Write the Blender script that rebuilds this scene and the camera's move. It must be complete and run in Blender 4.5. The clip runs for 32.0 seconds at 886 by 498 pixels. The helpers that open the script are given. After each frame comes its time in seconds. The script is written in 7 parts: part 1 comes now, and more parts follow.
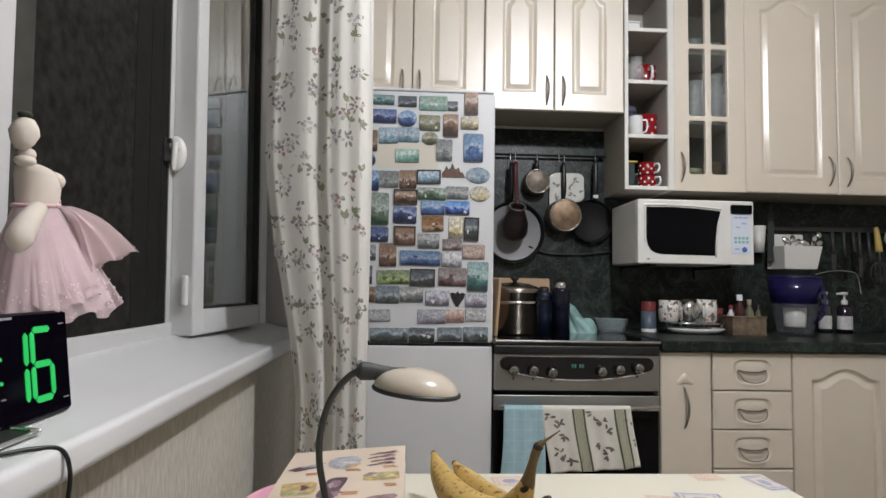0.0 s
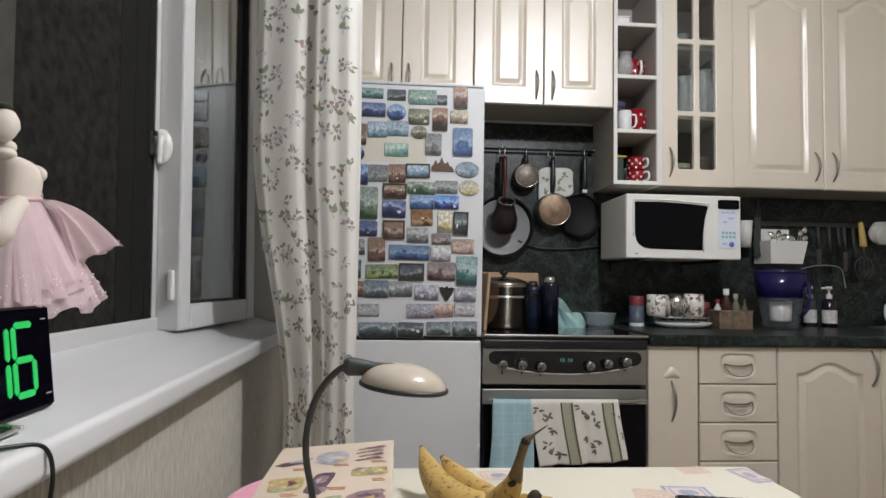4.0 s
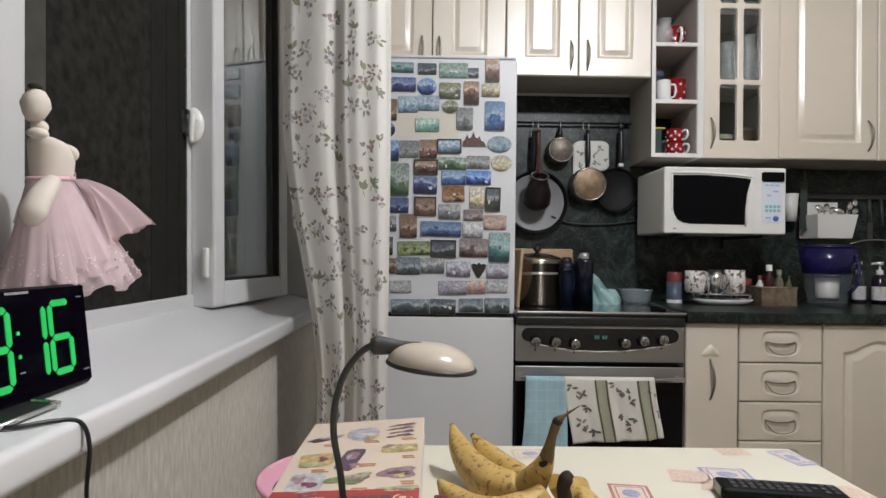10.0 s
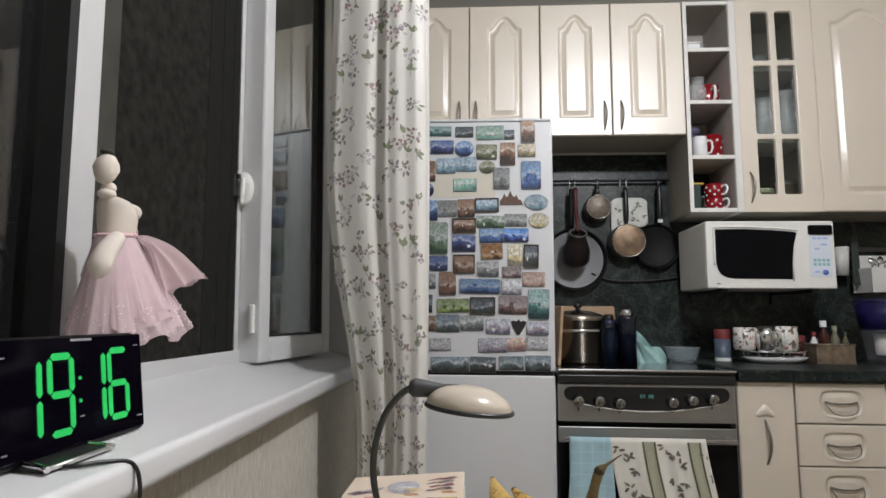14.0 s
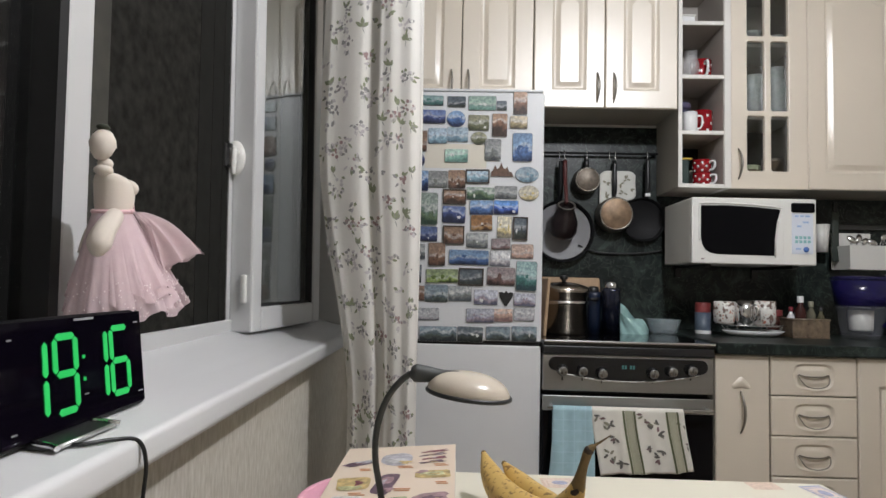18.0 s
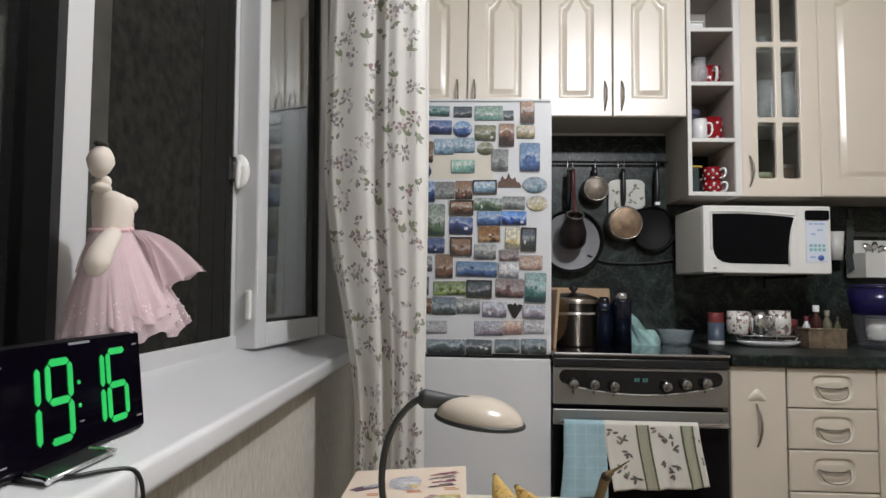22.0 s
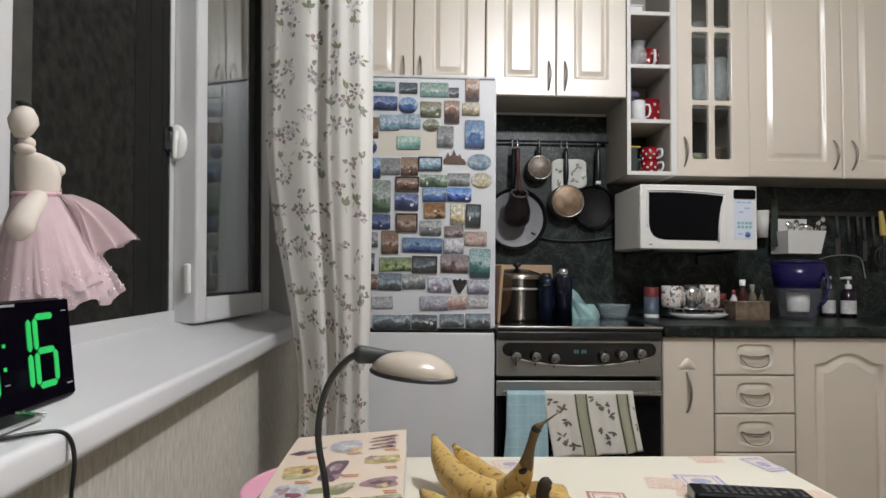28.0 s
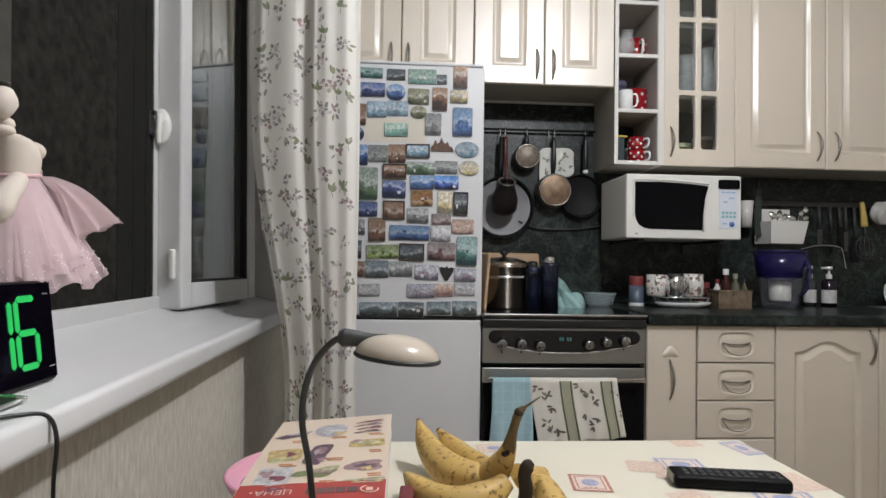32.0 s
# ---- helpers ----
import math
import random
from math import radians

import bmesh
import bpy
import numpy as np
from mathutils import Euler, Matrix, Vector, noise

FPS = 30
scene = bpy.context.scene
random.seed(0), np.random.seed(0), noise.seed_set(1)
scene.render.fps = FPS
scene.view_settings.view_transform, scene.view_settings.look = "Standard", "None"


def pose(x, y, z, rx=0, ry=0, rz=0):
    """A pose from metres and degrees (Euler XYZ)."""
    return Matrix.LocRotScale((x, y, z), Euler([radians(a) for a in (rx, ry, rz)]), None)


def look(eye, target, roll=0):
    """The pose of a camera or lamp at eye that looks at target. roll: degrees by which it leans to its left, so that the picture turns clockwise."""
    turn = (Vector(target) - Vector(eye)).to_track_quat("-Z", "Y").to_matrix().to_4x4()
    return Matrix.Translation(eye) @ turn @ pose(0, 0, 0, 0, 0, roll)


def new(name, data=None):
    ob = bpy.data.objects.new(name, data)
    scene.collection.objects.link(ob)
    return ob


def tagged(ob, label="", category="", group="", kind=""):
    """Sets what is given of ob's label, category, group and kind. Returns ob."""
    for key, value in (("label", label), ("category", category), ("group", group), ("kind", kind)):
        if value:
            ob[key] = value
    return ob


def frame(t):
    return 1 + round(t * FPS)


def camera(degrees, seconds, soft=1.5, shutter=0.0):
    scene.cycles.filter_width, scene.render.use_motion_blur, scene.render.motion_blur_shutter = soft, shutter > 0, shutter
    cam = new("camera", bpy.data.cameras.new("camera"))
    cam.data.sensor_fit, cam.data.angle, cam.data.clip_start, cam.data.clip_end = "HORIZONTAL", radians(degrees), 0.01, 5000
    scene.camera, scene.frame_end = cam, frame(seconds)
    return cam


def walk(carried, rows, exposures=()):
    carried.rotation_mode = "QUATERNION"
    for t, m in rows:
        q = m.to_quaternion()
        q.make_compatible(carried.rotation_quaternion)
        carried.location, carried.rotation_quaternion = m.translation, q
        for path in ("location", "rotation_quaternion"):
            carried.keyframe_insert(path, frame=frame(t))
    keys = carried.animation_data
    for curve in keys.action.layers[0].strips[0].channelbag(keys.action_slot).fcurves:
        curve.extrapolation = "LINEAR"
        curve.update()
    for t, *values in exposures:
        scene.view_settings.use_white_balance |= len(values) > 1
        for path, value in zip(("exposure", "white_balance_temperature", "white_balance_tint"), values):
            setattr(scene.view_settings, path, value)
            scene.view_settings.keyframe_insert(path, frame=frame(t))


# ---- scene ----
cam = camera(74.4, 32.0)
PATH = [
    (0, (0.018, -0.002, 1.07), (0.12, 1.992, 1.194), 1.0),
    (0.5, (0.019, -0.002, 1.07), (0.127, 1.992, 1.184), 0.9),
    (1, (0.021, -0.004, 1.071), (0.136, 1.99, 1.174), 0.8),
    (1.5, (0.022, -0.002, 1.07), (0.132, 1.993, 1.161), 0.7),
    (2, (0.022, 0.0, 1.07), (0.122, 1.994, 1.172), 0.8),
    (2.5, (0.024, 0.002, 1.068), (0.141, 1.996, 1.171), 0.6),
    (3, (0.022, 0.001, 1.071), (0.153, 1.994, 1.175), 0.7),
    (3.5, (0.019, 0.0, 1.071), (0.158, 1.992, 1.177), 1.0),
    (5.5, (0.026, 0.006, 1.072), (0.158, 1.999, 1.169), 1.0),
    (6, (0.02, -0.001, 1.073), (0.151, 1.992, 1.171), 1.3),
    (6.5, (0.026, 0.011, 1.069), (0.14, 2.005, 1.16), 1.2),
    (7, (0.025, 0.011, 1.067), (0.13, 2.007, 1.147), 1.3),
    (7.5, (0.016, 0.012, 1.066), (0.131, 2.007, 1.138), 1.6),
    (8, (0.035, 0.011, 1.067), (0.173, 2.005, 1.122), 1.2),
    (8.5, (0.041, 0.015, 1.069), (0.166, 2.011, 1.116), 0.7),
    (9, (0.031, 0.011, 1.071), (0.123, 2.008, 1.12), 0.8),
    (9.5, (0.024, 0.01, 1.073), (0.082, 2.009, 1.111), 1.1),
    (10, (0.027, 0.018, 1.072), (0.051, 2.018, 1.094), 0.8),
    (10.5, (0.022, 0.008, 1.073), (0.051, 2.008, 1.091), 0.6),
    (11, (0.024, 0.016, 1.07), (0.048, 2.016, 1.089), 0.7),
    (11.5, (0.03, 0.011, 1.068), (-0.022, 2.009, 1.116), 0.3),
    (12, (0.027, 0.016, 1.063), (-0.176, 2.0, 1.21), 0.3),
    (12.5, (0.019, 0.008, 1.066), (-0.227, 1.982, 1.28), 0.2),
    (13, (0.034, -0.001, 1.061), (-0.202, 1.969, 1.31), 0.3),
    (13.5, (0.026, -0.007, 1.053), (-0.161, 1.968, 1.311), 0.8),
    (14, (0.031, -0.003, 1.053), (-0.083, 1.98, 1.287), 0.4),
    (14.5, (0.045, -0.002, 1.061), (-0.023, 1.987, 1.252), -0.1),
    (16.5, (0.025, -0.016, 1.078), (-0.021, 1.98, 1.205), 1.0),
    (17, (0.025, -0.018, 1.077), (-0.014, 1.978, 1.193), 0.9),
    (17.5, (0.025, -0.018, 1.078), (-0.023, 1.979, 1.19), 0.9),
    (18, (0.012, -0.017, 1.079), (-0.047, 1.979, 1.188), 1.4),
    (18.5, (0.007, -0.012, 1.078), (-0.067, 1.984, 1.173), 2.0),
    (19, (0.007, -0.013, 1.077), (-0.071, 1.984, 1.162), 2.2),
    (19.5, (0.011, -0.016, 1.078), (-0.06, 1.981, 1.164), 2.2),
    (20, (0.016, -0.017, 1.078), (-0.045, 1.98, 1.164), 2.2),
    (20.5, (0.016, -0.016, 1.076), (-0.043, 1.981, 1.165), 2.0),
    (21, (0.007, -0.01, 1.076), (-0.068, 1.986, 1.165), 2.1),
    (21.5, (0.011, -0.004, 1.074), (-0.077, 1.99, 1.195), 1.4),
    (22, (0.01, 0.01, 1.09), (-0.074, 2.004, 1.23), 0.9),
    (22.5, (0.016, -0.005, 1.055), (-0.03, 1.99, 1.189), 0.6),
    (23, (0.015, -0.009, 1.064), (0.021, 1.986, 1.199), 0.6),
    (23.5, (0.024, -0.009, 1.064), (0.067, 1.986, 1.203), 0.6),
    (24, (0.025, -0.007, 1.067), (0.08, 1.987, 1.204), 0.8),
    (24.5, (0.022, -0.006, 1.068), (0.073, 1.989, 1.202), 1.0),
    (26.5, (0.023, -0.008, 1.072), (0.086, 1.987, 1.207), 0.9),
    (27, (0.023, -0.004, 1.07), (0.096, 1.992, 1.178), 0.8),
    (27.5, (0.027, 0.001, 1.067), (0.107, 1.997, 1.155), 0.7),
    (28, (0.026, -0.005, 1.066), (0.114, 1.992, 1.149), 0.6),
    (28.5, (0.027, -0.007, 1.068), (0.125, 1.989, 1.149), 0.6),
    (29, (0.028, -0.01, 1.065), (0.134, 1.985, 1.14), 0.4),
    (29.5, (0.029, -0.008, 1.064), (0.145, 1.988, 1.128), 0.4),
    (30, (0.031, -0.012, 1.063), (0.166, 1.983, 1.124), 0.8),
    (30.5, (0.026, -0.009, 1.063), (0.169, 1.985, 1.124), 1.2),
    (31, (0.024, -0.004, 1.061), (0.162, 1.991, 1.112), 1.3),
    (31.5, (0.028, -0.005, 1.06), (0.161, 1.99, 1.107), 1.1),
    (32, (0.03, -0.008, 1.061), (0.159, 1.987, 1.107), 0.9),
]
walk(cam, [(t, look(eye, target, roll)) for t, eye, target, roll in PATH])

# ---- light ----
world = bpy.data.worlds.new("night")
scene.world = world
world.use_nodes = True
world.node_tree.nodes["Background"].inputs[0].default_value = (0.012, 0.012, 0.012, 1)
world.node_tree.nodes["Background"].inputs[1].default_value = 0.6

lamp_data = bpy.data.lights.new("ceiling_lamp_light", "POINT")
lamp_data.energy = 72.0
lamp_data.shadow_soft_size = 0.05
lamp_data.color = (0.925, 0.945, 1.0)
lamp = new("ceiling_lamp_light", lamp_data)
lamp.location = (0.83, 0.68, 2.40)


# ---- materials ----
def mat(name, color, rough=0.5, metal=0.0, spec=0.5, scale=0.0, vary=0.0, bump=0.0, bump_scale=200.0, coat=0.0, stretch=None, per_object=0.0):
    """A surface of one colour that drifts by `vary` over noise of `scale`, with fine relief."""
    m = bpy.data.materials.new(name)
    m.use_nodes = True
    nt = m.node_tree
    p = nt.nodes["Principled BSDF"]
    p.inputs["Base Color"].default_value = (*color, 1)
    p.inputs["Roughness"].default_value = rough
    p.inputs["Metallic"].default_value = metal
    p.inputs["Specular IOR Level"].default_value = spec
    p.inputs["Coat Weight"].default_value = coat
    p.inputs["Coat Roughness"].default_value = 0.16
    tc = nt.nodes.new("ShaderNodeTexCoord")
    src = tc.outputs["Object"]
    if stretch:
        mp = nt.nodes.new("ShaderNodeMapping")
        mp.inputs["Scale"].default_value = stretch
        nt.links.new(src, mp.inputs["Vector"])
        src = mp.outputs["Vector"]
    if vary:
        n = nt.nodes.new("ShaderNodeTexNoise")
        n.inputs["Scale"].default_value = scale or 6.0
        n.inputs["Detail"].default_value = 6
        nt.links.new(src, n.inputs["Vector"])
        mix = nt.nodes.new("ShaderNodeMix")
        mix.data_type = "RGBA"
        mix.inputs[6].default_value = (*[max(0.0, c * (1 - vary)) for c in color], 1)
        mix.inputs[7].default_value = (*[min(1.0, c * (1 + vary)) for c in color], 1)
        nt.links.new(n.outputs["Fac"], mix.inputs[0])
        out = mix.outputs[2]
        if per_object:
            info = nt.nodes.new("ShaderNodeObjectInfo")
            hsv = nt.nodes.new("ShaderNodeHueSaturation")
            rng = nt.nodes.new("ShaderNodeMapRange")
            rng.inputs[3].default_value, rng.inputs[4].default_value = 1 - per_object, 1 + per_object
            nt.links.new(info.outputs["Random"], rng.inputs[0])
            nt.links.new(rng.outputs[0], hsv.inputs["Value"])
            nt.links.new(out, hsv.inputs["Color"])
            out = hsv.outputs[0]
        nt.links.new(out, p.inputs["Base Color"])
        rr = nt.nodes.new("ShaderNodeMapRange")
        rr.inputs[3].default_value, rr.inputs[4].default_value = max(0.02, rough - 0.08), min(1.0, rough + 0.08)
        nt.links.new(n.outputs["Fac"], rr.inputs[0])
        nt.links.new(rr.outputs[0], p.inputs["Roughness"])
    if bump:
        b = nt.nodes.new("ShaderNodeBump")
        b.inputs["Strength"].default_value = bump
        b.inputs["Distance"].default_value = 0.002
        bn = nt.nodes.new("ShaderNodeTexNoise")
        bn.inputs["Scale"].default_value = bump_scale
        bn.inputs["Detail"].default_value = 4
        nt.links.new(src, bn.inputs["Vector"])
        nt.links.new(bn.outputs["Fac"], b.inputs["Height"])
        nt.links.new(b.outputs["Normal"], p.inputs["Normal"])
    return m


def glass(name, color=(1, 1, 1), rough=0.02, ior=1.45):
    m = bpy.data.materials.new(name)
    m.use_nodes = True
    p = m.node_tree.nodes["Principled BSDF"]
    p.inputs["Base Color"].default_value = (*color, 1)
    p.inputs["Roughness"].default_value = rough
    p.inputs["Transmission Weight"].default_value = 1
    p.inputs["IOR"].default_value = ior
    return m


def ramp_node(nt, fac, stops):
    r = nt.nodes.new("ShaderNodeValToRGB")
    els = r.color_ramp.elements
    while len(els) < len(stops):
        els.new(0.5)
    for e, (pos, col) in zip(els, stops):
        e.position, e.color = pos, (*col, 1)
    nt.links.new(fac, r.inputs[0])
    return r.outputs[0]


def marble_mat():
    """Polished laminate printed as dark green marble, with pale green veins."""
    m = bpy.data.materials.new("green_marble_laminate")
    m.use_nodes = True
    nt = m.node_tree
    p = nt.nodes["Principled BSDF"]
    tc = nt.nodes.new("ShaderNodeTexCoord")
    n = nt.nodes.new("ShaderNodeTexNoise")
    n.inputs["Scale"].default_value, n.inputs["Detail"].default_value, n.inputs["Distortion"].default_value = 9, 9, 1.6
    nt.links.new(tc.outputs["Object"], n.inputs["Vector"])
    base = ramp_node(nt, n.outputs["Fac"], [(0.30, (0.003, 0.004, 0.004)), (0.50, (0.008, 0.013, 0.012)), (0.62, (0.024, 0.034, 0.031)), (0.78, (0.060, 0.078, 0.070))])
    v = nt.nodes.new("ShaderNodeTexVoronoi")
    v.feature = "DISTANCE_TO_EDGE"
    v.inputs["Scale"].default_value = 16
    d = nt.nodes.new("ShaderNodeMixRGB")
    d.inputs[0].default_value = 0.22
    nt.links.new(tc.outputs["Object"], d.inputs[1])
    nt.links.new(n.outputs["Color"], d.inputs[2])
    nt.links.new(d.outputs[0], v.inputs["Vector"])
    vein = ramp_node(nt, v.outputs["Distance"], [(0.0, (0.55, 0.55, 0.55)), (0.035, (0.0, 0.0, 0.0))])
    mix = nt.nodes.new("ShaderNodeMix")
    mix.data_type = "RGBA"
    mix.inputs[7].default_value = (0.095, 0.122, 0.106, 1)
    nt.links.new(vein, mix.inputs[0])
    nt.links.new(base, mix.inputs[6])
    nt.links.new(mix.outputs[2], p.inputs["Base Color"])
    p.inputs["Roughness"].default_value = 0.36
    p.inputs["Specular IOR Level"].default_value = 0.32
    return m


def wallpaper_mat():
    """Pale beige vinyl wallpaper with short upright embossed streaks."""
    m = bpy.data.materials.new("wallpaper")
    m.use_nodes = True
    nt = m.node_tree
    p = nt.nodes["Principled BSDF"]
    tc = nt.nodes.new("ShaderNodeTexCoord")
    mp = nt.nodes.new("ShaderNodeMapping")
    mp.inputs["Scale"].default_value = (1, 1, 0.24)
    nt.links.new(tc.outputs["Object"], mp.inputs["Vector"])
    n = nt.nodes.new("ShaderNodeTexNoise")
    n.inputs["Scale"].default_value, n.inputs["Detail"].default_value = 130, 3
    nt.links.new(mp.outputs[0], n.inputs["Vector"])
    c = ramp_node(nt, n.outputs["Fac"], [(0.3, (0.57, 0.53, 0.445)), (0.52, (0.68, 0.64, 0.555)), (0.72, (0.79, 0.76, 0.68))])
    big = nt.nodes.new("ShaderNodeTexNoise")
    big.inputs["Scale"].default_value = 2.5
    nt.links.new(tc.outputs["Object"], big.inputs["Vector"])
    mul = nt.nodes.new("ShaderNodeMix")
    mul.data_type, mul.blend_type = "RGBA", "MULTIPLY"
    mul.inputs[0].default_value = 0.25
    nt.links.new(c, mul.inputs[6])
    nt.links.new(big.outputs["Fac"], mul.inputs[7])
    nt.links.new(mul.outputs[2], p.inputs["Base Color"])
    b = nt.nodes.new("ShaderNodeBump")
    b.inputs["Strength"].default_value, b.inputs["Distance"].default_value = 0.7, 0.002
    nt.links.new(n.outputs["Fac"], b.inputs["Height"])
    nt.links.new(b.outputs[0], p.inputs["Normal"])
    p.inputs["Roughness"].default_value = 0.75
    return m


CREAM = mat("cream_foil", (0.74, 0.66, 0.545), 0.42, spec=0.8, vary=0.05, scale=5, bump=0.10, bump_scale=350, coat=0.9)
CREAM.node_tree.nodes["Principled BSDF"].inputs["Coat Roughness"].default_value = 0.38
CREAM.node_tree.nodes["Principled BSDF"].inputs["Coat IOR"].default_value = 2.1
# Darker than the doors: shade on sides and undersides is put into this colour.
CREAM_SHADED = mat("shaded_cream_board", (0.33, 0.305, 0.26), 0.5, vary=0.05, scale=5)
SHELF_WHITE = mat("white_board", (0.74, 0.72, 0.68), 0.45, vary=0.04)
PVC = mat("white_pvc", (0.60, 0.60, 0.595), 0.35, vary=0.04, scale=3, bump=0.04)
SILL = mat("white_sill_plastic", (0.80, 0.80, 0.805), 0.38, vary=0.05, scale=4, bump=0.05, bump_scale=90)
MARBLE = marble_mat()
WALLPAPER = wallpaper_mat()
CEIL = mat("ceiling_paint", (0.72, 0.70, 0.66), 0.9, vary=0.04, bump=0.1)
FLOOR = mat("floor_linoleum", (0.24, 0.19, 0.14), 0.45, vary=0.25, scale=9)
FRIDGE_W = mat("fridge_enamel", (0.66, 0.67, 0.68), 0.38, vary=0.04, bump=0.12, bump_scale=420)
FRIDGE_G = mat("fridge_door_silver", (0.73, 0.735, 0.74), 0.45, vary=0.04, bump=0.12, bump_scale=420)
RUBBER = mat("black_rubber", (0.015, 0.015, 0.016), 0.6)
STEEL = mat("brushed_steel", (0.50, 0.51, 0.51), 0.34, 1.0, vary=0.08, scale=60, stretch=(0.03, 1, 1))
CHROME = mat("chrome", (0.75, 0.75, 0.76), 0.10, 1.0)
# Shade inside the open shelves is put into this darker board colour.
SHELF_SHADED = mat("shaded_shelf_board", (0.43, 0.395, 0.36), 0.6, vary=0.08)
BRONZE = mat("aged_bronze", (0.31, 0.285, 0.25), 0.40, 0.9, vary=0.15, scale=40)
BLACK_GLASS = mat("black_glass", (0.006, 0.006, 0.007), 0.06, coat=0.4)
BLACK = mat("black_plastic", (0.012, 0.012, 0.013), 0.35, vary=0.2)
IRON = mat("dark_nonstick", (0.009, 0.009, 0.010), 0.6, spec=0.2, vary=0.3, scale=20)
WHITE_P = mat("white_plastic", (0.78, 0.77, 0.73), 0.32, vary=0.03, bump=0.03)
WHITE_C = mat("white_ceramic", (0.80, 0.80, 0.80), 0.12)
GLASS = glass("window_glass")
TINTED = glass("casement_glass", (0.80, 0.82, 0.80))
CLEAR = glass("clear_glass", (0.96, 0.98, 0.98), 0.04)
RED = mat("red_enamel", (0.27, 0.010, 0.015), 0.18, vary=0.1)


# ---- mesh helpers ----
def box(bm, x0, x1, y0, y1, z0, z1, bevel=0.0, m=0, seg=2):
    made = bmesh.ops.create_cube(bm, size=1.0)
    vs = made["verts"]
    for v in vs:
        v.co = Vector(((x0 + x1) / 2 + v.co.x * (x1 - x0), (y0 + y1) / 2 + v.co.y * (y1 - y0), (z0 + z1) / 2 + v.co.z * (z1 - z0)))
    fs = {f for v in vs for f in v.link_faces}
    for f in fs:
        f.material_index = m
    if bevel:
        es = list({e for v in vs for e in v.link_edges})
        out = bmesh.ops.bevel(bm, geom=es, offset=bevel, segments=seg, affect="EDGES", profile=0.5)
        for f in out["faces"]:
            f.material_index = m
    return bm


def lathe(bm, profile, steps=28, m=0, at=(0, 0, 0), turn=None):
    """A turned body: profile rows of (radius, height) along z."""
    rings = []
    tm = Matrix.Translation(at) @ (turn or Matrix())
    for r, h in profile:
        if r < 1e-5:
            rings.append([bm.verts.new(tm @ Vector((0, 0, h)))])
        else:
            rings.append([bm.verts.new(tm @ Vector((r * math.cos(2 * math.pi * i / steps), r * math.sin(2 * math.pi * i / steps), h))) for i in range(steps)])
    for a, b in zip(rings, rings[1:]):
        for i in range(steps):
            j = (i + 1) % steps
            if len(a) == 1 and len(b) == 1:
                continue
            if len(a) == 1:
                f = bm.faces.new((a[0], b[j], b[i]))
            elif len(b) == 1:
                f = bm.faces.new((a[i], a[j], b[0]))
            else:
                f = bm.faces.new((a[i], a[j], b[j], b[i]))
            f.material_index, f.smooth = m, True
    return bm


def tube(bm, pts, radius, steps=10, m=0, caps=True):
    """A round bar along a line of points; radius may be a number or a function of 0..1."""
    pts = [Vector(p) for p in pts]
    rings, side = [], None
    for i, p in enumerate(pts):
        t = (pts[min(i + 1, len(pts) - 1)] - pts[max(i - 1, 0)]).normalized()
        if side is None:
            side = t.cross(Vector((0, 0, 1)))
            if side.length < 0.1:
                side = t.cross(Vector((0, 1, 0)))
        side = (side - t * side.dot(t)).normalized()
        up = t.cross(side)
        r = radius(i / (len(pts) - 1)) if callable(radius) else radius
        rings.append([bm.verts.new(p + (side * math.cos(a) + up * math.sin(a)) * r) for a in (2 * math.pi * k / steps for k in range(steps))])
    for a, b in zip(rings, rings[1:]):
        for i in range(steps):
            f = bm.faces.new((a[i], a[(i + 1) % steps], b[(i + 1) % steps], b[i]))
            f.smooth, f.material_index = True, m
    if caps:
        for ring in (rings[0][::-1], rings[-1]):
            bm.faces.new(ring).material_index = m
    return bm


def curve_pts(ctrl, n=24):
    """A smooth line through control points."""
    c = [Vector(p) for p in ctrl]
    c = [2 * c[0] - c[1]] + c + [2 * c[-1] - c[-2]]
    out, spans = [], len(c) - 3
    for i in range(n + 1):
        u = min(i / n * spans, spans - 1e-6)
        k, f = int(u), u - int(u)
        a, b, d, e = c[k : k + 4]
        out.append(0.5 * (2 * b + (d - a) * f + (2 * a - 5 * b + 4 * d - e) * f * f + (3 * b - a - 3 * d + e) * f ** 3))
    return out


def grid(bm, fn, nu, nv, m=0, smooth=True):
    """A sheet of nu x nv quads through fn(u, v)."""
    vs = [[bm.verts.new(fn(i / nu, j / nv)) for j in range(nv + 1)] for i in range(nu + 1)]
    for i in range(nu):
        for j in range(nv):
            f = bm.faces.new((vs[i][j], vs[i + 1][j], vs[i + 1][j + 1], vs[i][j + 1]))
            f.smooth, f.material_index = smooth, m
    return bm


def thing(name, label, category, at=(0, 0, 0), group="", kind="", rz=0.0):
    e = tagged(new(name), label, category, group, kind)
    e.matrix_world = pose(*at, 0, 0, rz)
    return e


def part(name, bm, material, parent=None, label="", smooth=None):
    me = bpy.data.meshes.new(name)
    bmesh.ops.recalc_face_normals(bm, faces=bm.faces)
    bm.to_mesh(me)
    bm.free()
    for mm in material if isinstance(material, (list, tuple)) else [material]:
        me.materials.append(mm)
    if smooth is not None:
        for p in me.polygons:
            p.use_smooth = smooth
    ob = new(name, me)
    if parent:
        ob.parent = parent
    return tagged(ob, label)


def solid(name, bm, material, label, category, kind="", group=""):
    return tagged(part(name, bm, material), label, category, group, kind)


def bx(x0, x1, y0, y1, z0, z1, bevel=0.0, m=0, seg=2):
    return box(bmesh.new(), x0, x1, y0, y1, z0, z1, bevel, m, seg)


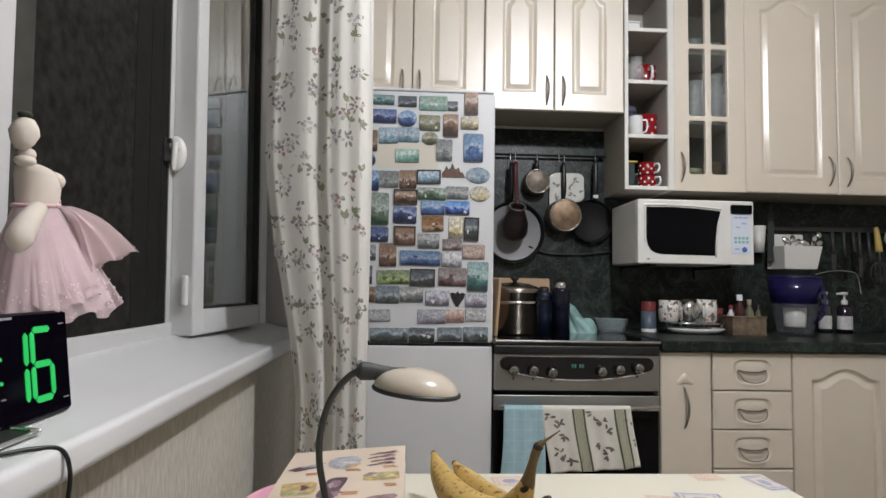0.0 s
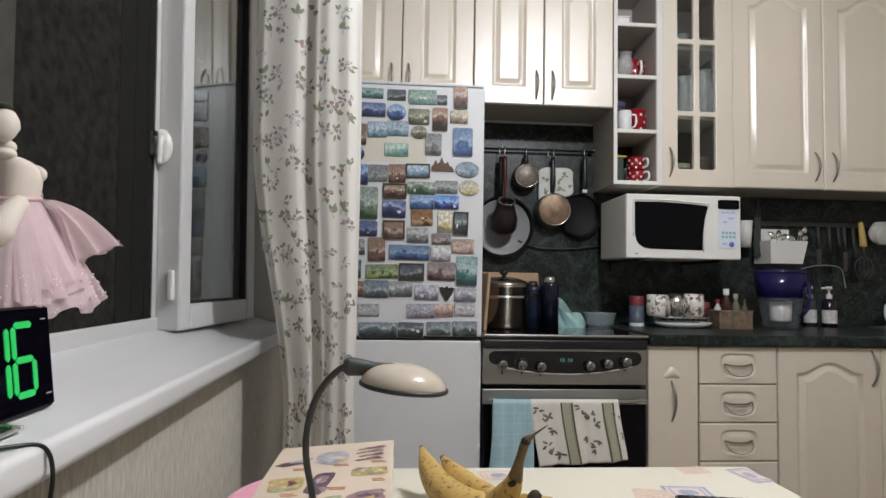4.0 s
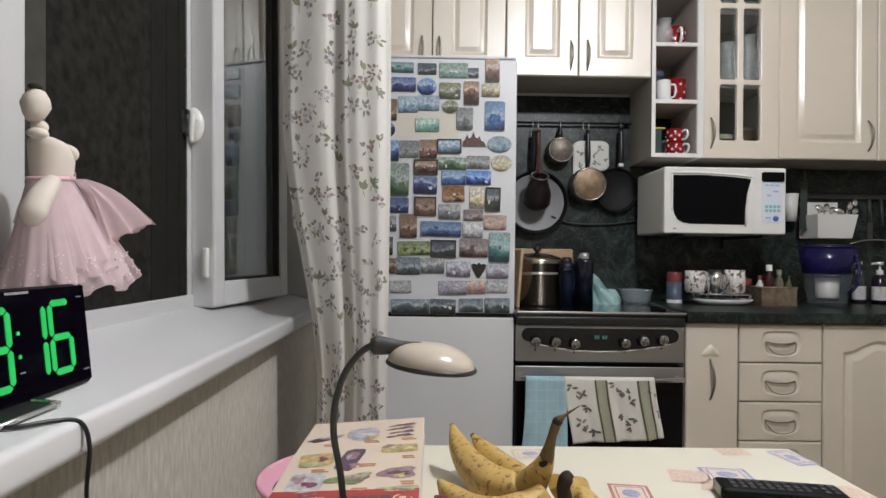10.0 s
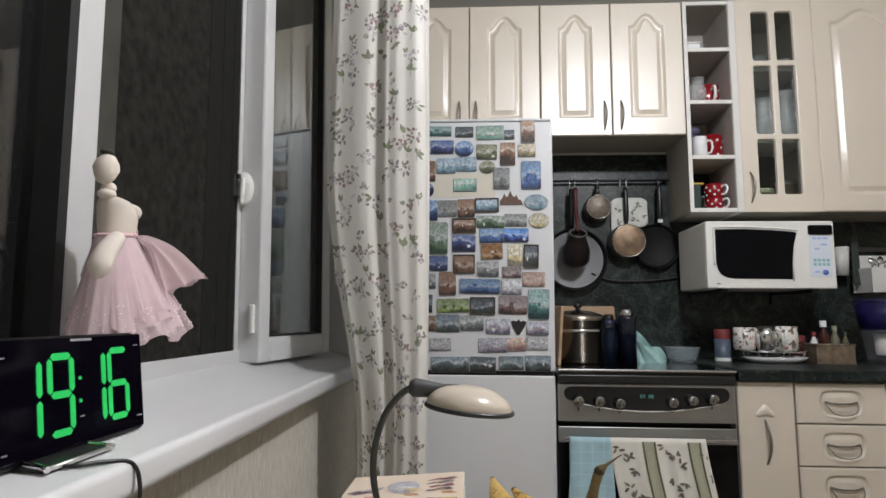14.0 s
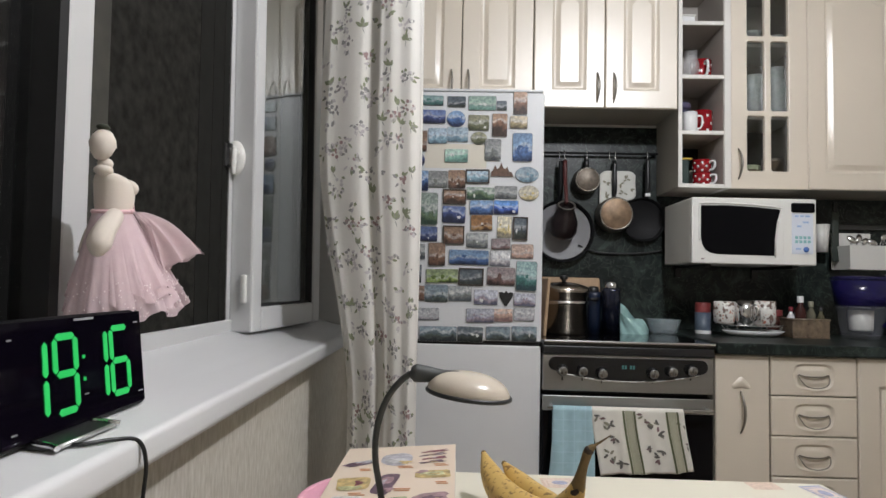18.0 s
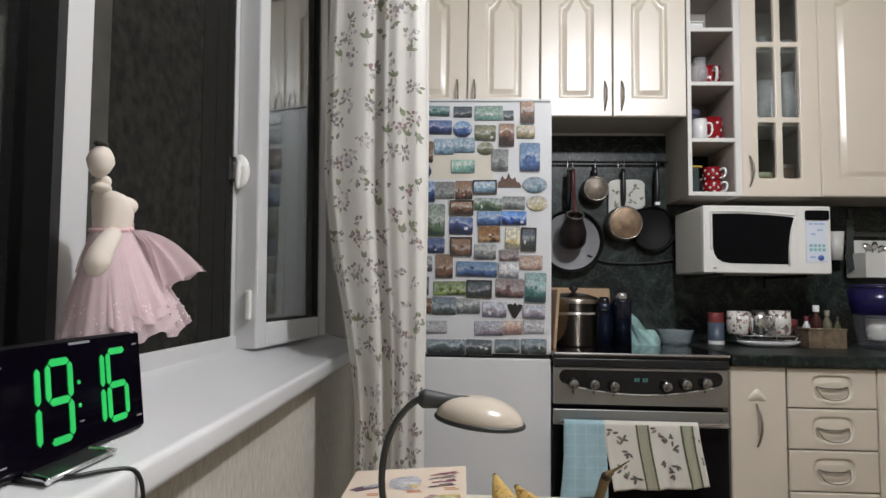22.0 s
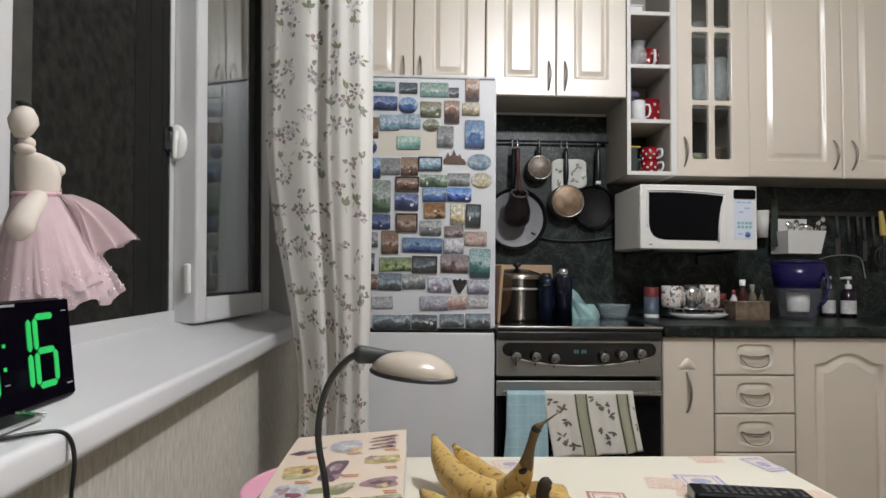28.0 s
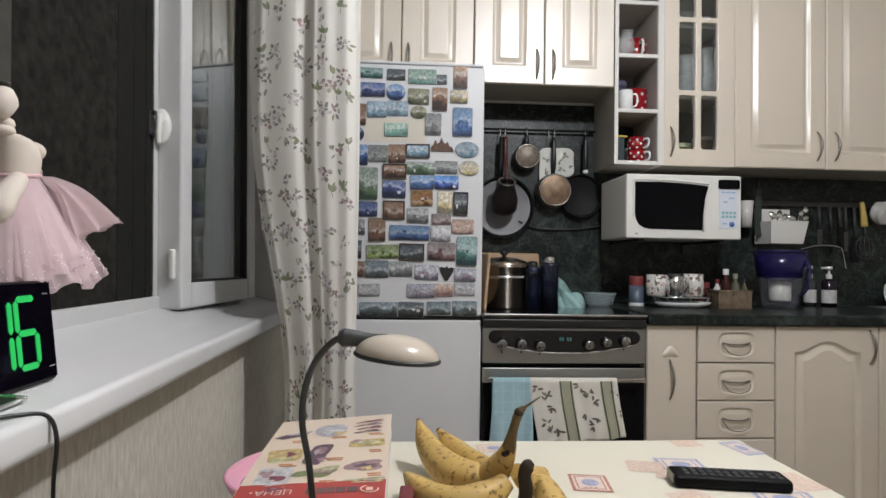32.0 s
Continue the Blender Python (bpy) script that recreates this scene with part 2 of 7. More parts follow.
# ---- the room ----
WALL_X, BACK_Y, CEIL_Z = -0.385, 2.66, 2.52
RIGHT_X, NEAR_Y = 3.0, -1.9
OPEN_Y0, OPEN_Y1, OPEN_Z0, OPEN_Z1 = -0.75, 2.06, 0.86, 2.38
solid("floor", bx(-0.8, 3.2, -2.1, 2.9, -0.1, 0.0), FLOOR, "brown linoleum kitchen floor", "floor", "structure")
solid("ceiling", bx(-0.8, 3.2, -2.1, 2.9, CEIL_Z, CEIL_Z + 0.1), CEIL, "plain white painted ceiling", "ceiling", "structure")
solid("wall_north", bx(-0.8, 3.2, BACK_Y, BACK_Y + 0.2, 0, CEIL_Z), CEIL, "pale wall behind the kitchen units", "wall", "structure")
solid("wall_east", bx(RIGHT_X, RIGHT_X + 0.2, -2.1, BACK_Y, 0, CEIL_Z), WALLPAPER, "beige papered wall", "wall", "structure")
solid("wall_south", bx(-0.8, 3.2, NEAR_Y - 0.2, NEAR_Y, 0, CEIL_Z), WALLPAPER, "beige papered wall", "wall", "structure")
ww = bmesh.new()
box(ww, WALL_X - 0.4, WALL_X, NEAR_Y, BACK_Y, 0, OPEN_Z0)
box(ww, WALL_X - 0.4, WALL_X, NEAR_Y, BACK_Y, OPEN_Z1, CEIL_Z)
box(ww, WALL_X - 0.4, WALL_X, OPEN_Y1, BACK_Y, OPEN_Z0, OPEN_Z1)
box(ww, WALL_X - 0.4, WALL_X, NEAR_Y, OPEN_Y0, OPEN_Z0, OPEN_Z1)
solid("wall_west", ww, WALLPAPER, "window wall in beige vinyl wallpaper with upright streaks", "wall", "structure")
rev = bmesh.new()
box(rev, -0.54, WALL_X + 0.003, OPEN_Y1 - 0.012, OPEN_Y1 + 0.004, 0.915, OPEN_Z1)
solid("trim", rev, PVC, "white plastic lining of the window reveal", "trim", "structure")

# window sill with a rounded nose
sb = bmesh.new()
prof = [(-0.60, 0.944), (-0.555, 0.944), (-0.530, 0.9395), (-0.500, 0.9325), (-0.465, 0.9245), (-0.437, 0.9165), (-0.420, 0.9120), (-0.352, 0.9085)]
prof += [(-0.343 + 0.010 * math.sin(radians(90 * k / 8)), 0.8985 + 0.010 * math.cos(radians(90 * k / 8))) for k in range(9)]
prof += [(-0.3475 + 0.0145 * math.cos(radians(90 * k / 6)), 0.8795 - 0.0145 * math.sin(radians(90 * k / 6))) for k in range(7)] + [(-0.60, 0.8650)]
# it falls by 9 mm in a metre towards the near end
ra = [sb.verts.new((x, -0.80, z - 0.0207)) for x, z in prof]
rb = [sb.verts.new((x, 2.045, z + 0.0049)) for x, z in prof]
for i in range(len(prof)):
    j = (i + 1) % len(prof)
    sb.faces.new((ra[i], ra[j], rb[j], rb[i])).smooth = i < len(prof) - 3
sb.faces.new(ra[::-1])
sb.faces.new(rb)
solid("window_sill", sb, SILL, "wide white plastic window sill with a rounded front edge", "window sill", "structure")

# ---- window ----
win = thing("window_1", "white plastic window with its right casement ajar at night", "window", (0, 0, 0), kind="structure")
fb = bmesh.new()
box(fb, -0.62, -0.55, OPEN_Y0, OPEN_Y1 - 0.012, 0.914, 0.971, 0.004)
part("bottom_rail", fb, PVC, win)
part("top_rail", bx(-0.62, -0.55, OPEN_Y0, OPEN_Y1 - 0.012, 2.30, 2.37, 0.004), PVC, win)
part("jamb", bx(-0.62, -0.55, OPEN_Y1 - 0.075, OPEN_Y1 - 0.012, 0.971, 2.30, 0.004), PVC, win)
part("mullion", bx(-0.62, -0.545, 0.785, 0.843, 0.971, 2.30, 0.004), PVC, win)
part("glazing_gasket", bx(-0.606, -0.5455, 0.766, 0.785, 0.971, 2.30), RUBBER, win)
part("middle_post", bx(-0.62, -0.556, 1.388, 1.432, 0.952, 2.30, 0.004), PVC, win)
part("post_step", bx(-0.62, -0.575, 1.432, 1.480, 0.952, 2.30, 0.003), PVC, win)
SCREEN_BAR = mat("grey_screen_frame", (0.019, 0.0185, 0.017), 0.85, spec=0.03, vary=0.3, scale=30)
for ya, yb in ((1.225, 1.290), (1.294, 1.352), (1.356, 1.386)):
    part("screen_frame", bx(-0.5568, -0.5548, ya, yb, 0.971, 2.30, 0.0006), SCREEN_BAR, win)
# Added band, no frame bar: its olive colour carries the reflection at this edge.
part("screen_frame", bx(-0.5568, -0.5530, 0.845, 0.897, 0.971, 2.30, 0.0015), mat("olive_reflection_band", (0.034, 0.032, 0.025), 0.7, vary=0.9, scale=24), win, "olive band painted for the reflection at the edge of the screen")
for back in (0.0, 0.018):
    fix = part("pane", bx(-0.002 - back, 0.002 - back, -1.5, 0.0, 0.96, 2.31), GLASS, win)
    fix.matrix_world = pose(-0.585, 0.775, 0, 0, 0, -2.8)
SCREEN = mat("dusty_insect_screen", (0.0112, 0.0107, 0.0095), 0.9, spec=0.02, vary=3.0, scale=42, bump=0.4, bump_scale=500)
part("insect_screen", bx(-0.562, -0.556, 0.833, 1.40, 0.965, 2.31), SCREEN, win, "dusty dark insect screen")
hb = bmesh.new()
lathe(hb, [(0.0, 0.0), (0.030, 0.0), (0.034, 0.004), (0.032, 0.011), (0.020, 0.015), (0.0, 0.015)], 28, turn=pose(-0.545, 1.4125, 1.372, 90, 0) @ Matrix.Diagonal((0.78, 1.28, 1, 1)))
handle = part("handle", hb, WHITE_P, win, "white window handle turned down")
hb = bmesh.new()
tube(hb, [(-0.540, 1.400, 1.384), (-0.540, 1.386, 1.384)], 0.009, 14)
tube(hb, curve_pts([(-0.538, 1.388, 1.394), (-0.538, 1.384, 1.372), (-0.539, 1.383, 1.350), (-0.540, 1.385, 1.328)], 14), lambda u: 0.0078 - 0.002 * u, 12)
part("lever", hb, WHITE_P, handle)
hb = bmesh.new()
box(hb, -0.5545, -0.5500, 1.362, 1.3875, 1.346, 1.400, 0.0015)
box(hb, -0.5500, -0.5420, 1.372, 1.384, 1.392, 1.402, 0.001)
box(hb, -0.5500, -0.5440, 1.372, 1.384, 1.342, 1.350, 0.001)
part("latch", hb, mat("dull_latch_metal", (0.045, 0.045, 0.045), 0.35, 0.4, vary=0.9, scale=70), handle, "dark metal latch parts")

SASH = pose(-0.4965, 1.413, 0, 0, 0, -7.5)
STILE, CLEAR_END, SASH_END = 0.052, 0.397, 0.455
sash = tagged(new("casement"), "narrow white casement standing slightly ajar")
sash.parent = win
sash.matrix_world = SASH
for nm, args in (("stile", (-0.062, 0.0, 0.0, STILE, 0.938, 2.31)), ("stile", (-0.062, 0.0, CLEAR_END, SASH_END, 0.938, 2.31)), ("rail", (-0.062, 0.0, STILE, CLEAR_END, 0.938, 1.000)), ("rail", (-0.062, 0.0, STILE, CLEAR_END, 2.24, 2.31))):
    ob = part(nm, bx(*args, 0.006), PVC, sash)
gk = bmesh.new()
box(gk, -0.0225, -0.004, CLEAR_END - 0.008, CLEAR_END, 1.0, 2.24)
box(gk, -0.0225, -0.012, STILE, CLEAR_END - 0.008, 1.0, 1.006)
part("gasket", gk, RUBBER, sash)
for back in (0.026, 0.044):
    pane = bx(-0.002, 0.002, -0.168, 0.168, 1.004, 2.236)
    pane.transform(pose(-back, 0.2245, 0, 0, 0, -0.5))
    part("pane", pane, TINTED, sash)
part("hinge_cover", bx(-0.028, -0.013, -0.012, 0.001, 1.010, 1.082, 0.005, seg=3), WHITE_P, sash)

win.matrix_world = pose(-0.55, 0, 0.95, 0, -1.2) @ pose(0.55, 0, -0.95)

# ---- kitchen fronts ----
LOW_Y, UP_Y = 2.10, 2.38


def arch_loop(x0, x1, z0, z1, rise, y, n=14, flat=0.10):
    """An outline with an arched top of that rise, run round from the lower left."""
    out = []
    for i in range(4):
        out.append((x0 + (x1 - x0) * i / 4, y, z0))
    for i in range(4):
        out.append((x1, y, z0 + (z1 - rise - z0) * i / 4))
    for i in range(n):
        u = i / n
        k = min(max((u - flat) / (1 - 2 * flat), 0), 1)
        out.append((x1 + (x0 - x1) * u, y, z1 - rise + rise * (0.5 - 0.5 * math.cos(2 * math.pi * k)) ** 0.62))
    for i in range(4):
        out.append((x0, y, z1 - rise + (z0 - z1 + rise) * i / 4))
    return out


def door_mesh(w, h, th=0.018, edge=0.055, rise=0.05, top=0.055, panel=True):
    """A foil-wrapped front, lower left front corner at the origin, with a routed groove round a raised arched panel."""
    bm = bmesh.new()
    n = 14
    loops = [arch_loop(0, w, 0, h, 0.0, th, n), arch_loop(0, w, 0, h, 0.0, 0.004, n), arch_loop(0.004, w - 0.004, 0.004, h - 0.004, 0.0, 0.0, n)]
    if panel:
        for d, y in ((0.0, 0.0), (0.0025, 0.0020), (0.008, 0.0078), (0.013, 0.0118), (0.018, 0.0112), (0.032, 0.0014), (0.036, 0.0)):
            loops.append(arch_loop(edge + d, w - edge - d, edge + d, h - top - d, rise, y, n))
    rings = [[bm.verts.new(p) for p in loop] for loop in loops]
    for k, (a, b) in enumerate(zip(rings, rings[1:])):
        for i in range(len(a)):
            j = (i + 1) % len(a)
            f = bm.faces.new((a[i], a[j], b[j], b[i]))
            f.smooth = k >= 3
    bm.faces.new(rings[0][::-1])
    bm.faces.new(rings[-1])
    return bm


def bow_handle(bm, cx, cz, length=0.125, out=0.026, r=0.0038, flat=False):
    """A bowed bar, upright or level, standing off the front at y = 0."""
    pts = []
    for i in range(13):
        u = i / 12
        s = (u - 0.5) * length
        y = -out * math.sin(math.pi * u) ** 0.8 - 0.001
        pts.append((cx + s, y, cz - 0.018 * math.sin(math.pi * u)) if flat else (cx + 0.004 * math.sin(math.pi * u) - 0.002, y, cz + s))
    tube(bm, pts, lambda u: r * (0.75 + 0.55 * math.sin(math.pi * u)), 8)
    return bm


def place(ob, x, y, z):
    ob.location = (x, y, z)
    return ob


def cabinet_door(parent, x0, x1, z0, z1, y, handle=None, rise=0.05, edge=0.055, panel=True, top=0.055, hlen=0.125, name="door"):
    d = part(name, door_mesh(x1 - x0, z1 - z0, edge=edge, rise=rise, panel=panel, top=top), CREAM, parent)
    place(d, x0, y, z0)
    if handle:
        h = part("handle", bow_handle(bmesh.new(), 0, 0, hlen), BRONZE, d, "bowed aged bronze handle")
        place(h, handle[0] - x0, 0, handle[1] - z0)
    return d


def carcass(x0, x1, y0, z0, z1, t=0.016):
    bm = bmesh.new()
    box(bm, x0, x0 + t, y0, BACK_Y - 0.004, z0, z1, 0.001)
    box(bm, x1 - t, x1, y0, BACK_Y - 0.004, z0, z1, 0.001)
    box(bm, x0 + t, x1 - t, y0, BACK_Y - 0.004, z0, z0 + t)
    box(bm, x0 + t, x1 - t, y0, BACK_Y - 0.004, z1 - t, z1)
    box(bm, x0 + t, x1 - t, BACK_Y - 0.012, BACK_Y - 0.004, z0 + t, z1 - t)
    return bm


UP_TOP = 2.388
# upper cabinet over the fridge
c = thing("wall_cabinet", "cream two-door wall cabinet hung over the fridge", "cabinet", group="wall cabinets")
part("body", carcass(-0.296, 0.300, UP_Y + 0.019, 1.815, UP_TOP), CREAM_SHADED, c)
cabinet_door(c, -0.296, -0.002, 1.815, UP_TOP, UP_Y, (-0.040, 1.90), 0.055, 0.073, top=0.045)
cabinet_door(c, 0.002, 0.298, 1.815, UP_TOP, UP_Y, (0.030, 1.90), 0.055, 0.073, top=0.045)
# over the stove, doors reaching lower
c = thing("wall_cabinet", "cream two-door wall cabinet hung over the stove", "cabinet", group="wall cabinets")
part("body", carcass(0.302, 0.8975, UP_Y + 0.019, 1.815, UP_TOP), CREAM_SHADED, c)
cabinet_door(c, 0.303, 0.595, 1.81, UP_TOP, UP_Y, (0.566, 1.895), 0.055, 0.073, top=0.045)
cabinet_door(c, 0.599, 0.895, 1.81, UP_TOP, UP_Y, (0.634, 1.895), 0.055, 0.073, top=0.045)
# open shelf unit
c = thing("open_shelf_unit", "white open shelf unit holding cups and tins", "shelf", group="")
SX0, SX1, SZ0 = 0.898, 1.112, 1.486
# Left side faces away from the lamp; its shade is in the board colour.
part("side_panel", bx(SX0, SX0 + 0.016, UP_Y + 0.0012, BACK_Y - 0.004, SZ0, UP_TOP, 0.001), CREAM_SHADED, c)
part("edge_strip", bx(SX0, SX0 + 0.016, UP_Y, UP_Y + 0.001, SZ0, UP_TOP), SHELF_WHITE, c, "white edge strip")
part("side_panel", bx(SX1 - 0.026, SX1, UP_Y, BACK_Y - 0.004, SZ0, UP_TOP, 0.001), SHELF_WHITE, c)
# Thin linings added behind the edges so the inside takes the shade colour.
part("lining", bx(SX0 + 0.0162, SX0 + 0.018, UP_Y + 0.008, BACK_Y - 0.013, SZ0 + 0.017, UP_TOP - 0.017), SHELF_SHADED, c)
part("lining", bx(SX1 - 0.028, SX1 - 0.0262, UP_Y + 0.008, BACK_Y - 0.013, SZ0 + 0.017, UP_TOP - 0.017), SHELF_SHADED, c)
part("back_panel", bx(SX0 + 0.0165, SX1 - 0.0265, BACK_Y - 0.012, BACK_Y - 0.004, SZ0, UP_TOP), SHELF_SHADED, c)
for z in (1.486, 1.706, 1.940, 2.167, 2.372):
    part("shelf", bx(SX0 + 0.0162, SX1 - 0.0262, UP_Y + 0.012, BACK_Y - 0.0125, z, z + 0.0155), SHELF_SHADED, c)
    part("shelf_edge", bx(SX0 + 0.0165, SX1 - 0.0265, UP_Y + 0.001, UP_Y + 0.0118, z, z + 0.016, 0.001), SHELF_WHITE, c)
# glazed cabinet
c = thing("glazed_wall_cabinet", "cream wall cabinet with a six-pane glass door", "cabinet", group="wall cabinets")
GX0, GX1 = 1.1125, 1.4205
part("body", carcass(GX0, GX1, UP_Y + 0.019, SZ0, UP_TOP), CREAM_SHADED, c)
for z in (1.785, 2.095):
    part("shelf", bx(GX0 + 0.0165, GX1 - 0.0165, UP_Y + 0.05, BACK_Y - 0.013, z, z + 0.014), SHELF_WHITE, c)
gd = tagged(new("door"), "cream glazed door with glazing bars")
gd.parent = c
PL, PR, PM = 0.065, 0.074, 0.026
w, h = GX1 - GX0 - 0.001, UP_TOP - SZ0
mid = (PL + w - PR) / 2


def glazed_frame():
    """A front cut through by six openings with rounded, bevelled rims."""
    bm = bmesh.new()
    rows_z = ((0.0, 0.072, 0.300, 0.311), (0.311, 0.322, 0.614, 0.625), (0.625, 0.636, 0.850, h))
    cols_x = ((0.0, PL, mid - PM / 2, mid), (mid, mid + PM / 2, w - PR, w))
    for z0, o0, o1, z1 in rows_z:
        for x0, p0, p1, x1 in cols_x:
            r, k = 0.010, 5
            corners = ((x1, z0, p1 - r, o0 + r, -90), (x1, z1, p1 - r, o1 - r, 0), (x0, z1, p0 + r, o1 - r, 90), (x0, z0, p0 + r, o0 + r, 180))
            loops = []
            for grow, y in ((0.0035, 0.0), (0.0012, 0.0008), (0.0, 0.0035), (0.0, 0.017)):
                loop = []
                for _, _, cx, cz, a0 in corners:
                    loop += [bm.verts.new((cx + (r + grow) * math.cos(radians(a0 + 90 * j / k)), y, cz + (r + grow) * math.sin(radians(a0 + 90 * j / k)))) for j in range(k + 1)]
                loops.append(loop)
            for a, b in zip(loops, loops[1:]):
                for i in range(len(a)):
                    j = (i + 1) % len(a)
                    bm.faces.new((a[i], a[j], b[j], b[i])).smooth = True
            outer = [bm.verts.new((c[0], 0.0, c[1])) for c in corners]
            n = k + 1
            for c in range(4):
                for j in range(k):
                    bm.faces.new((outer[c], loops[0][c * n + j], loops[0][c * n + j + 1]))
                d = (c + 1) % 4
                bm.faces.new((outer[c], loops[0][c * n + k], loops[0][d * n], outer[d]))
    for a, b in (((0, 0), (w, 0)), ((w, 0), (w, h)), ((w, h), (0, h)), ((0, h), (0, 0))):
        bm.faces.new([bm.verts.new(p) for p in ((a[0], 0, a[1]), (b[0], 0, b[1]), (b[0], 0.018, b[1]), (a[0], 0.018, a[1]))])
    bmesh.ops.remove_doubles(bm, verts=bm.verts, dist=0.0001)
    return bm


part("frame", glazed_frame(), CREAM, gd)
for i, (xa, xb) in enumerate(((PL, mid), (mid, w - PR))):
    for za, zb in ((0.07, 0.31), (0.31, 0.62), (0.62, 0.87)):
        part("pane", bx(xa, xb, 0.0165, 0.0195, za, zb), CLEAR, gd)
hh = part("handle", bow_handle(bmesh.new(), 0, 0), BRONZE, gd, "bowed aged bronze handle")
place(hh, 0.030, 0, 0.10)
place(gd, GX0, UP_Y, SZ0)
# tall pair on the right
for xa, xb, hx in ((1.4235, 1.828, 1.790), (1.832, 2.239, 1.870), (2.243, 2.65, 2.61)):
    c = thing("wall_cabinet", "tall cream wall cabinet with one arched panel door", "cabinet", group="wall cabinets")
    part("body", carcass(xa, xb + 0.0035, UP_Y + 0.019, SZ0, UP_TOP), CREAM_SHADED, c)
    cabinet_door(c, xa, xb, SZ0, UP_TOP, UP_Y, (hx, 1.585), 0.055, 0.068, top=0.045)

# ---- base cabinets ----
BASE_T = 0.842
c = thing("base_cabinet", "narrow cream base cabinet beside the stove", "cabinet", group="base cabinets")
part("body", carcass(0.924, 1.116, LOW_Y + 0.019, 0.10, BASE_T), CREAM_SHADED, c)
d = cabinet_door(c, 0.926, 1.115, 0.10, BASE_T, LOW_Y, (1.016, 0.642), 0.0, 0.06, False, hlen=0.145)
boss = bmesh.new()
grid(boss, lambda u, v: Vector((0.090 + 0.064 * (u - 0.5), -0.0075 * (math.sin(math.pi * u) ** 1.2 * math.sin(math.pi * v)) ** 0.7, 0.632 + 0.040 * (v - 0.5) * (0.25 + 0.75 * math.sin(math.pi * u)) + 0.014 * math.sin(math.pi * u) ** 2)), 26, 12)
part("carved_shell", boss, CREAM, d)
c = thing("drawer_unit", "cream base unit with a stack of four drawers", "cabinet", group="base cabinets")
part("body", carcass(1.119, 1.421, LOW_Y + 0.019, 0.10, BASE_T), CREAM_SHADED, c)


def cup_pull():
    """A drawn cup pull set in a moulded oval."""
    bm = bmesh.new()
    tube(bm, curve_pts([(-0.054, 0.003, 0.005), (-0.049, -0.010, -0.012), (-0.034, -0.014, -0.030), (0, -0.015, -0.037), (0.034, -0.014, -0.030), (0.049, -0.010, -0.012), (0.054, 0.003, 0.005)], 22), 0.0020, 8)
    tube(bm, curve_pts([(-0.052, 0.003, 0.007), (-0.028, -0.006, 0.002), (0, -0.008, 0.001), (0.028, -0.006, 0.002), (0.052, 0.003, 0.007)], 14), 0.0026, 8)
    return bm


def drawer_mesh(w, h):
    """A plain front with a routed groove round a pad that carries the pull."""
    bm = bmesh.new()
    n = 24
    outer = arch_loop(0, w, 0, h, 0.0, 0.0, n)
    cx, cz = w / 2, h * 0.49

    def scoop(k, y, lift=0.0):
        out = []
        for x, _, z in outer:
            a = math.atan2((z - cz) / h, (x - cx) / w)
            ca, sa = math.cos(a), math.sin(a)
            wide = 0.067 if sa > 0 else 0.067 + 0.012 * sa
            out.append((cx + wide * k * abs(ca) ** 0.45 * (1 if ca > 0 else -1), y, cz + lift + 0.042 * k * abs(sa) ** 0.6 * (1 if sa > 0 else -1)))
        return out

    loops = [arch_loop(0, w, 0, h, 0.0, 0.018, n), arch_loop(0, w, 0, h, 0.0, 0.004, n), arch_loop(0.004, w - 0.004, 0.004, h - 0.004, 0.0, 0.0, n)]
    loops += [scoop(1.12, 0.0), scoop(1.06, 0.0012), scoop(0.99, 0.0068), scoop(0.93, 0.0082), scoop(0.86, 0.0078), scoop(0.60, 0.0022), scoop(0.52, 0.0014), scoop(0.30, 0.0012), scoop(0.10, 0.0012)]
    rings = [[bm.verts.new(p) for p in loop] for loop in loops]
    for k, (p, q) in enumerate(zip(rings, rings[1:])):
        for i in range(len(p)):
            j = (i + 1) % len(p)
            bm.faces.new((p[i], p[j], q[j], q[i])).smooth = k >= 3
    bm.faces.new(rings[0][::-1])
    bm.faces.new(rings[-1])
    return bm


PULL = mat("dark_bronze", (0.24, 0.215, 0.18), 0.42, 0.75, vary=0.3, scale=60)
for i in range(5):
    z1 = BASE_T - i * 0.140
    dr = part("drawer", drawer_mesh(0.298, 0.1355), CREAM, c)
    place(dr, 1.121, LOW_Y, z1 - 0.137)
    place(part("handle", cup_pull(), PULL, dr, "bowed bronze cup pull"), 0.149, 0.001, 0.066)
for xa, xb, hx in ((1.424, 1.828, 1.793), (1.832, 2.236, 1.870), (2.240, 2.65, 2.61)):
    c = thing("base_cabinet", "cream base cabinet with one arched panel door", "cabinet", group="base cabinets")
    part("body", carcass(xa, xb, LOW_Y + 0.019, 0.10, BASE_T), CREAM_SHADED, c)
    cabinet_door(c, xa, xb, 0.10, BASE_T, LOW_Y, (hx, 0.765), 0.04, 0.07, hlen=0.13)
solid("plinth", bx(0.924, 2.65, LOW_Y + 0.06, LOW_Y + 0.076, 0.0, 0.10), CREAM_SHADED, "recessed cream plinth board", "plinth", "structure")

# worktop, splashback
wt = bmesh.new()
box(wt, 0.924, 2.65, LOW_Y - 0.022, BACK_Y - 0.014, 0.846, 0.885, 0.006, seg=3)
solid("worktop", wt, MARBLE, "dark green marbled laminate worktop", "worktop")
solid("splashback", bx(0.31, 2.65, BACK_Y - 0.013, BACK_Y - 0.003, 0.80, 1.80), MARBLE, "dark green marbled wall panel behind the worktop", "splashback", "structure")

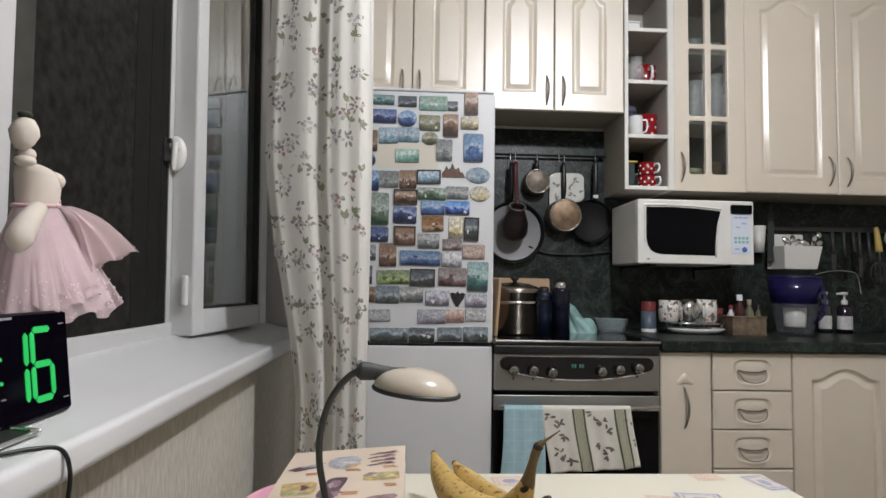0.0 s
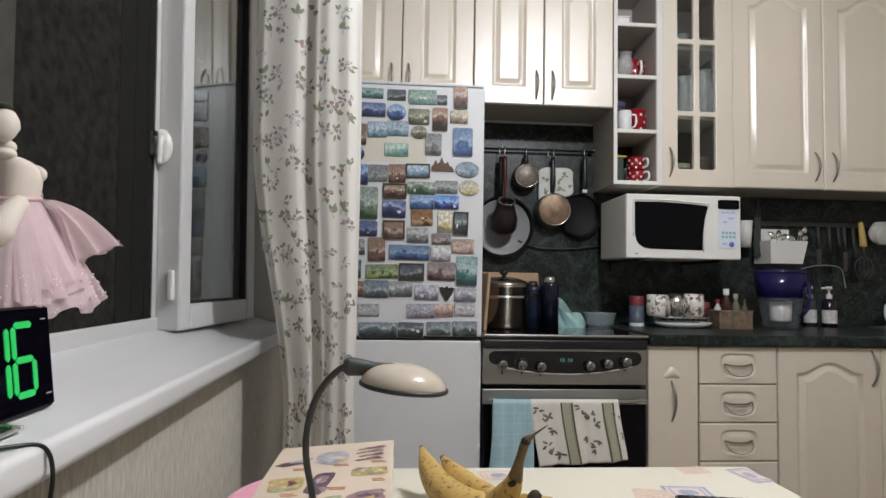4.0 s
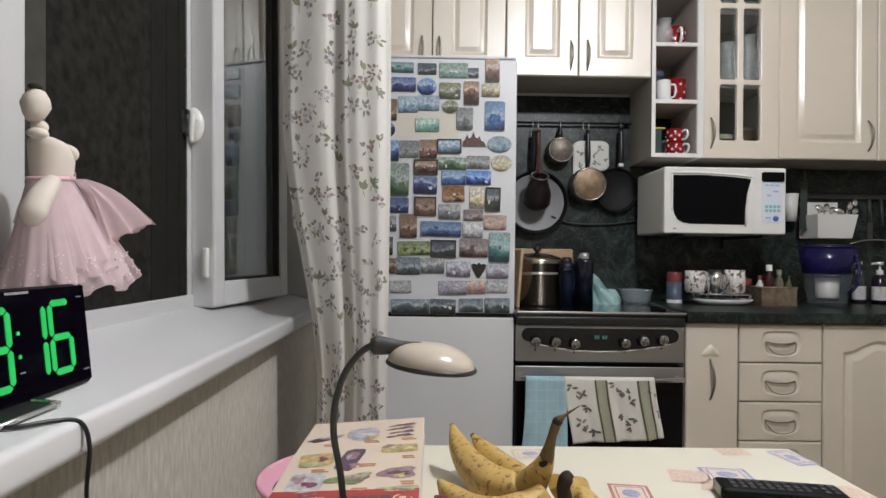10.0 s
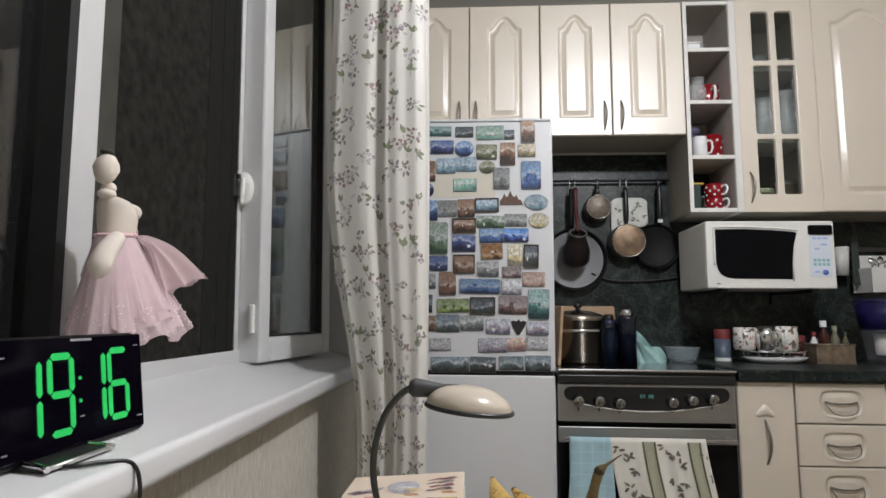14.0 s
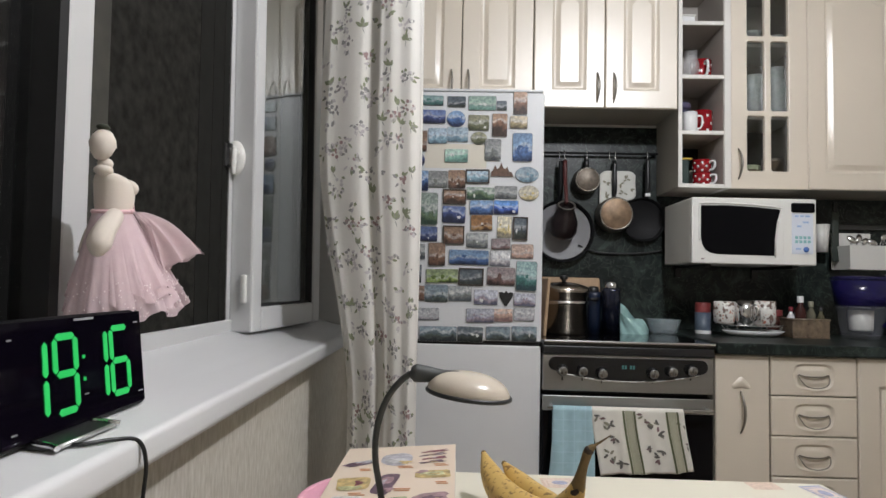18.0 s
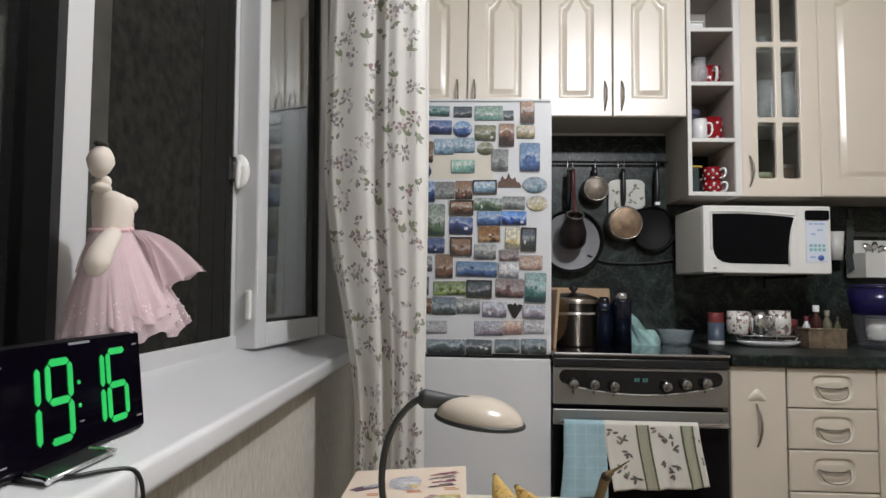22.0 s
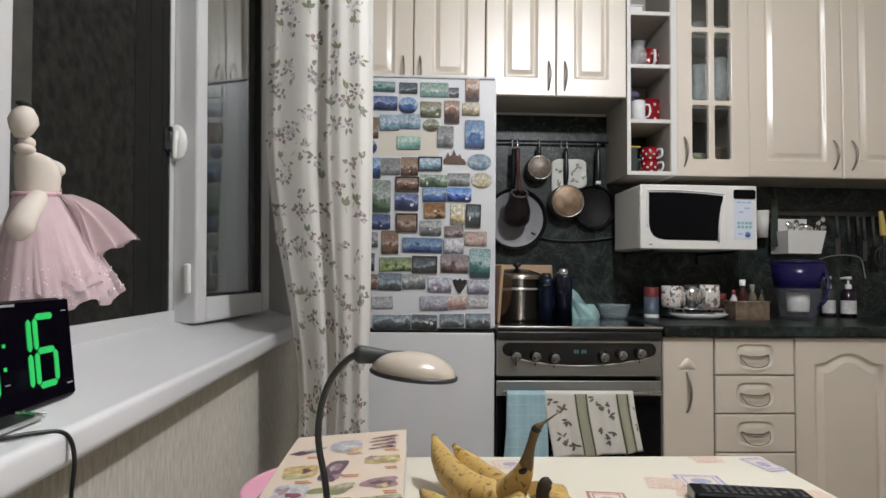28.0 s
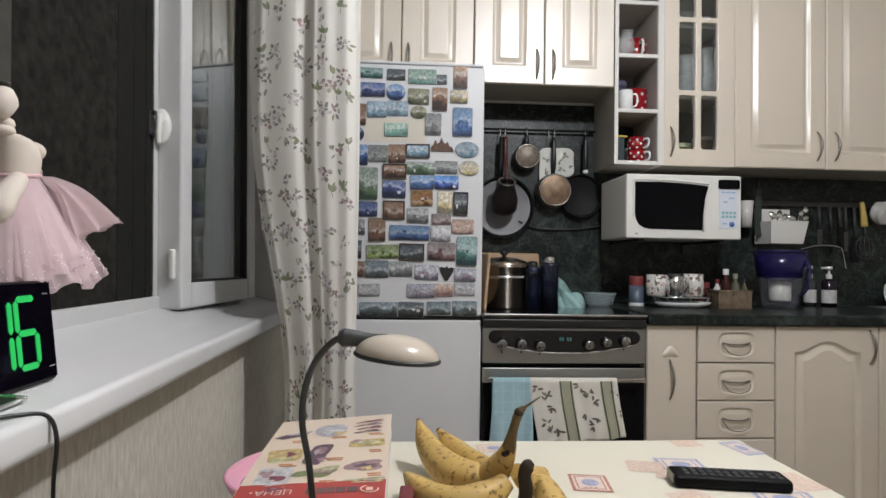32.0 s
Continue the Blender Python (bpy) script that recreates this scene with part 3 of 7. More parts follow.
# ---- fridge ----
f = thing("fridge", "white two-door fridge-freezer covered with souvenir magnets", "fridge", (0.01, 2.094, 0))
part("body", bx(-0.300, 0.298, 0.052, 0.56, 0.03, 1.782, 0.006), FRIDGE_W, f)
part("upper_door", bx(-0.300, 0.299, 0.0, 0.050, 0.868, 1.775, 0.007, seg=3), FRIDGE_W, f)
part("lower_door", bx(-0.300, 0.299, 0.0, 0.050, 0.06, 0.853, 0.007, seg=3), FRIDGE_G, f, "silver-grey lower door")
part("door_gap", bx(-0.292, 0.291, 0.008, 0.052, 0.852, 0.869), RUBBER, f)
part("top_trim", bx(-0.296, 0.294, -0.002, 0.06, 1.776, 1.786, 0.003), FRIDGE_W, f)
for sx in (-0.25, 0.25):
    part("foot", lathe(bmesh.new(), [(0.0, 0.0), (0.018, 0.0), (0.018, 0.03), (0.0, 0.03)], 12, at=(sx, 0.10, 0)), BLACK, f)
    part("foot", lathe(bmesh.new(), [(0.0, 0.0), (0.018, 0.0), (0.018, 0.03), (0.0, 0.03)], 12, at=(sx, 0.48, 0)), BLACK, f)

# ---- stove ----
s = thing("electric_stove", "stainless steel electric stove with a black glass hob", "stove", (0.613, LOW_Y, 0))
W2 = 0.299
part("body", bx(-W2, W2, 0.03, 0.54, 0.02, 0.862, 0.002), BLACK, s)
part("hob", bx(-W2, W2, -0.030, 0.545, 0.862, 0.880, 0.004), BLACK_GLASS, s, "black glass hob")
part("hob_trim", bx(-W2, W2, -0.040, -0.030, 0.873, 0.882, 0.003), CHROME, s, "bright metal front edge of the hob")
part("lower_trim", bx(-W2, W2, -0.028, 0.03, 0.832, 0.861, 0.003), BLACK, s)
part("control_panel", bx(-W2, W2, -0.020, 0.03, 0.702, 0.831, 0.004), STEEL, s, "brushed steel control panel")
oval = bmesh.new()
ring_out = [(-0.253 + 0.506 * i / 39, 0.7725 - 0.030 * (1 - (2 * i / 39 - 1) ** 2)) for i in range(40)]
ends = [radians(-90 + 15 * k) for k in range(13)]
pts = ring_out + [(0.253 + 0.0245 * math.cos(a), 0.797 + 0.0245 * math.sin(a)) for a in ends] + [(-0.253 - 0.0245 * math.cos(a), 0.797 - 0.0245 * math.sin(a)) for a in ends]
fv = [oval.verts.new((x, -0.024, z)) for x, z in pts]
bv = [oval.verts.new((x * 1.008, -0.0195, z)) for x, z in pts]
oval.faces.new(fv)
for i in range(len(pts)):
    j = (i + 1) % len(pts)
    oval.faces.new((fv[i], bv[i], bv[j], fv[j]))
part("control_inset", oval, BLACK_GLASS, s, "black oval control inset")
tr = bmesh.new()
tube(tr, [(x, -0.024, z - 0.003) for x, z in ring_out], 0.0035, 6)
part("inset_trim", tr, CHROME, s)
KNOBM = mat("knob_satin", (0.42, 0.42, 0.42), 0.24, 1.0)
for kx, kz in ((-0.231, 0.775), (-0.161, 0.775), (-0.093, 0.769), (0.084, 0.773), (0.149, 0.781), (0.217, 0.787)):
    kb = lathe(bmesh.new(), [(0.0, 0.0), (0.020, 0.0), (0.0205, 0.006), (0.017, 0.020), (0.0155, 0.026), (0.013, 0.028), (0.0, 0.028)], 24, turn=pose(0, 0, 0, 90))
    box(kb, -0.0025, 0.0025, -0.031, -0.026, -0.014, 0.014, 0.001)
    k = part("knob", kb, KNOBM, s, "round chrome knob")
    place(k, kx, -0.024, kz)
    place(part("pointer", bx(-0.0022, 0.0022, -0.001, 0.001, -0.036, -0.024), BLACK, k), 0, 0.001, 0)
glow = mat("display_green", (0.03, 0.10, 0.08), 0.4)
glow.node_tree.nodes["Principled BSDF"].inputs["Emission Color"].default_value = (0.35, 0.8, 0.85, 1)
glow.node_tree.nodes["Principled BSDF"].inputs["Emission Strength"].default_value = 0.05
dg = bmesh.new()
for x in (-0.022, -0.012, 0.006, 0.016):
    box(dg, x, x + 0.007, -0.0255, -0.0242, 0.784, 0.797)
part("display", dg, glow, s, "dim green oven display")
part("oven_door", bx(-W2, W2, -0.016, 0.03, 0.10, 0.688, 0.004), mat("oven_glass", (0.004, 0.004, 0.005), 0.10, spec=0.16), s, "black glass oven door")
part("door_strip", bx(-W2, W2, -0.020, 0.0, 0.632, 0.686, 0.003), STEEL, s, "steel strip across the top of the oven door")
hd = bmesh.new()
tube(hd, [(-0.285, -0.056, 0.650), (0.285, -0.056, 0.650)], 0.0075, 12)
for x in (-0.27, 0.27):
    tube(hd, [(x, -0.056, 0.650), (x, -0.016, 0.655)], 0.006, 8)
part("door_handle", hd, CHROME, s, "round steel bar handle")
part("warming_drawer", bx(-W2, W2, -0.014, 0.03, 0.02, 0.095, 0.003), STEEL, s)

# ---- microwave ----
m = thing("microwave", "white microwave oven on wall brackets under the cabinets", "microwave", (0.920, 2.300, 1.172))
MW, MH = 0.482, 0.262
part("body", bx(0.0, MW, 0.012, 0.305, 0.0, MH, 0.008, seg=3), WHITE_P, m)
part("front", bx(0.0, MW, -0.004, 0.014, 0.0, MH, 0.006, seg=3), WHITE_P, m)
wb = bmesh.new()
wo = [(0.035, 0.229), (0.035, 0.10), (0.040, 0.075), (0.052, 0.055), (0.072, 0.043), (0.10, 0.038), (0.318, 0.036), (0.320, 0.10), (0.328, 0.165), (0.342, 0.215), (0.330, 0.219), (0.25, 0.226), (0.14, 0.231)]
fv = [wb.verts.new((x, -0.0055, z)) for x, z in wo]
bv = [wb.verts.new((x, -0.001, z)) for x, z in wo]
wb.faces.new(fv)
for i in range(len(wo)):
    wb.faces.new((fv[i], bv[i], bv[(i + 1) % len(wo)], fv[(i + 1) % len(wo)]))
part("window", wb, mat("microwave_window", (0.004, 0.004, 0.005), 0.12, spec=0.10), m, "black oven window")
gl = bmesh.new()
box(gl, 0.3535, 0.3555, -0.0052, -0.003, 0.012, 0.250)
tube(gl, [(0.322, -0.006, 0.030), (0.324, -0.007, 0.10), (0.332, -0.007, 0.165), (0.348, -0.006, 0.222)], 0.0035, 8)
tube(gl, curve_pts([(0.030, -0.0045, 0.090), (0.029, -0.0055, 0.16), (0.030, -0.006, 0.232), (0.040, -0.006, 0.2375), (0.14, -0.006, 0.2385), (0.25, -0.006, 0.2335), (0.335, -0.006, 0.2265), (0.350, -0.006, 0.2235)], 40), 0.0036, 8)
part("door_edge", gl, WHITE_P, m)
LBLUE = mat("printed_pale_blue", (0.36, 0.50, 0.72), 0.4)
DBLUE = mat("printed_blue", (0.08, 0.18, 0.50), 0.4)
part("control_label", bx(0.386, 0.468, -0.0058, -0.003, 0.045, 0.205, 0.002), mat("label_white", (0.70, 0.74, 0.82), 0.35), m, "pale control label")
part("display", bx(0.384, 0.473, -0.0065, -0.003, 0.208, 0.245, 0.006), mat("display_black", (0.004, 0.004, 0.005), 0.15, spec=0.1), m, "black display")
bp = bmesh.new()
for i in range(4):
    for j in range(2):
        box(bp, 0.398 + i * 0.016, 0.409 + i * 0.016, -0.0068, -0.005, 0.088 + j * 0.016, 0.099 + j * 0.016)
part("button_field", bp, mat("printed_teal", (0.24, 0.50, 0.50), 0.4), m)
part("dial", lathe(bmesh.new(), [(0.0, 0.0), (0.011, 0.0), (0.010, 0.004), (0.0, 0.004)], 20, at=(0.440, -0.005, 0.063), turn=pose(0, 0, 0, 90)), DBLUE, m, "round blue start button")
pb = bmesh.new()
for x0, x1, z in ((0.398, 0.412, 0.190), (0.417, 0.432, 0.190), (0.437, 0.455, 0.190), (0.405, 0.422, 0.150), (0.428, 0.450, 0.166), (0.400, 0.420, 0.062)):
    box(pb, x0, x1, -0.0068, -0.005, z, z + 0.007)
tagged(part("printed_mark", pb, LBLUE, m), kind="stuff")
part("badge", bx(0.036, 0.048, -0.0055, -0.003, 0.016, 0.021), mat("badge_grey", (0.25, 0.2, 0.2), 0.5), m)
for x in (0.06, 0.40):
    br = bmesh.new()
    box(br, x, x + 0.025, 0.02, 0.346, -0.012, 0.0)
    box(br, x, x + 0.025, 0.334, 0.346, -0.05, -0.012)
    part("bracket", br, BLACK, m, "dark steel wall bracket")

# ---- curtain ----
FOLDS = ((0.0, 0.066), (0.10, 0.052), (0.40, 0.030), (0.48, 0.037), (0.61, 0.013), (0.72, 0.004), (0.80, 0.0065), (0.90, 0.002), (1.0, 0.024))


def fold_depth(u):
    """How far the gathered cloth lies back at u, smooth between the folds."""
    u = min(max(u, 0.0), 1.0)
    for (a, p), (b, q) in zip(FOLDS, FOLDS[1:]):
        if u <= b:
            k = (u - a) / (b - a)
            return p + (q - p) * (k * k * (3 - 2 * k))
    return FOLDS[-1][1]


def curtain_pt(u, v):
    """u runs across the gathered bundle, v from the top down."""
    k = min(max((v - 0.42) / 0.30, 0.0), 1.0)
    x0, x1 = -0.358 + 0.090 * k * k * (3 - 2 * k), -0.104 + 0.024 * v ** 1.3
    drift = 0.010 * math.sin(5 * v + 0.6) * (1 - abs(2 * u - 1))
    d = fold_depth(u + 0.012 * math.sin(6 * v)) * (0.72 + 0.30 * v)
    return Vector((x0 + (x1 - x0) * u + drift + 0.003 * math.sin(11 * v + 3 * u), 1.425 + d + 0.003 * math.sin(7 * v + 5 * u), 2.46 - 2.42 * v))


CLOTH = mat("curtain_cotton", (0.91, 0.885, 0.835), 0.85, vary=0.05, scale=30, bump=0.2, bump_scale=900)
nt_ = CLOTH.node_tree
thin = nt_.nodes.new("ShaderNodeBsdfTranslucent")
thin.inputs["Color"].default_value = (0.62, 0.59, 0.54, 1)
both = nt_.nodes.new("ShaderNodeMixShader")
both.inputs[0].default_value = 0.28
nt_.links.new(nt_.nodes["Principled BSDF"].outputs[0], both.inputs[1])
nt_.links.new(thin.outputs[0], both.inputs[2])
nt_.links.new(both.outputs[0], nt_.nodes["Material Output"].inputs["Surface"])
cur = thing("curtain", "white cotton curtain printed with sprigs, hanging in folds beside the window", "curtain")
cb = bmesh.new()
grid(cb, curtain_pt, 140, 60)
# Unseen return sheet, added to keep the lamp off the window reveal.
grid(cb, lambda u, v: curtain_pt(1.0, v).lerp(Vector((-0.150, 1.840, 2.46 - 2.42 * v)), u) + Vector((0.016 * math.sin(19 * u) * math.sin(math.pi * u), 0, 0)), 40, 40)
cl = part("cloth", cb, CLOTH, cur)
sol = cl.modifiers.new("thickness", "SOLIDIFY")
sol.thickness, sol.offset = 0.0012, 0
PRINTS = [mat("print_slate", (0.27, 0.26, 0.25), 0.85, vary=0.5, scale=90), mat("print_green", (0.25, 0.27, 0.17), 0.85, vary=0.45, scale=90), mat("print_plum", (0.33, 0.22, 0.21), 0.85, vary=0.4, scale=90), mat("print_lilac", (0.56, 0.52, 0.52), 0.85, vary=0.3, scale=90), mat("print_dark_green", (0.22, 0.23, 0.165), 0.85, vary=0.4, scale=90)]
pb = bmesh.new()
rnd = random.Random(5)


def on_curtain(u, v, out=0.0011):
    e = 0.002
    p = curtain_pt(u, v)
    n = (curtain_pt(u + e, v) - p).cross(curtain_pt(u, v + e) - p).normalized()
    if n.y > 0:
        n.negate()
    return p + n * out


US, VS = 1 / 0.30, 1 / 2.42


def leaf(u, v, ang, ln, wd, m):
    """A pointed leaf lying on the cloth, ln and wd in metres."""
    ca, sa = math.cos(ang), math.sin(ang)
    rim = [(0, 0), (0.25, 0.8), (0.55, 1.0), (0.85, 0.5), (1, 0), (0.8, -0.5), (0.5, -1.0), (0.2, -0.7)]
    vs = [pb.verts.new(on_curtain(u + (ca * a * ln - sa * b * wd) * US, v + (sa * a * ln + ca * b * wd) * VS)) for a, b in rim]
    pb.faces.new(vs).material_index = m


def dot(u, v, r, m):
    vs = [pb.verts.new(on_curtain(u + r * math.cos(a) * US, v + r * math.sin(a) * VS)) for a in (2 * math.pi * k / 7 for k in range(7))]
    pb.faces.new(vs).material_index = m


def berry_spray(u, v, m, n, spread):
    """A loose head of berries and small leaves on a thin stalk."""
    tilt = rnd.uniform(-0.5, 0.5)
    for a in range(n):
        r_, an = spread * rnd.random() ** 0.6, rnd.uniform(0, 6.28)
        dot(u + r_ * math.cos(an) * US, v + 0.9 * r_ * math.sin(an) * VS, rnd.uniform(0.0024, 0.0056), rnd.choice((m, m, m, 3, 3, 0)))
    for a in range(5):
        an = rnd.uniform(0, 6.28)
        leaf(u + 0.7 * spread * math.cos(an) * US, v + 0.7 * spread * math.sin(an) * VS, an + rnd.uniform(-0.8, 0.8), rnd.uniform(0.010, 0.019), rnd.uniform(0.0026, 0.0048), rnd.choice((0, 1, 3, 1)))
    leaf(u, v + 0.4 * spread * VS, 1.55 + tilt, rnd.uniform(0.018, 0.030), 0.0009, 3)


def leaf_sprig(u, v, strong):
    """Two to four broad green leaves fanning from one stalk."""
    a0 = rnd.uniform(-2.7, -1.6)
    for a in range(rnd.choice((2, 3, 3, 4))):
        an = a0 + a * rnd.uniform(0.5, 0.95)
        ln, wd = rnd.uniform(0.014, 0.028), rnd.uniform(0.0034, 0.0058)
        leaf(u, v, an, ln, wd, 1)
        leaf(u + 0.003 * US, v + 0.0015 * VS, an + 0.12, ln * 0.8, wd * 0.32, 4 if strong else 0)
    leaf(u, v, 1.4 + rnd.uniform(-0.5, 0.5), 0.020, 0.0010, 0)


rows_v, cols_u = 38, 8
for i in range(rows_v):
    for j in range(cols_u):
        u = (j + 0.5 + 0.5 * (i % 2) + rnd.uniform(-0.42, 0.42)) / (cols_u + 0.5)
        v = (i + 0.5 + rnd.uniform(-0.45, 0.45)) / rows_v
        if not (0.03 < u < 0.97 and 0.02 < v < 0.98):
            continue
        k = rnd.random()
        if k < 0.19:
            leaf_sprig(u, v, rnd.random() < 0.5)
        elif k < 0.52:
            berry_spray(u, v, rnd.choice((0, 0, 2, 3)), rnd.randint(7, 13), rnd.uniform(0.012, 0.024))
        elif k < 0.62:
            berry_spray(u, v, 2, 12, 0.018)
        elif k < 0.84:
            an = rnd.uniform(0, 6.28)
            for a in range(rnd.choice((3, 4, 5))):
                leaf(u + rnd.uniform(-0.012, 0.012) * US, v + rnd.uniform(-0.012, 0.012) * VS, an + rnd.uniform(-0.7, 0.7), rnd.uniform(0.009, 0.021), rnd.uniform(0.0028, 0.0052), rnd.choice((0, 3, 3, 1, 1)))
tagged(part("printed_sprig", pb, PRINTS, cur, "grey, plum and green printed sprigs"), kind="stuff")

# ---- table ----
t = thing("table", "kitchen table standing under the window sill", "table", (0.13, 0.42, 0))
OAK = mat("table_wood", (0.30, 0.20, 0.11), 0.5, vary=0.25, scale=12, stretch=(1, 8, 8))
part("tabletop", bx(-0.315, 0.50, -0.60, 0.588, 0.722, 0.746, 0.003), OAK, t)
for sx in (-0.27, 0.45):
    for sy in (-0.54, 0.53):
        part("leg", bx(sx - 0.022, sx + 0.022, sy - 0.022, sy + 0.022, 0.0, 0.722, 0.003), OAK, t)
CLOTH_Y = mat("oilcloth_cream", (0.74, 0.70, 0.58), 0.33, vary=0.03, scale=6, bump=0.06, bump_scale=150)
tc_ = thing("tablecloth", "cream oilcloth with a print of postage stamps on the table", "tablecloth", (0, 0, 0))
ob = bmesh.new()
box(ob, -0.190, 0.633, -0.185, 1.012, 0.7475, 0.7500, 0.0008)
box(ob, -0.190, 0.633, 1.0122, 1.0140, 0.60, 0.7490)
box(ob, 0.6332, 0.6350, -0.185, 1.012, 0.60, 0.7490)
part("cloth", ob, CLOTH_Y, tc_)

# ---- magnets on the fridge ----
PIX = {
    "teal": ((0.30, 0.45, 0.45), (0.10, 0.22, 0.22), (0.05, 0.16, 0.14), (0.02, 0.05, 0.06)),
    "mint": ((0.38, 0.55, 0.47), (0.25, 0.42, 0.36), (0.16, 0.34, 0.28), (0.10, 0.20, 0.17)),
    "dark": ((0.13, 0.16, 0.19), (0.05, 0.07, 0.09), (0.05, 0.06, 0.05), (0.015, 0.02, 0.02)),
    "brown": ((0.34, 0.22, 0.15), (0.20, 0.10, 0.06), (0.13, 0.07, 0.045), (0.04, 0.025, 0.02)),
    "sky": ((0.38, 0.50, 0.60), (0.22, 0.36, 0.46), (0.15, 0.26, 0.33), (0.06, 0.10, 0.14)),
    "navy": ((0.12, 0.18, 0.38), (0.04, 0.07, 0.22), (0.03, 0.045, 0.13), (0.015, 0.02, 0.05)),
    "blue": ((0.20, 0.34, 0.55), (0.06, 0.15, 0.38), (0.04, 0.10, 0.24), (0.015, 0.025, 0.07)),
    "bright": ((0.10, 0.28, 0.65), (0.03, 0.12, 0.50), (0.02, 0.06, 0.26), (0.01, 0.015, 0.06)),
    "olive": ((0.30, 0.30, 0.20), (0.16, 0.17, 0.10), (0.10, 0.11, 0.06), (0.03, 0.03, 0.02)),
    "sand": ((0.50, 0.44, 0.32), (0.32, 0.26, 0.16), (0.24, 0.20, 0.10), (0.09, 0.07, 0.04)),
    "grey": ((0.36, 0.38, 0.38), (0.22, 0.24, 0.25), (0.17, 0.18, 0.17), (0.06, 0.07, 0.08)),
    "green": ((0.26, 0.32, 0.28), (0.13, 0.20, 0.16), (0.10, 0.15, 0.08), (0.03, 0.06, 0.04)),
    "cream": ((0.68, 0.64, 0.50), (0.60, 0.54, 0.34), (0.54, 0.44, 0.20), (0.20, 0.18, 0.13)),
    "amber": ((0.40, 0.20, 0.08), (0.50, 0.30, 0.10), (0.10, 0.04, 0.02), (0.02, 0.012, 0.01)),
    "peach": ((0.62, 0.46, 0.38), (0.50, 0.32, 0.25), (0.42, 0.28, 0.22), (0.22, 0.13, 0.12)),
    "plum": ((0.36, 0.30, 0.31), (0.24, 0.16, 0.17), (0.14, 0.08, 0.07), (0.04, 0.025, 0.025)),
    "snow": ((0.64, 0.66, 0.68), (0.52, 0.54, 0.58), (0.44, 0.42, 0.44), (0.16, 0.16, 0.19)),
    "lime": ((0.34, 0.42, 0.22), (0.30, 0.42, 0.10), (0.10, 0.15, 0.03), (0.015, 0.03, 0.01)),
    "slate": ((0.24, 0.31, 0.36), (0.10, 0.14, 0.17), (0.07, 0.09, 0.08), (0.02, 0.025, 0.03)),
    "lilac": ((0.50, 0.52, 0.60), (0.36, 0.37, 0.47), (0.30, 0.24, 0.27), (0.11, 0.11, 0.16)),
    "black": ((0.03, 0.03, 0.03), (0.02, 0.02, 0.02), (0.02, 0.02, 0.02), (0.01, 0.01, 0.01)),
}
WORDS = {"teal": "teal harbour", "mint": "pale green", "dark": "dark night", "brown": "brown moulded", "sky": "pale blue", "navy": "navy blue", "blue": "blue sea", "bright": "bright blue", "olive": "olive green", "sand": "sandy", "grey": "grey", "green": "green hill", "cream": "cream", "amber": "amber and brown", "peach": "peach pink", "plum": "plum brown", "snow": "white and grey", "lime": "lime green", "slate": "slate blue mountain", "lilac": "lilac", "black": "black"}


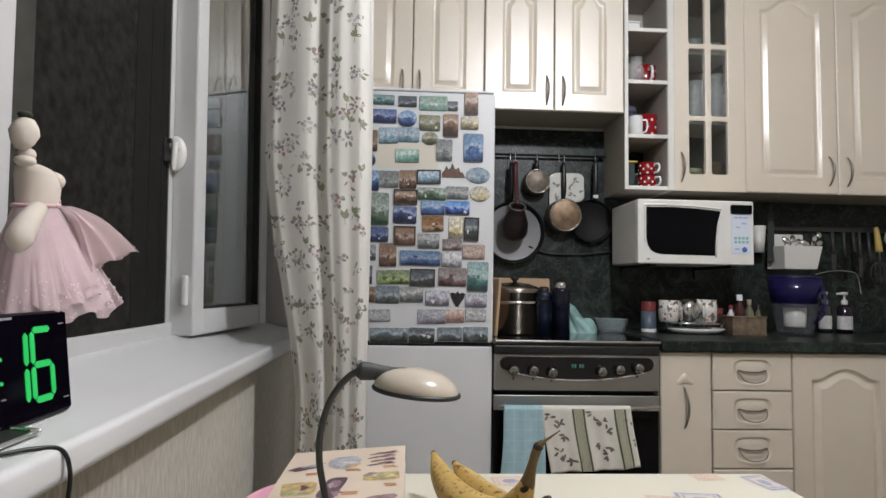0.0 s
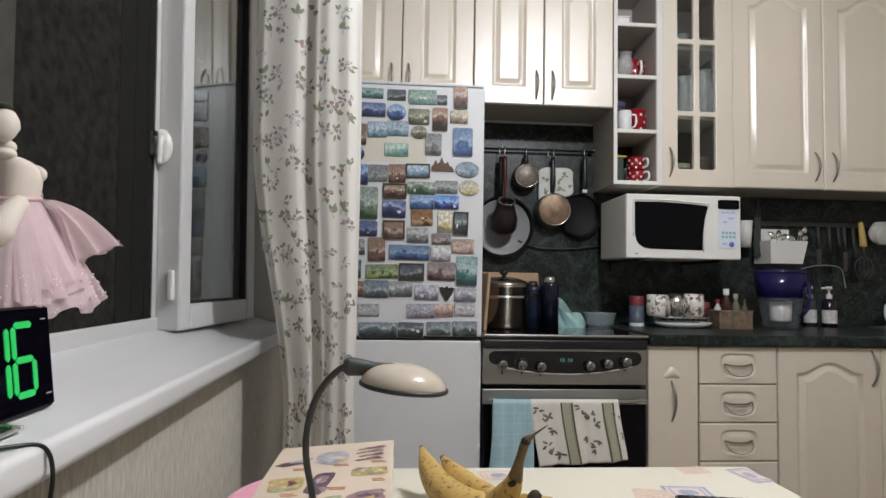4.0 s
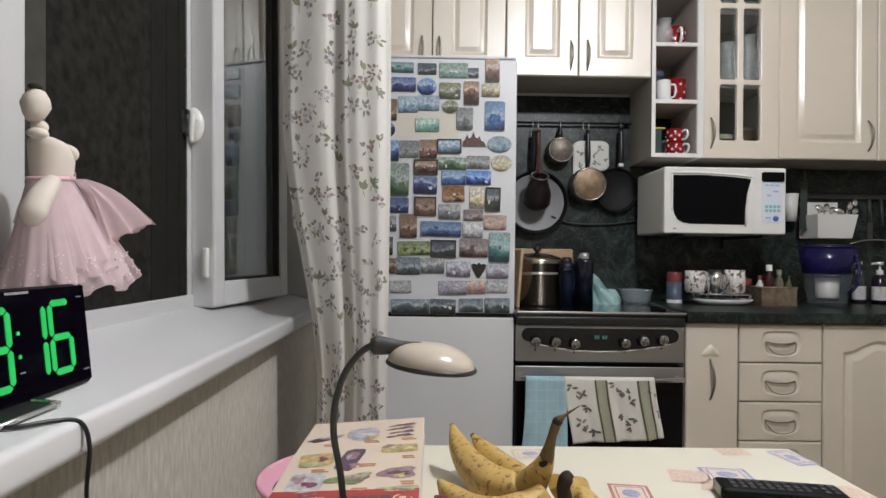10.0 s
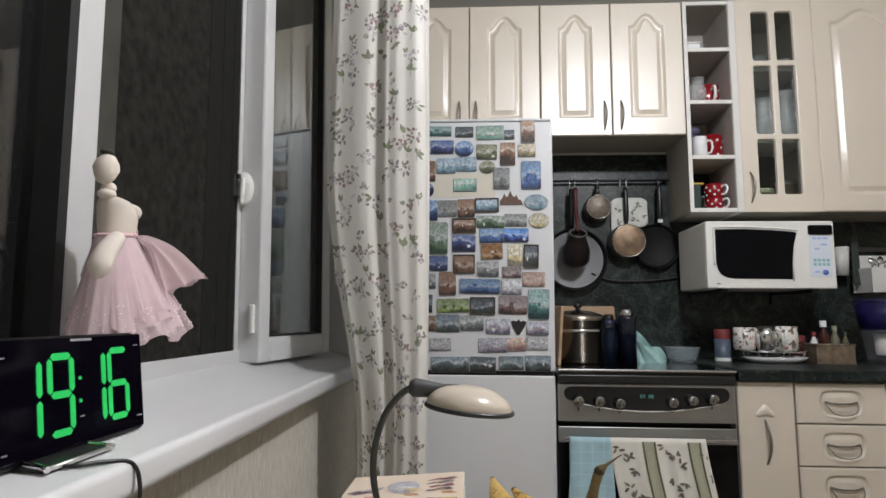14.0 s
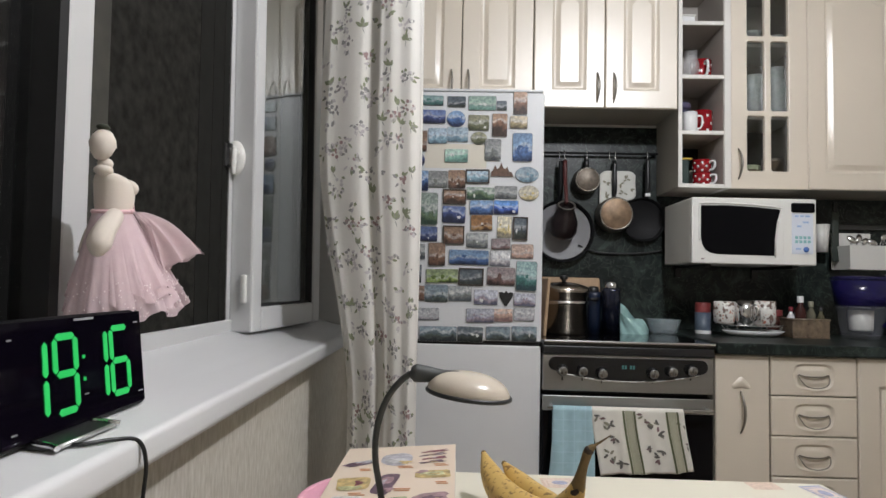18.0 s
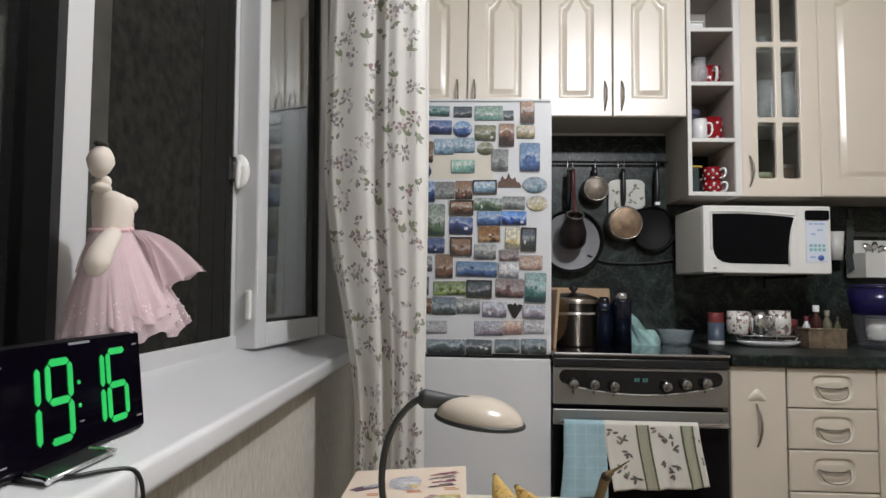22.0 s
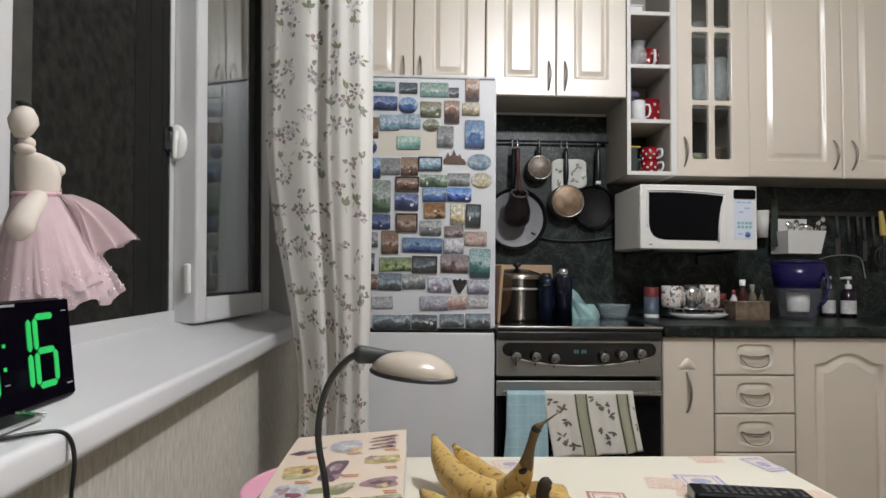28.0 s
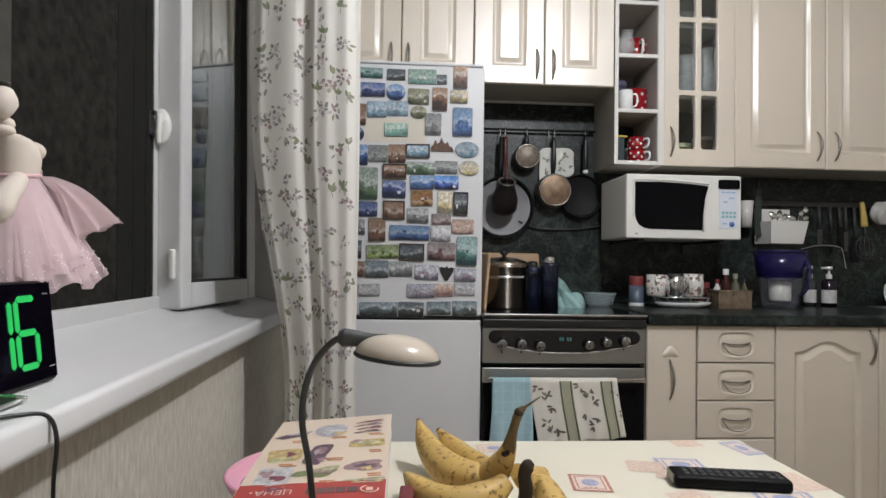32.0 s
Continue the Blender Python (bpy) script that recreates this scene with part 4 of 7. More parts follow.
def photo_mat(name, sky, mid, land, dark):
    """A small printed view: a sky that pales to a ragged horizon, land and a dark foreground, different on every piece."""
    m = bpy.data.materials.new(name)
    m.use_nodes = True
    nt = m.node_tree
    p = nt.nodes["Principled BSDF"]
    tc, info = nt.nodes.new("ShaderNodeTexCoord"), nt.nodes.new("ShaderNodeObjectInfo")

    def math_node(op, a, b, c=None):
        k = nt.nodes.new("ShaderNodeMath")
        k.operation = op
        for slot, v in enumerate((a, b, c)):
            if v is None:
                continue
            if isinstance(v, (int, float)):
                k.inputs[slot].default_value = v
            else:
                nt.links.new(v, k.inputs[slot])
        return k.outputs[0]

    seed = math_node("MULTIPLY", info.outputs["Random"], 53.0)
    comb = nt.nodes.new("ShaderNodeCombineXYZ")
    for i in range(3):
        nt.links.new(seed, comb.inputs[i])
    add = nt.nodes.new("ShaderNodeVectorMath")
    nt.links.new(tc.outputs["Object"], add.inputs[0])
    nt.links.new(comb.outputs[0], add.inputs[1])
    noise_out = []
    for sc, det, dist, stretch in ((26, 3, 0.5, (1, 1, 0.5)), (62, 4, 0.6, (0.7, 1, 1.2)), (105, 3, 0.3, (1, 1, 1))):
        mp = nt.nodes.new("ShaderNodeMapping")
        mp.inputs["Scale"].default_value = stretch
        nt.links.new(add.outputs[0], mp.inputs["Vector"])
        n = nt.nodes.new("ShaderNodeTexNoise")
        n.inputs["Scale"].default_value, n.inputs["Detail"].default_value, n.inputs["Distortion"].default_value = sc, det, dist
        nt.links.new(mp.outputs[0], n.inputs["Vector"])
        noise_out.append(n.outputs["Fac"])
    sep = nt.nodes.new("ShaderNodeSeparateXYZ")
    nt.links.new(tc.outputs["Generated"], sep.inputs[0])
    high = math_node("MULTIPLY_ADD", noise_out[0], 0.95, sep.outputs[2])
    high = math_node("MULTIPLY_ADD", noise_out[1], 0.34, high)
    high = math_node("SUBTRACT", high, math_node("MULTIPLY_ADD", info.outputs["Random"], 0.34, 0.46))
    pale = tuple(min(1.0, 0.45 * c + 0.30) for c in sky)
    c = ramp_node(nt, high, [(0.10, dark), (0.27, land), (0.42, mid), (0.54, pale), (0.70, sky), (1.0, tuple(0.8 * q for q in sky))])
    blot = ramp_node(nt, noise_out[2], [(0.36, (0.62, 0.62, 0.66)), (0.50, (1.0, 1.0, 1.0)), (0.66, (1.5, 1.46, 1.4))])
    mul = nt.nodes.new("ShaderNodeMix")
    mul.data_type, mul.blend_type = "RGBA", "MULTIPLY"
    mul.inputs[0].default_value = 0.8
    nt.links.new(c, mul.inputs[6])
    nt.links.new(blot, mul.inputs[7])
    hsv = nt.nodes.new("ShaderNodeHueSaturation")
    hsv.inputs["Saturation"].default_value = 0.92
    rng = nt.nodes.new("ShaderNodeMapRange")
    rng.inputs[3].default_value, rng.inputs[4].default_value = 0.72, 1.18
    nt.links.new(info.outputs["Random"], rng.inputs[0])
    nt.links.new(rng.outputs[0], hsv.inputs["Value"])
    nt.links.new(mul.outputs[2], hsv.inputs["Color"])
    nt.links.new(hsv.outputs[0], p.inputs["Base Color"])
    p.inputs["Roughness"].default_value = 0.28
    return m


PICS = {k: photo_mat("printed_view_" + k, *v) for k, v in PIX.items()}
PLAIN = {k: mat("moulded_" + k, tuple(0.9 * q for q in v[2]), 0.45, vary=0.9, scale=90) for k, v in PIX.items()}
PRINT_WHITE = mat("print_white", (0.66, 0.66, 0.64), 0.32)
MAG_EDGE = mat("magnet_edge", (0.30, 0.30, 0.30), 0.5)
MAG_FRAME = mat("magnet_frame", (0.06, 0.045, 0.035), 0.45, vary=0.3)
SHAPE_WORD = {"r": "rectangular", "o": "oval", "f": "framed", "c": "castle-shaped", "h": "heart-shaped"}


def magnet(x, z, w, h, tone, shape):
    """A souvenir magnet: a plaque with a printed face, plain, oval, framed or cut to an outline."""
    bm = bmesh.new()
    t = 0.004 + 0.002 * rnd.random()
    if shape == "o":
        out = [(w / 2 * math.cos(a), h / 2 * math.sin(a)) for a in (2 * math.pi * i / 28 for i in range(28))]
    elif shape == "c":
        sk = [0.10, 0.35, 0.35, 0.70, 0.55, 0.62, 1.0, 0.62, 0.52, 0.80, 0.45, 0.30]
        out = [(-w / 2, -h / 2), (w / 2, -h / 2)] + [(w / 2 - w * i / 11, -h / 2 + h * s_) for i, s_ in enumerate(sk)]
    elif shape == "h":
        out = [(-0.08 * w, -h / 2), (0.08 * w, -h / 2), (w * 0.42, h * 0.05), (w / 2, h * 0.36), (w * 0.3, h * 0.42), (w * 0.14, h * 0.34), (0, h / 2), (-w * 0.14, h * 0.34), (-w * 0.3, h * 0.42), (-w / 2, h * 0.36), (-w * 0.42, h * 0.05)]
    else:
        r = min(w, h) * 0.10
        out = []
        for cx, cz, a0 in ((w / 2 - r, -h / 2 + r, -90), (w / 2 - r, h / 2 - r, 0), (-w / 2 + r, h / 2 - r, 90), (-w / 2 + r, -h / 2 + r, 180)):
            out += [(cx + r * math.cos(radians(a0 + 30 * k)), cz + r * math.sin(radians(a0 + 30 * k))) for k in range(4)]
    front = [bm.verts.new((a * 0.96, -t, b * 0.96)) for a, b in out]
    mid = [bm.verts.new((a, -t + 0.001, b)) for a, b in out]
    back = [bm.verts.new((a, 0, b)) for a, b in out]
    for i in range(len(out)):
        j = (i + 1) % len(out)
        bm.faces.new((front[i], front[j], mid[j], mid[i])).material_index = 1
        bm.faces.new((mid[i], mid[j], back[j], back[i])).material_index = 1
    bm.faces.new(front).material_index = 3 if shape in ("c", "h") else 2
    if shape not in ("c", "h"):
        # small printed figures: a roof, a sail, a line of lettering
        for k in range(rnd.randint(1, 4)):
            cx, cz_ = rnd.uniform(-0.32, 0.32) * w, rnd.uniform(-0.28, 0.10) * h
            pw, ph2 = rnd.uniform(0.02, 0.09) * w, rnd.uniform(0.04, 0.15) * h
            ring = [(cx + pw * (1 + 0.3 * math.sin(3 * a + k)) * math.cos(a), cz_ + ph2 * (1 + 0.3 * math.sin(2 * a + w * 99)) * math.sin(a)) for a in (2 * math.pi * q / 9 + 0.3 for q in range(9))]
            bm.faces.new([bm.verts.new((a, -t - 0.0003 - 0.0001 * k, b)) for a, b in ring]).material_index = rnd.choice((3, 3, 4, 3))
    bm.faces.new(back[::-1]).material_index = 1
    if shape == "f":
        e = 0.005
        for a in ((-w / 2, w / 2, -h / 2, -h / 2 + e), (-w / 2, w / 2, h / 2 - e, h / 2), (-w / 2, -w / 2 + e, -h / 2 + e, h / 2 - e), (w / 2 - e, w / 2, -h / 2 + e, h / 2 - e)):
            box(bm, a[0], a[1], -t - 0.003, -t + 0.001, a[2], a[3], 0.001, 5, 1)
    ob = tagged(part("fridge_magnet", bm, [MAG_EDGE, MAG_EDGE, PICS[tone], PLAIN[tone], PRINT_WHITE, MAG_FRAME]), f"{WORDS[tone]} {SHAPE_WORD[shape]} souvenir magnet stuck on the fridge door", "magnet", "fridge magnets")
    ob.matrix_world = pose(x, 2.0938, z, 0, rnd.uniform(-1.5, 1.5), 0)


def magnet_row(items):
    for it in items:
        magnet(*it)


rnd = random.Random(11)
solid("paper_note", bx(-0.125, 0.100, 2.0932, 2.0937, 1.490, 1.580), mat("cream_paper", (0.66, 0.62, 0.53), 0.7, vary=0.08), "blank cream paper sheet held under magnets on the fridge", "paper")
magnet_row([(-0.117, 1.740, 0.114, 0.037, "teal", "r"), (-0.013, 1.736, 0.068, 0.041, "dark", "r"), (0.081, 1.732, 0.103, 0.054, "mint", "r"), (0.152, 1.724, 0.038, 0.036, "dark", "r"), (0.220, 1.734, 0.051, 0.085, "brown", "r")])
magnet_row([(-0.154, 1.676, 0.037, 0.052, "sky", "r"), (-0.096, 1.679, 0.090, 0.052, "navy", "r"), (-0.013, 1.672, 0.070, 0.063, "blue", "o"), (0.069, 1.659, 0.078, 0.059, "olive", "r"), (0.146, 1.651, 0.056, 0.087, "brown", "r"), (0.215, 1.663, 0.065, 0.047, "sand", "r")])
magnet_row([(-0.145, 1.588, 0.054, 0.079, "brown", "r"), (-0.080, 1.608, 0.070, 0.059, "sky", "r"), (-0.007, 1.614, 0.079, 0.055, "sky", "r"), (0.071, 1.602, 0.060, 0.047, "olive", "o"), (0.123, 1.560, 0.060, 0.080, "grey", "r"), (0.230, 1.571, 0.073, 0.107, "blue", "r")])
magnet_row([(-0.010, 1.536, 0.086, 0.049, "mint", "r"), (-0.147, 1.517, 0.047, 0.052, "navy", "o")])
magnet_row([(-0.136, 1.442, 0.054, 0.076, "blue", "r"), (-0.074, 1.449, 0.072, 0.061, "grey", "r"), (-0.006, 1.449, 0.064, 0.070, "brown", "r"), (0.069, 1.461, 0.087, 0.051, "sky", "f"), (0.158, 1.488, 0.083, 0.053, "brown", "c"), (0.248, 1.471, 0.087, 0.059, "sky", "o")])
magnet_row([(-0.114, 1.339, 0.085, 0.120, "green", "r"), (-0.013, 1.385, 0.085, 0.055, "brown", "f"), (0.082, 1.399, 0.103, 0.046, "green", "r"), (0.173, 1.405, 0.083, 0.047, "grey", "r"), (0.256, 1.404, 0.075, 0.056, "cream", "o")])
magnet_row([(-0.014, 1.320, 0.086, 0.063, "navy", "r"), (0.086, 1.347, 0.087, 0.055, "blue", "r"), (0.174, 1.350, 0.091, 0.051, "bright", "r")])
magnet_row([(-0.112, 1.248, 0.082, 0.055, "navy", "r"), (-0.013, 1.246, 0.078, 0.068, "brown", "f"), (0.087, 1.292, 0.079, 0.058, "amber", "r"), (0.170, 1.278, 0.053, 0.081, "cream", "r"), (0.227, 1.274, 0.054, 0.085, "dark", "f")])
magnet_row([(0.073, 1.228, 0.079, 0.055, "grey", "r"), (0.158, 1.217, 0.070, 0.040, "plum", "r"), (0.236, 1.192, 0.081, 0.052, "peach", "r")])
magnet_row([(-0.131, 1.183, 0.033, 0.056, "grey", "r"), (-0.072, 1.175, 0.062, 0.086, "brown", "r"), (0.044, 1.166, 0.147, 0.054, "blue", "r"), (0.157, 1.164, 0.074, 0.056, "snow", "r")])
magnet_row([(-0.134, 1.103, 0.017, 0.066, "dark", "r"), (-0.051, 1.097, 0.118, 0.050, "lime", "r"), (0.053, 1.096, 0.091, 0.063, "dark", "f"), (0.161, 1.100, 0.103, 0.067, "plum", "r"), (0.252, 1.103, 0.076, 0.109, "teal", "r")])
magnet_row([(-0.127, 1.033, 0.027, 0.056, "brown", "r"), (-0.071, 1.034, 0.087, 0.064, "slate", "r"), (0.015, 1.035, 0.086, 0.055, "grey", "r"), (0.108, 1.024, 0.087, 0.055, "lilac", "r"), (0.180, 1.022, 0.054, 0.056, "black", "h"), (0.247, 1.018, 0.079, 0.047, "lilac", "r")])
magnet_row([(-0.097, 0.959, 0.077, 0.044, "snow", "r"), (0.089, 0.958, 0.102, 0.051, "lilac", "r"), (0.171, 0.961, 0.070, 0.047, "peach", "r"), (0.246, 0.966, 0.074, 0.047, "snow", "r")])
magnet_row([(-0.061, 0.889, 0.138, 0.055, "slate", "r"), (0.054, 0.890, 0.094, 0.056, "dark", "r"), (0.154, 0.896, 0.088, 0.050, "slate", "r"), (0.247, 0.896, 0.091, 0.056, "slate", "r")])

# ---- on the sill ----
ALUSAT = mat("satin_metal", (0.62, 0.62, 0.62), 0.38, 0.85)
CASE = mat("clock_black", (0.005, 0.005, 0.006), 0.5, spec=0.12)
CLK = pose(-0.405, 0.517, 0.9036, -7, 0, 90)
ck = tagged(new("digital_clock"), "black mirror-faced digital clock with green figures on the sill", "clock")
ck.matrix_world = CLK
CW, CH = 0.247, 0.1285
part("case", bx(-0.003, CW + 0.002, 0.0, 0.016, 0.0035, CH, 0.006, seg=4), CASE, ck)
part("face", bx(0.0, CW - 0.002, -0.0012, 0.0, 0.008, CH - 0.003, 0.0004), mat("smoked_mirror", (0.003, 0.002, 0.005), 0.06, spec=0.08), ck, "smoked mirror face")
GREEN = mat("green_figure", (0.02, 0.35, 0.08), 0.4)
GREEN.node_tree.nodes["Principled BSDF"].inputs["Emission Color"].default_value = (0.02, 0.85, 0.16, 1)
GREEN.node_tree.nodes["Principled BSDF"].inputs["Emission Strength"].default_value = 0.33


def bar(x0, z0, x1, z1, w=0.0078):
    """One lit segment with pointed ends."""
    bm = bmesh.new()
    a, b = Vector((x0, 0, z0)), Vector((x1, 0, z1))
    d = (b - a).normalized()
    n = Vector((-d.z, 0, d.x)) * w / 2
    a, b = a + d * 0.0012, b - d * 0.0012
    rim = [a, a + d * w / 2 + n, b - d * w / 2 + n, b, b - d * w / 2 - n, a + d * w / 2 - n]
    for y, rev_ in ((-0.0022, False), (-0.0012, True)):
        vs = [bm.verts.new((p.x, y, p.z)) for p in rim]
        bm.faces.new(vs[::-1] if rev_ else vs)
    return bm


def figure(x0, x1, z0, z1, on):
    """A seven-segment figure; on names the lit segments, a at the top, then clockwise, g in the middle."""
    x0, x1, z0, z1 = x0 - 0.003, x1 - 0.002, z0 + 0.0090, z1 + 0.0142
    zm = (z0 + z1) / 2
    seg = {"a": ((x0, z1), (x1, z1)), "b": ((x1, zm), (x1, z1)), "c": ((x1, z0), (x1, zm)), "d": ((x0, z0), (x1, z0)), "e": ((x0, z0), (x0, zm)), "f": ((x0, zm), (x0, z1)), "g": ((x0, zm), (x1, zm))}
    for k in on:
        p, q = seg[k]
        part("segment", bar(*p, *q), GREEN, ck)


figure(0.030, 0.0635, 0.0155, 0.0895, "bc")
figure(0.0795, 0.1120, 0.0165, 0.0915, "abcdfg")
figure(0.133, 0.1670, 0.0175, 0.0925, "bc")
figure(0.1795, 0.2130, 0.0185, 0.0930, "acdefg")
for z in (0.053, 0.078):
    part("colon_dot", bx(0.1215, 0.1255, -0.0022, -0.0012, z, z + 0.004), GREEN, ck)
GREY_PRINT = mat("grey_print", (0.30, 0.30, 0.31), 0.5)
part("maker_mark", bx(0.110, 0.145, -0.002, -0.0012, 0.1212, 0.1240), GREY_PRINT, ck)
for a in ((0.228, 0.237, 0.111, 0.1125), (0.230, 0.240, 0.021, 0.0225), (0.012, 0.018, 0.108, 0.1095), (0.012, 0.019, 0.018, 0.0195), (0.122, 0.129, 0.037, 0.0385)):
    part("printed_mark", bx(a[0], a[1], -0.002, -0.0012, a[2], a[3]), GREY_PRINT, ck)
sd = bmesh.new()
prof_s = ((0.016, 0.0085), (-0.003, 0.0068), (-0.028, 0.0012), (-0.028, -0.0030), (0.016, 0.0020))
ends_s = [[sd.verts.new((x, y, z)) for y, z in prof_s] for x in (0.036, 0.128)]
for k in range(5):
    sd.faces.new((ends_s[0][k], ends_s[0][(k + 1) % 5], ends_s[1][(k + 1) % 5], ends_s[1][k]))
sd.faces.new(ends_s[0][::-1])
sd.faces.new(ends_s[1])
stn = part("stand", sd, mat("dark_polished_stand", (0.05, 0.05, 0.052), 0.30, 0.6, vary=0.3, scale=30), ck, "dark polished stand with bright edges")
eg = bmesh.new()
tube(eg, [(0.034, -0.0282, -0.0004), (0.130, -0.0282, -0.0004)], 0.0026, 8)
part("front_edge", eg, ALUSAT, stn)
for x, dx in ((0.036, -0.002), (0.128, 0.002)):
    eg = bmesh.new()
    tube(eg, curve_pts([(x, -0.003, 0.0075), (x + dx, -0.013, 0.0052), (x + dx * 1.5, -0.026, 0.0018), (x + dx * 3, -0.032, -0.0004)], 10), 0.0032, 8)
    part("foot", eg, CHROME, stn)
cord = bmesh.new()
tube(cord, curve_pts([(-0.412, 0.575, 0.9065), (-0.372, 0.572, 0.9045), (-0.350, 0.598, 0.9035), (-0.334, 0.620, 0.897), (-0.326, 0.624, 0.872), (-0.329, 0.626, 0.83), (-0.334, 0.634, 0.78), (-0.345, 0.645, 0.70), (-0.36, 0.66, 0.50), (-0.37, 0.67, 0.006)], 60), 0.0023, 8)
solid("power_cord", cord, BLACK, "thin black cable running off the sill", "cable")

# ---- doll, a single shape ----
FELT = mat("cream_felt", (0.74, 0.66, 0.58), 0.85, vary=0.05, scale=40, bump=0.08, bump_scale=500)
SATIN = mat("pink_satin", (0.80, 0.54, 0.56), 0.5, vary=0.08, scale=30)
TULLE = mat("pink_tulle", (0.95, 0.735, 0.765), 0.9, vary=0.10, scale=60, bump=0.3, bump_scale=900)
TULLE.node_tree.nodes["Principled BSDF"].inputs["Alpha"].default_value = 0.52
SPOT = mat("tulle_spot", (0.88, 0.82, 0.82), 0.9)
dl = bmesh.new()
DX = -0.47


def blob(bm, c, r, m, turn=None, nu=20, nv=12):
    """A rounded lump, radii r."""
    lathe(bm, [(math.sin(math.pi * i / nv) if 0 < i < nv else 0.0, -math.cos(math.pi * i / nv)) for i in range(nv + 1)], nu, m, turn=Matrix.Translation(c) @ (turn or Matrix()) @ Matrix.Diagonal((*r, 1)))


lathe(dl, [(0.0, -0.0215), (0.008, -0.0205), (0.0145, -0.012), (0.0190, 0.000), (0.0165, 0.009), (0.0100, 0.0180), (0.0, 0.0205)], 22, 0, turn=pose(DX, 0.743, 1.2505, -12) @ Matrix.Diagonal((0.88, 0.88, 1.0, 1)))
blob(dl, (DX, 0.7425, 1.2735), (0.0085, 0.0085, 0.0045), 4)
blob(dl, (DX, 0.7510, 1.2255), (0.010, 0.0095, 0.0085), 0)
blob(dl, (DX, 0.7480, 1.2165), (0.012, 0.0120, 0.0075), 0)
# torso: flat back, full bust, narrowing to the waist
rings_d = ((1.2140, 0.759, 0.011, 0.012), (1.2105, 0.764, 0.020, 0.019), (1.2020, 0.770, 0.026, 0.023), (1.1880, 0.775, 0.029, 0.024), (1.1760, 0.775, 0.0285, 0.023), (1.1640, 0.775, 0.0275, 0.021))
loops_d = [[dl.verts.new((DX + rx * math.cos(a), cy_ + ry * math.sin(a) * (1.0 + 0.10 * math.sin(a)), z_)) for a in (2 * math.pi * i / 28 for i in range(28))] for z_, cy_, ry, rx in rings_d]
for la, lb in zip(loops_d, loops_d[1:]):
    for i in range(28):
        dl.faces.new((la[i], la[(i + 1) % 28], lb[(i + 1) % 28], lb[i])).smooth = True
dl.faces.new(loops_d[0][::-1])
blob(dl, (DX + 0.004, 0.7915, 1.1985), (0.020, 0.0125, 0.0135), 0)
tube(dl, [(DX + 0.006 + 0.002 * math.cos(a), 0.8085 + 0.0048 * math.sin(a), 1.1715 + 0.0050 * math.cos(a)) for a in (2 * math.pi * i / 14 for i in range(15))], 0.0015, 6, 1)
tube(dl, [(DX + 0.0225 * math.cos(a), 0.775 + 0.029 * math.sin(a), 1.1640 + 0.004 * math.sin(a)) for a in (2 * math.pi * i / 30 for i in range(31))], 0.0030, 8, 1)
# the near arm, a stuffed mitten hanging over the skirt
tube(dl, curve_pts([(DX + 0.021, 0.746, 1.1560), (DX + 0.023, 0.735, 1.1480), (DX + 0.026, 0.717, 1.1340), (DX + 0.027, 0.706, 1.1190), (DX + 0.027, 0.704, 1.1060), (DX + 0.027, 0.7055, 1.1000)], 22), lambda u: 0.0105 + 0.0042 * math.sin(math.pi * min(u, 0.75) / 1.5) - 0.030 * max(0.0, u - 0.66), 14, 0)
tube(dl, curve_pts([(DX - 0.02, 0.79, 1.160), (DX - 0.036, 0.79, 1.13), (DX - 0.036, 0.78, 1.105)], 10), 0.013, 10, 0)
for yy in (0.752, 0.788):
    tube(dl, curve_pts([(DX, yy, 1.10), (DX, yy, 1.0), (DX + 0.004, yy, 0.940), (DX + 0.012, yy, 0.9305)], 14), lambda u: 0.014 - 0.001 * u, 12, 0)
rd = random.Random(3)


def scatter_dots(fn, n, v0, lift, r=0.0010):
    for k in range(n):
        q = fn(rd.random(), v0 + (0.985 - v0) * rd.random()) + lift
        blob(dl, q, (0.0004, r, r), 3, None, 6, 4)


for layer in range(4):
    ph = rd.uniform(0, 6)

    def skirt(u, v, ph=ph, layer=layer):
        a = 2 * math.pi * u
        ca, sa = math.cos(a), math.sin(a)
        wide = (0.142 if sa > 0 else 0.076) * (1 - 0.09 * layer)
        frill = 1 + v * v * (0.06 * math.sin(9 * a + ph) + 0.035 * math.sin(23 * a + 2 * ph))
        rad = 0.029 + (wide - 0.029) * v ** 0.85
        z = 1.163 - (0.143 - 0.012 * layer) * v + 0.007 * v * math.sin(7 * a + ph) + 0.022 * v * max(0.0, sa) ** 3
        return Vector((DX + (0.0225 + 0.0355 * v) * ca * frill, 0.775 + 0.022 * v + rad * sa * frill, z))

    grid(dl, skirt, 130, 16, 2)
    if layer < 2:
        scatter_dots(skirt, 150, 0.70, Vector((0.0012, 0, 0)))
for layer in range(4):

    def wing(u, v, layer=layer):
        start = Vector((DX + 0.030, 0.778 + 0.020 * u, 1.165 - 0.014 * u))
        edge = Vector((-0.4085 - 0.030 * u, 0.930 - 0.066 * u ** 0.9 - 0.010 * layer, 1.1125 - 0.030 * u ** 1.3 + 0.003 * math.sin(11 * u)))
        p = start.lerp(edge, v)
        p.x += 0.006 * v * math.sin(14 * u + layer * 2) + 0.005 * (layer - 1)
        p.z += 0.013 * math.sin(math.pi * v) * (1 - u)
        return p

    grid(dl, wing, 26, 14, 2)
    if layer < 2:
        scatter_dots(wing, 110, 0.50, Vector((0.0014, 0, 0)), 0.0014)


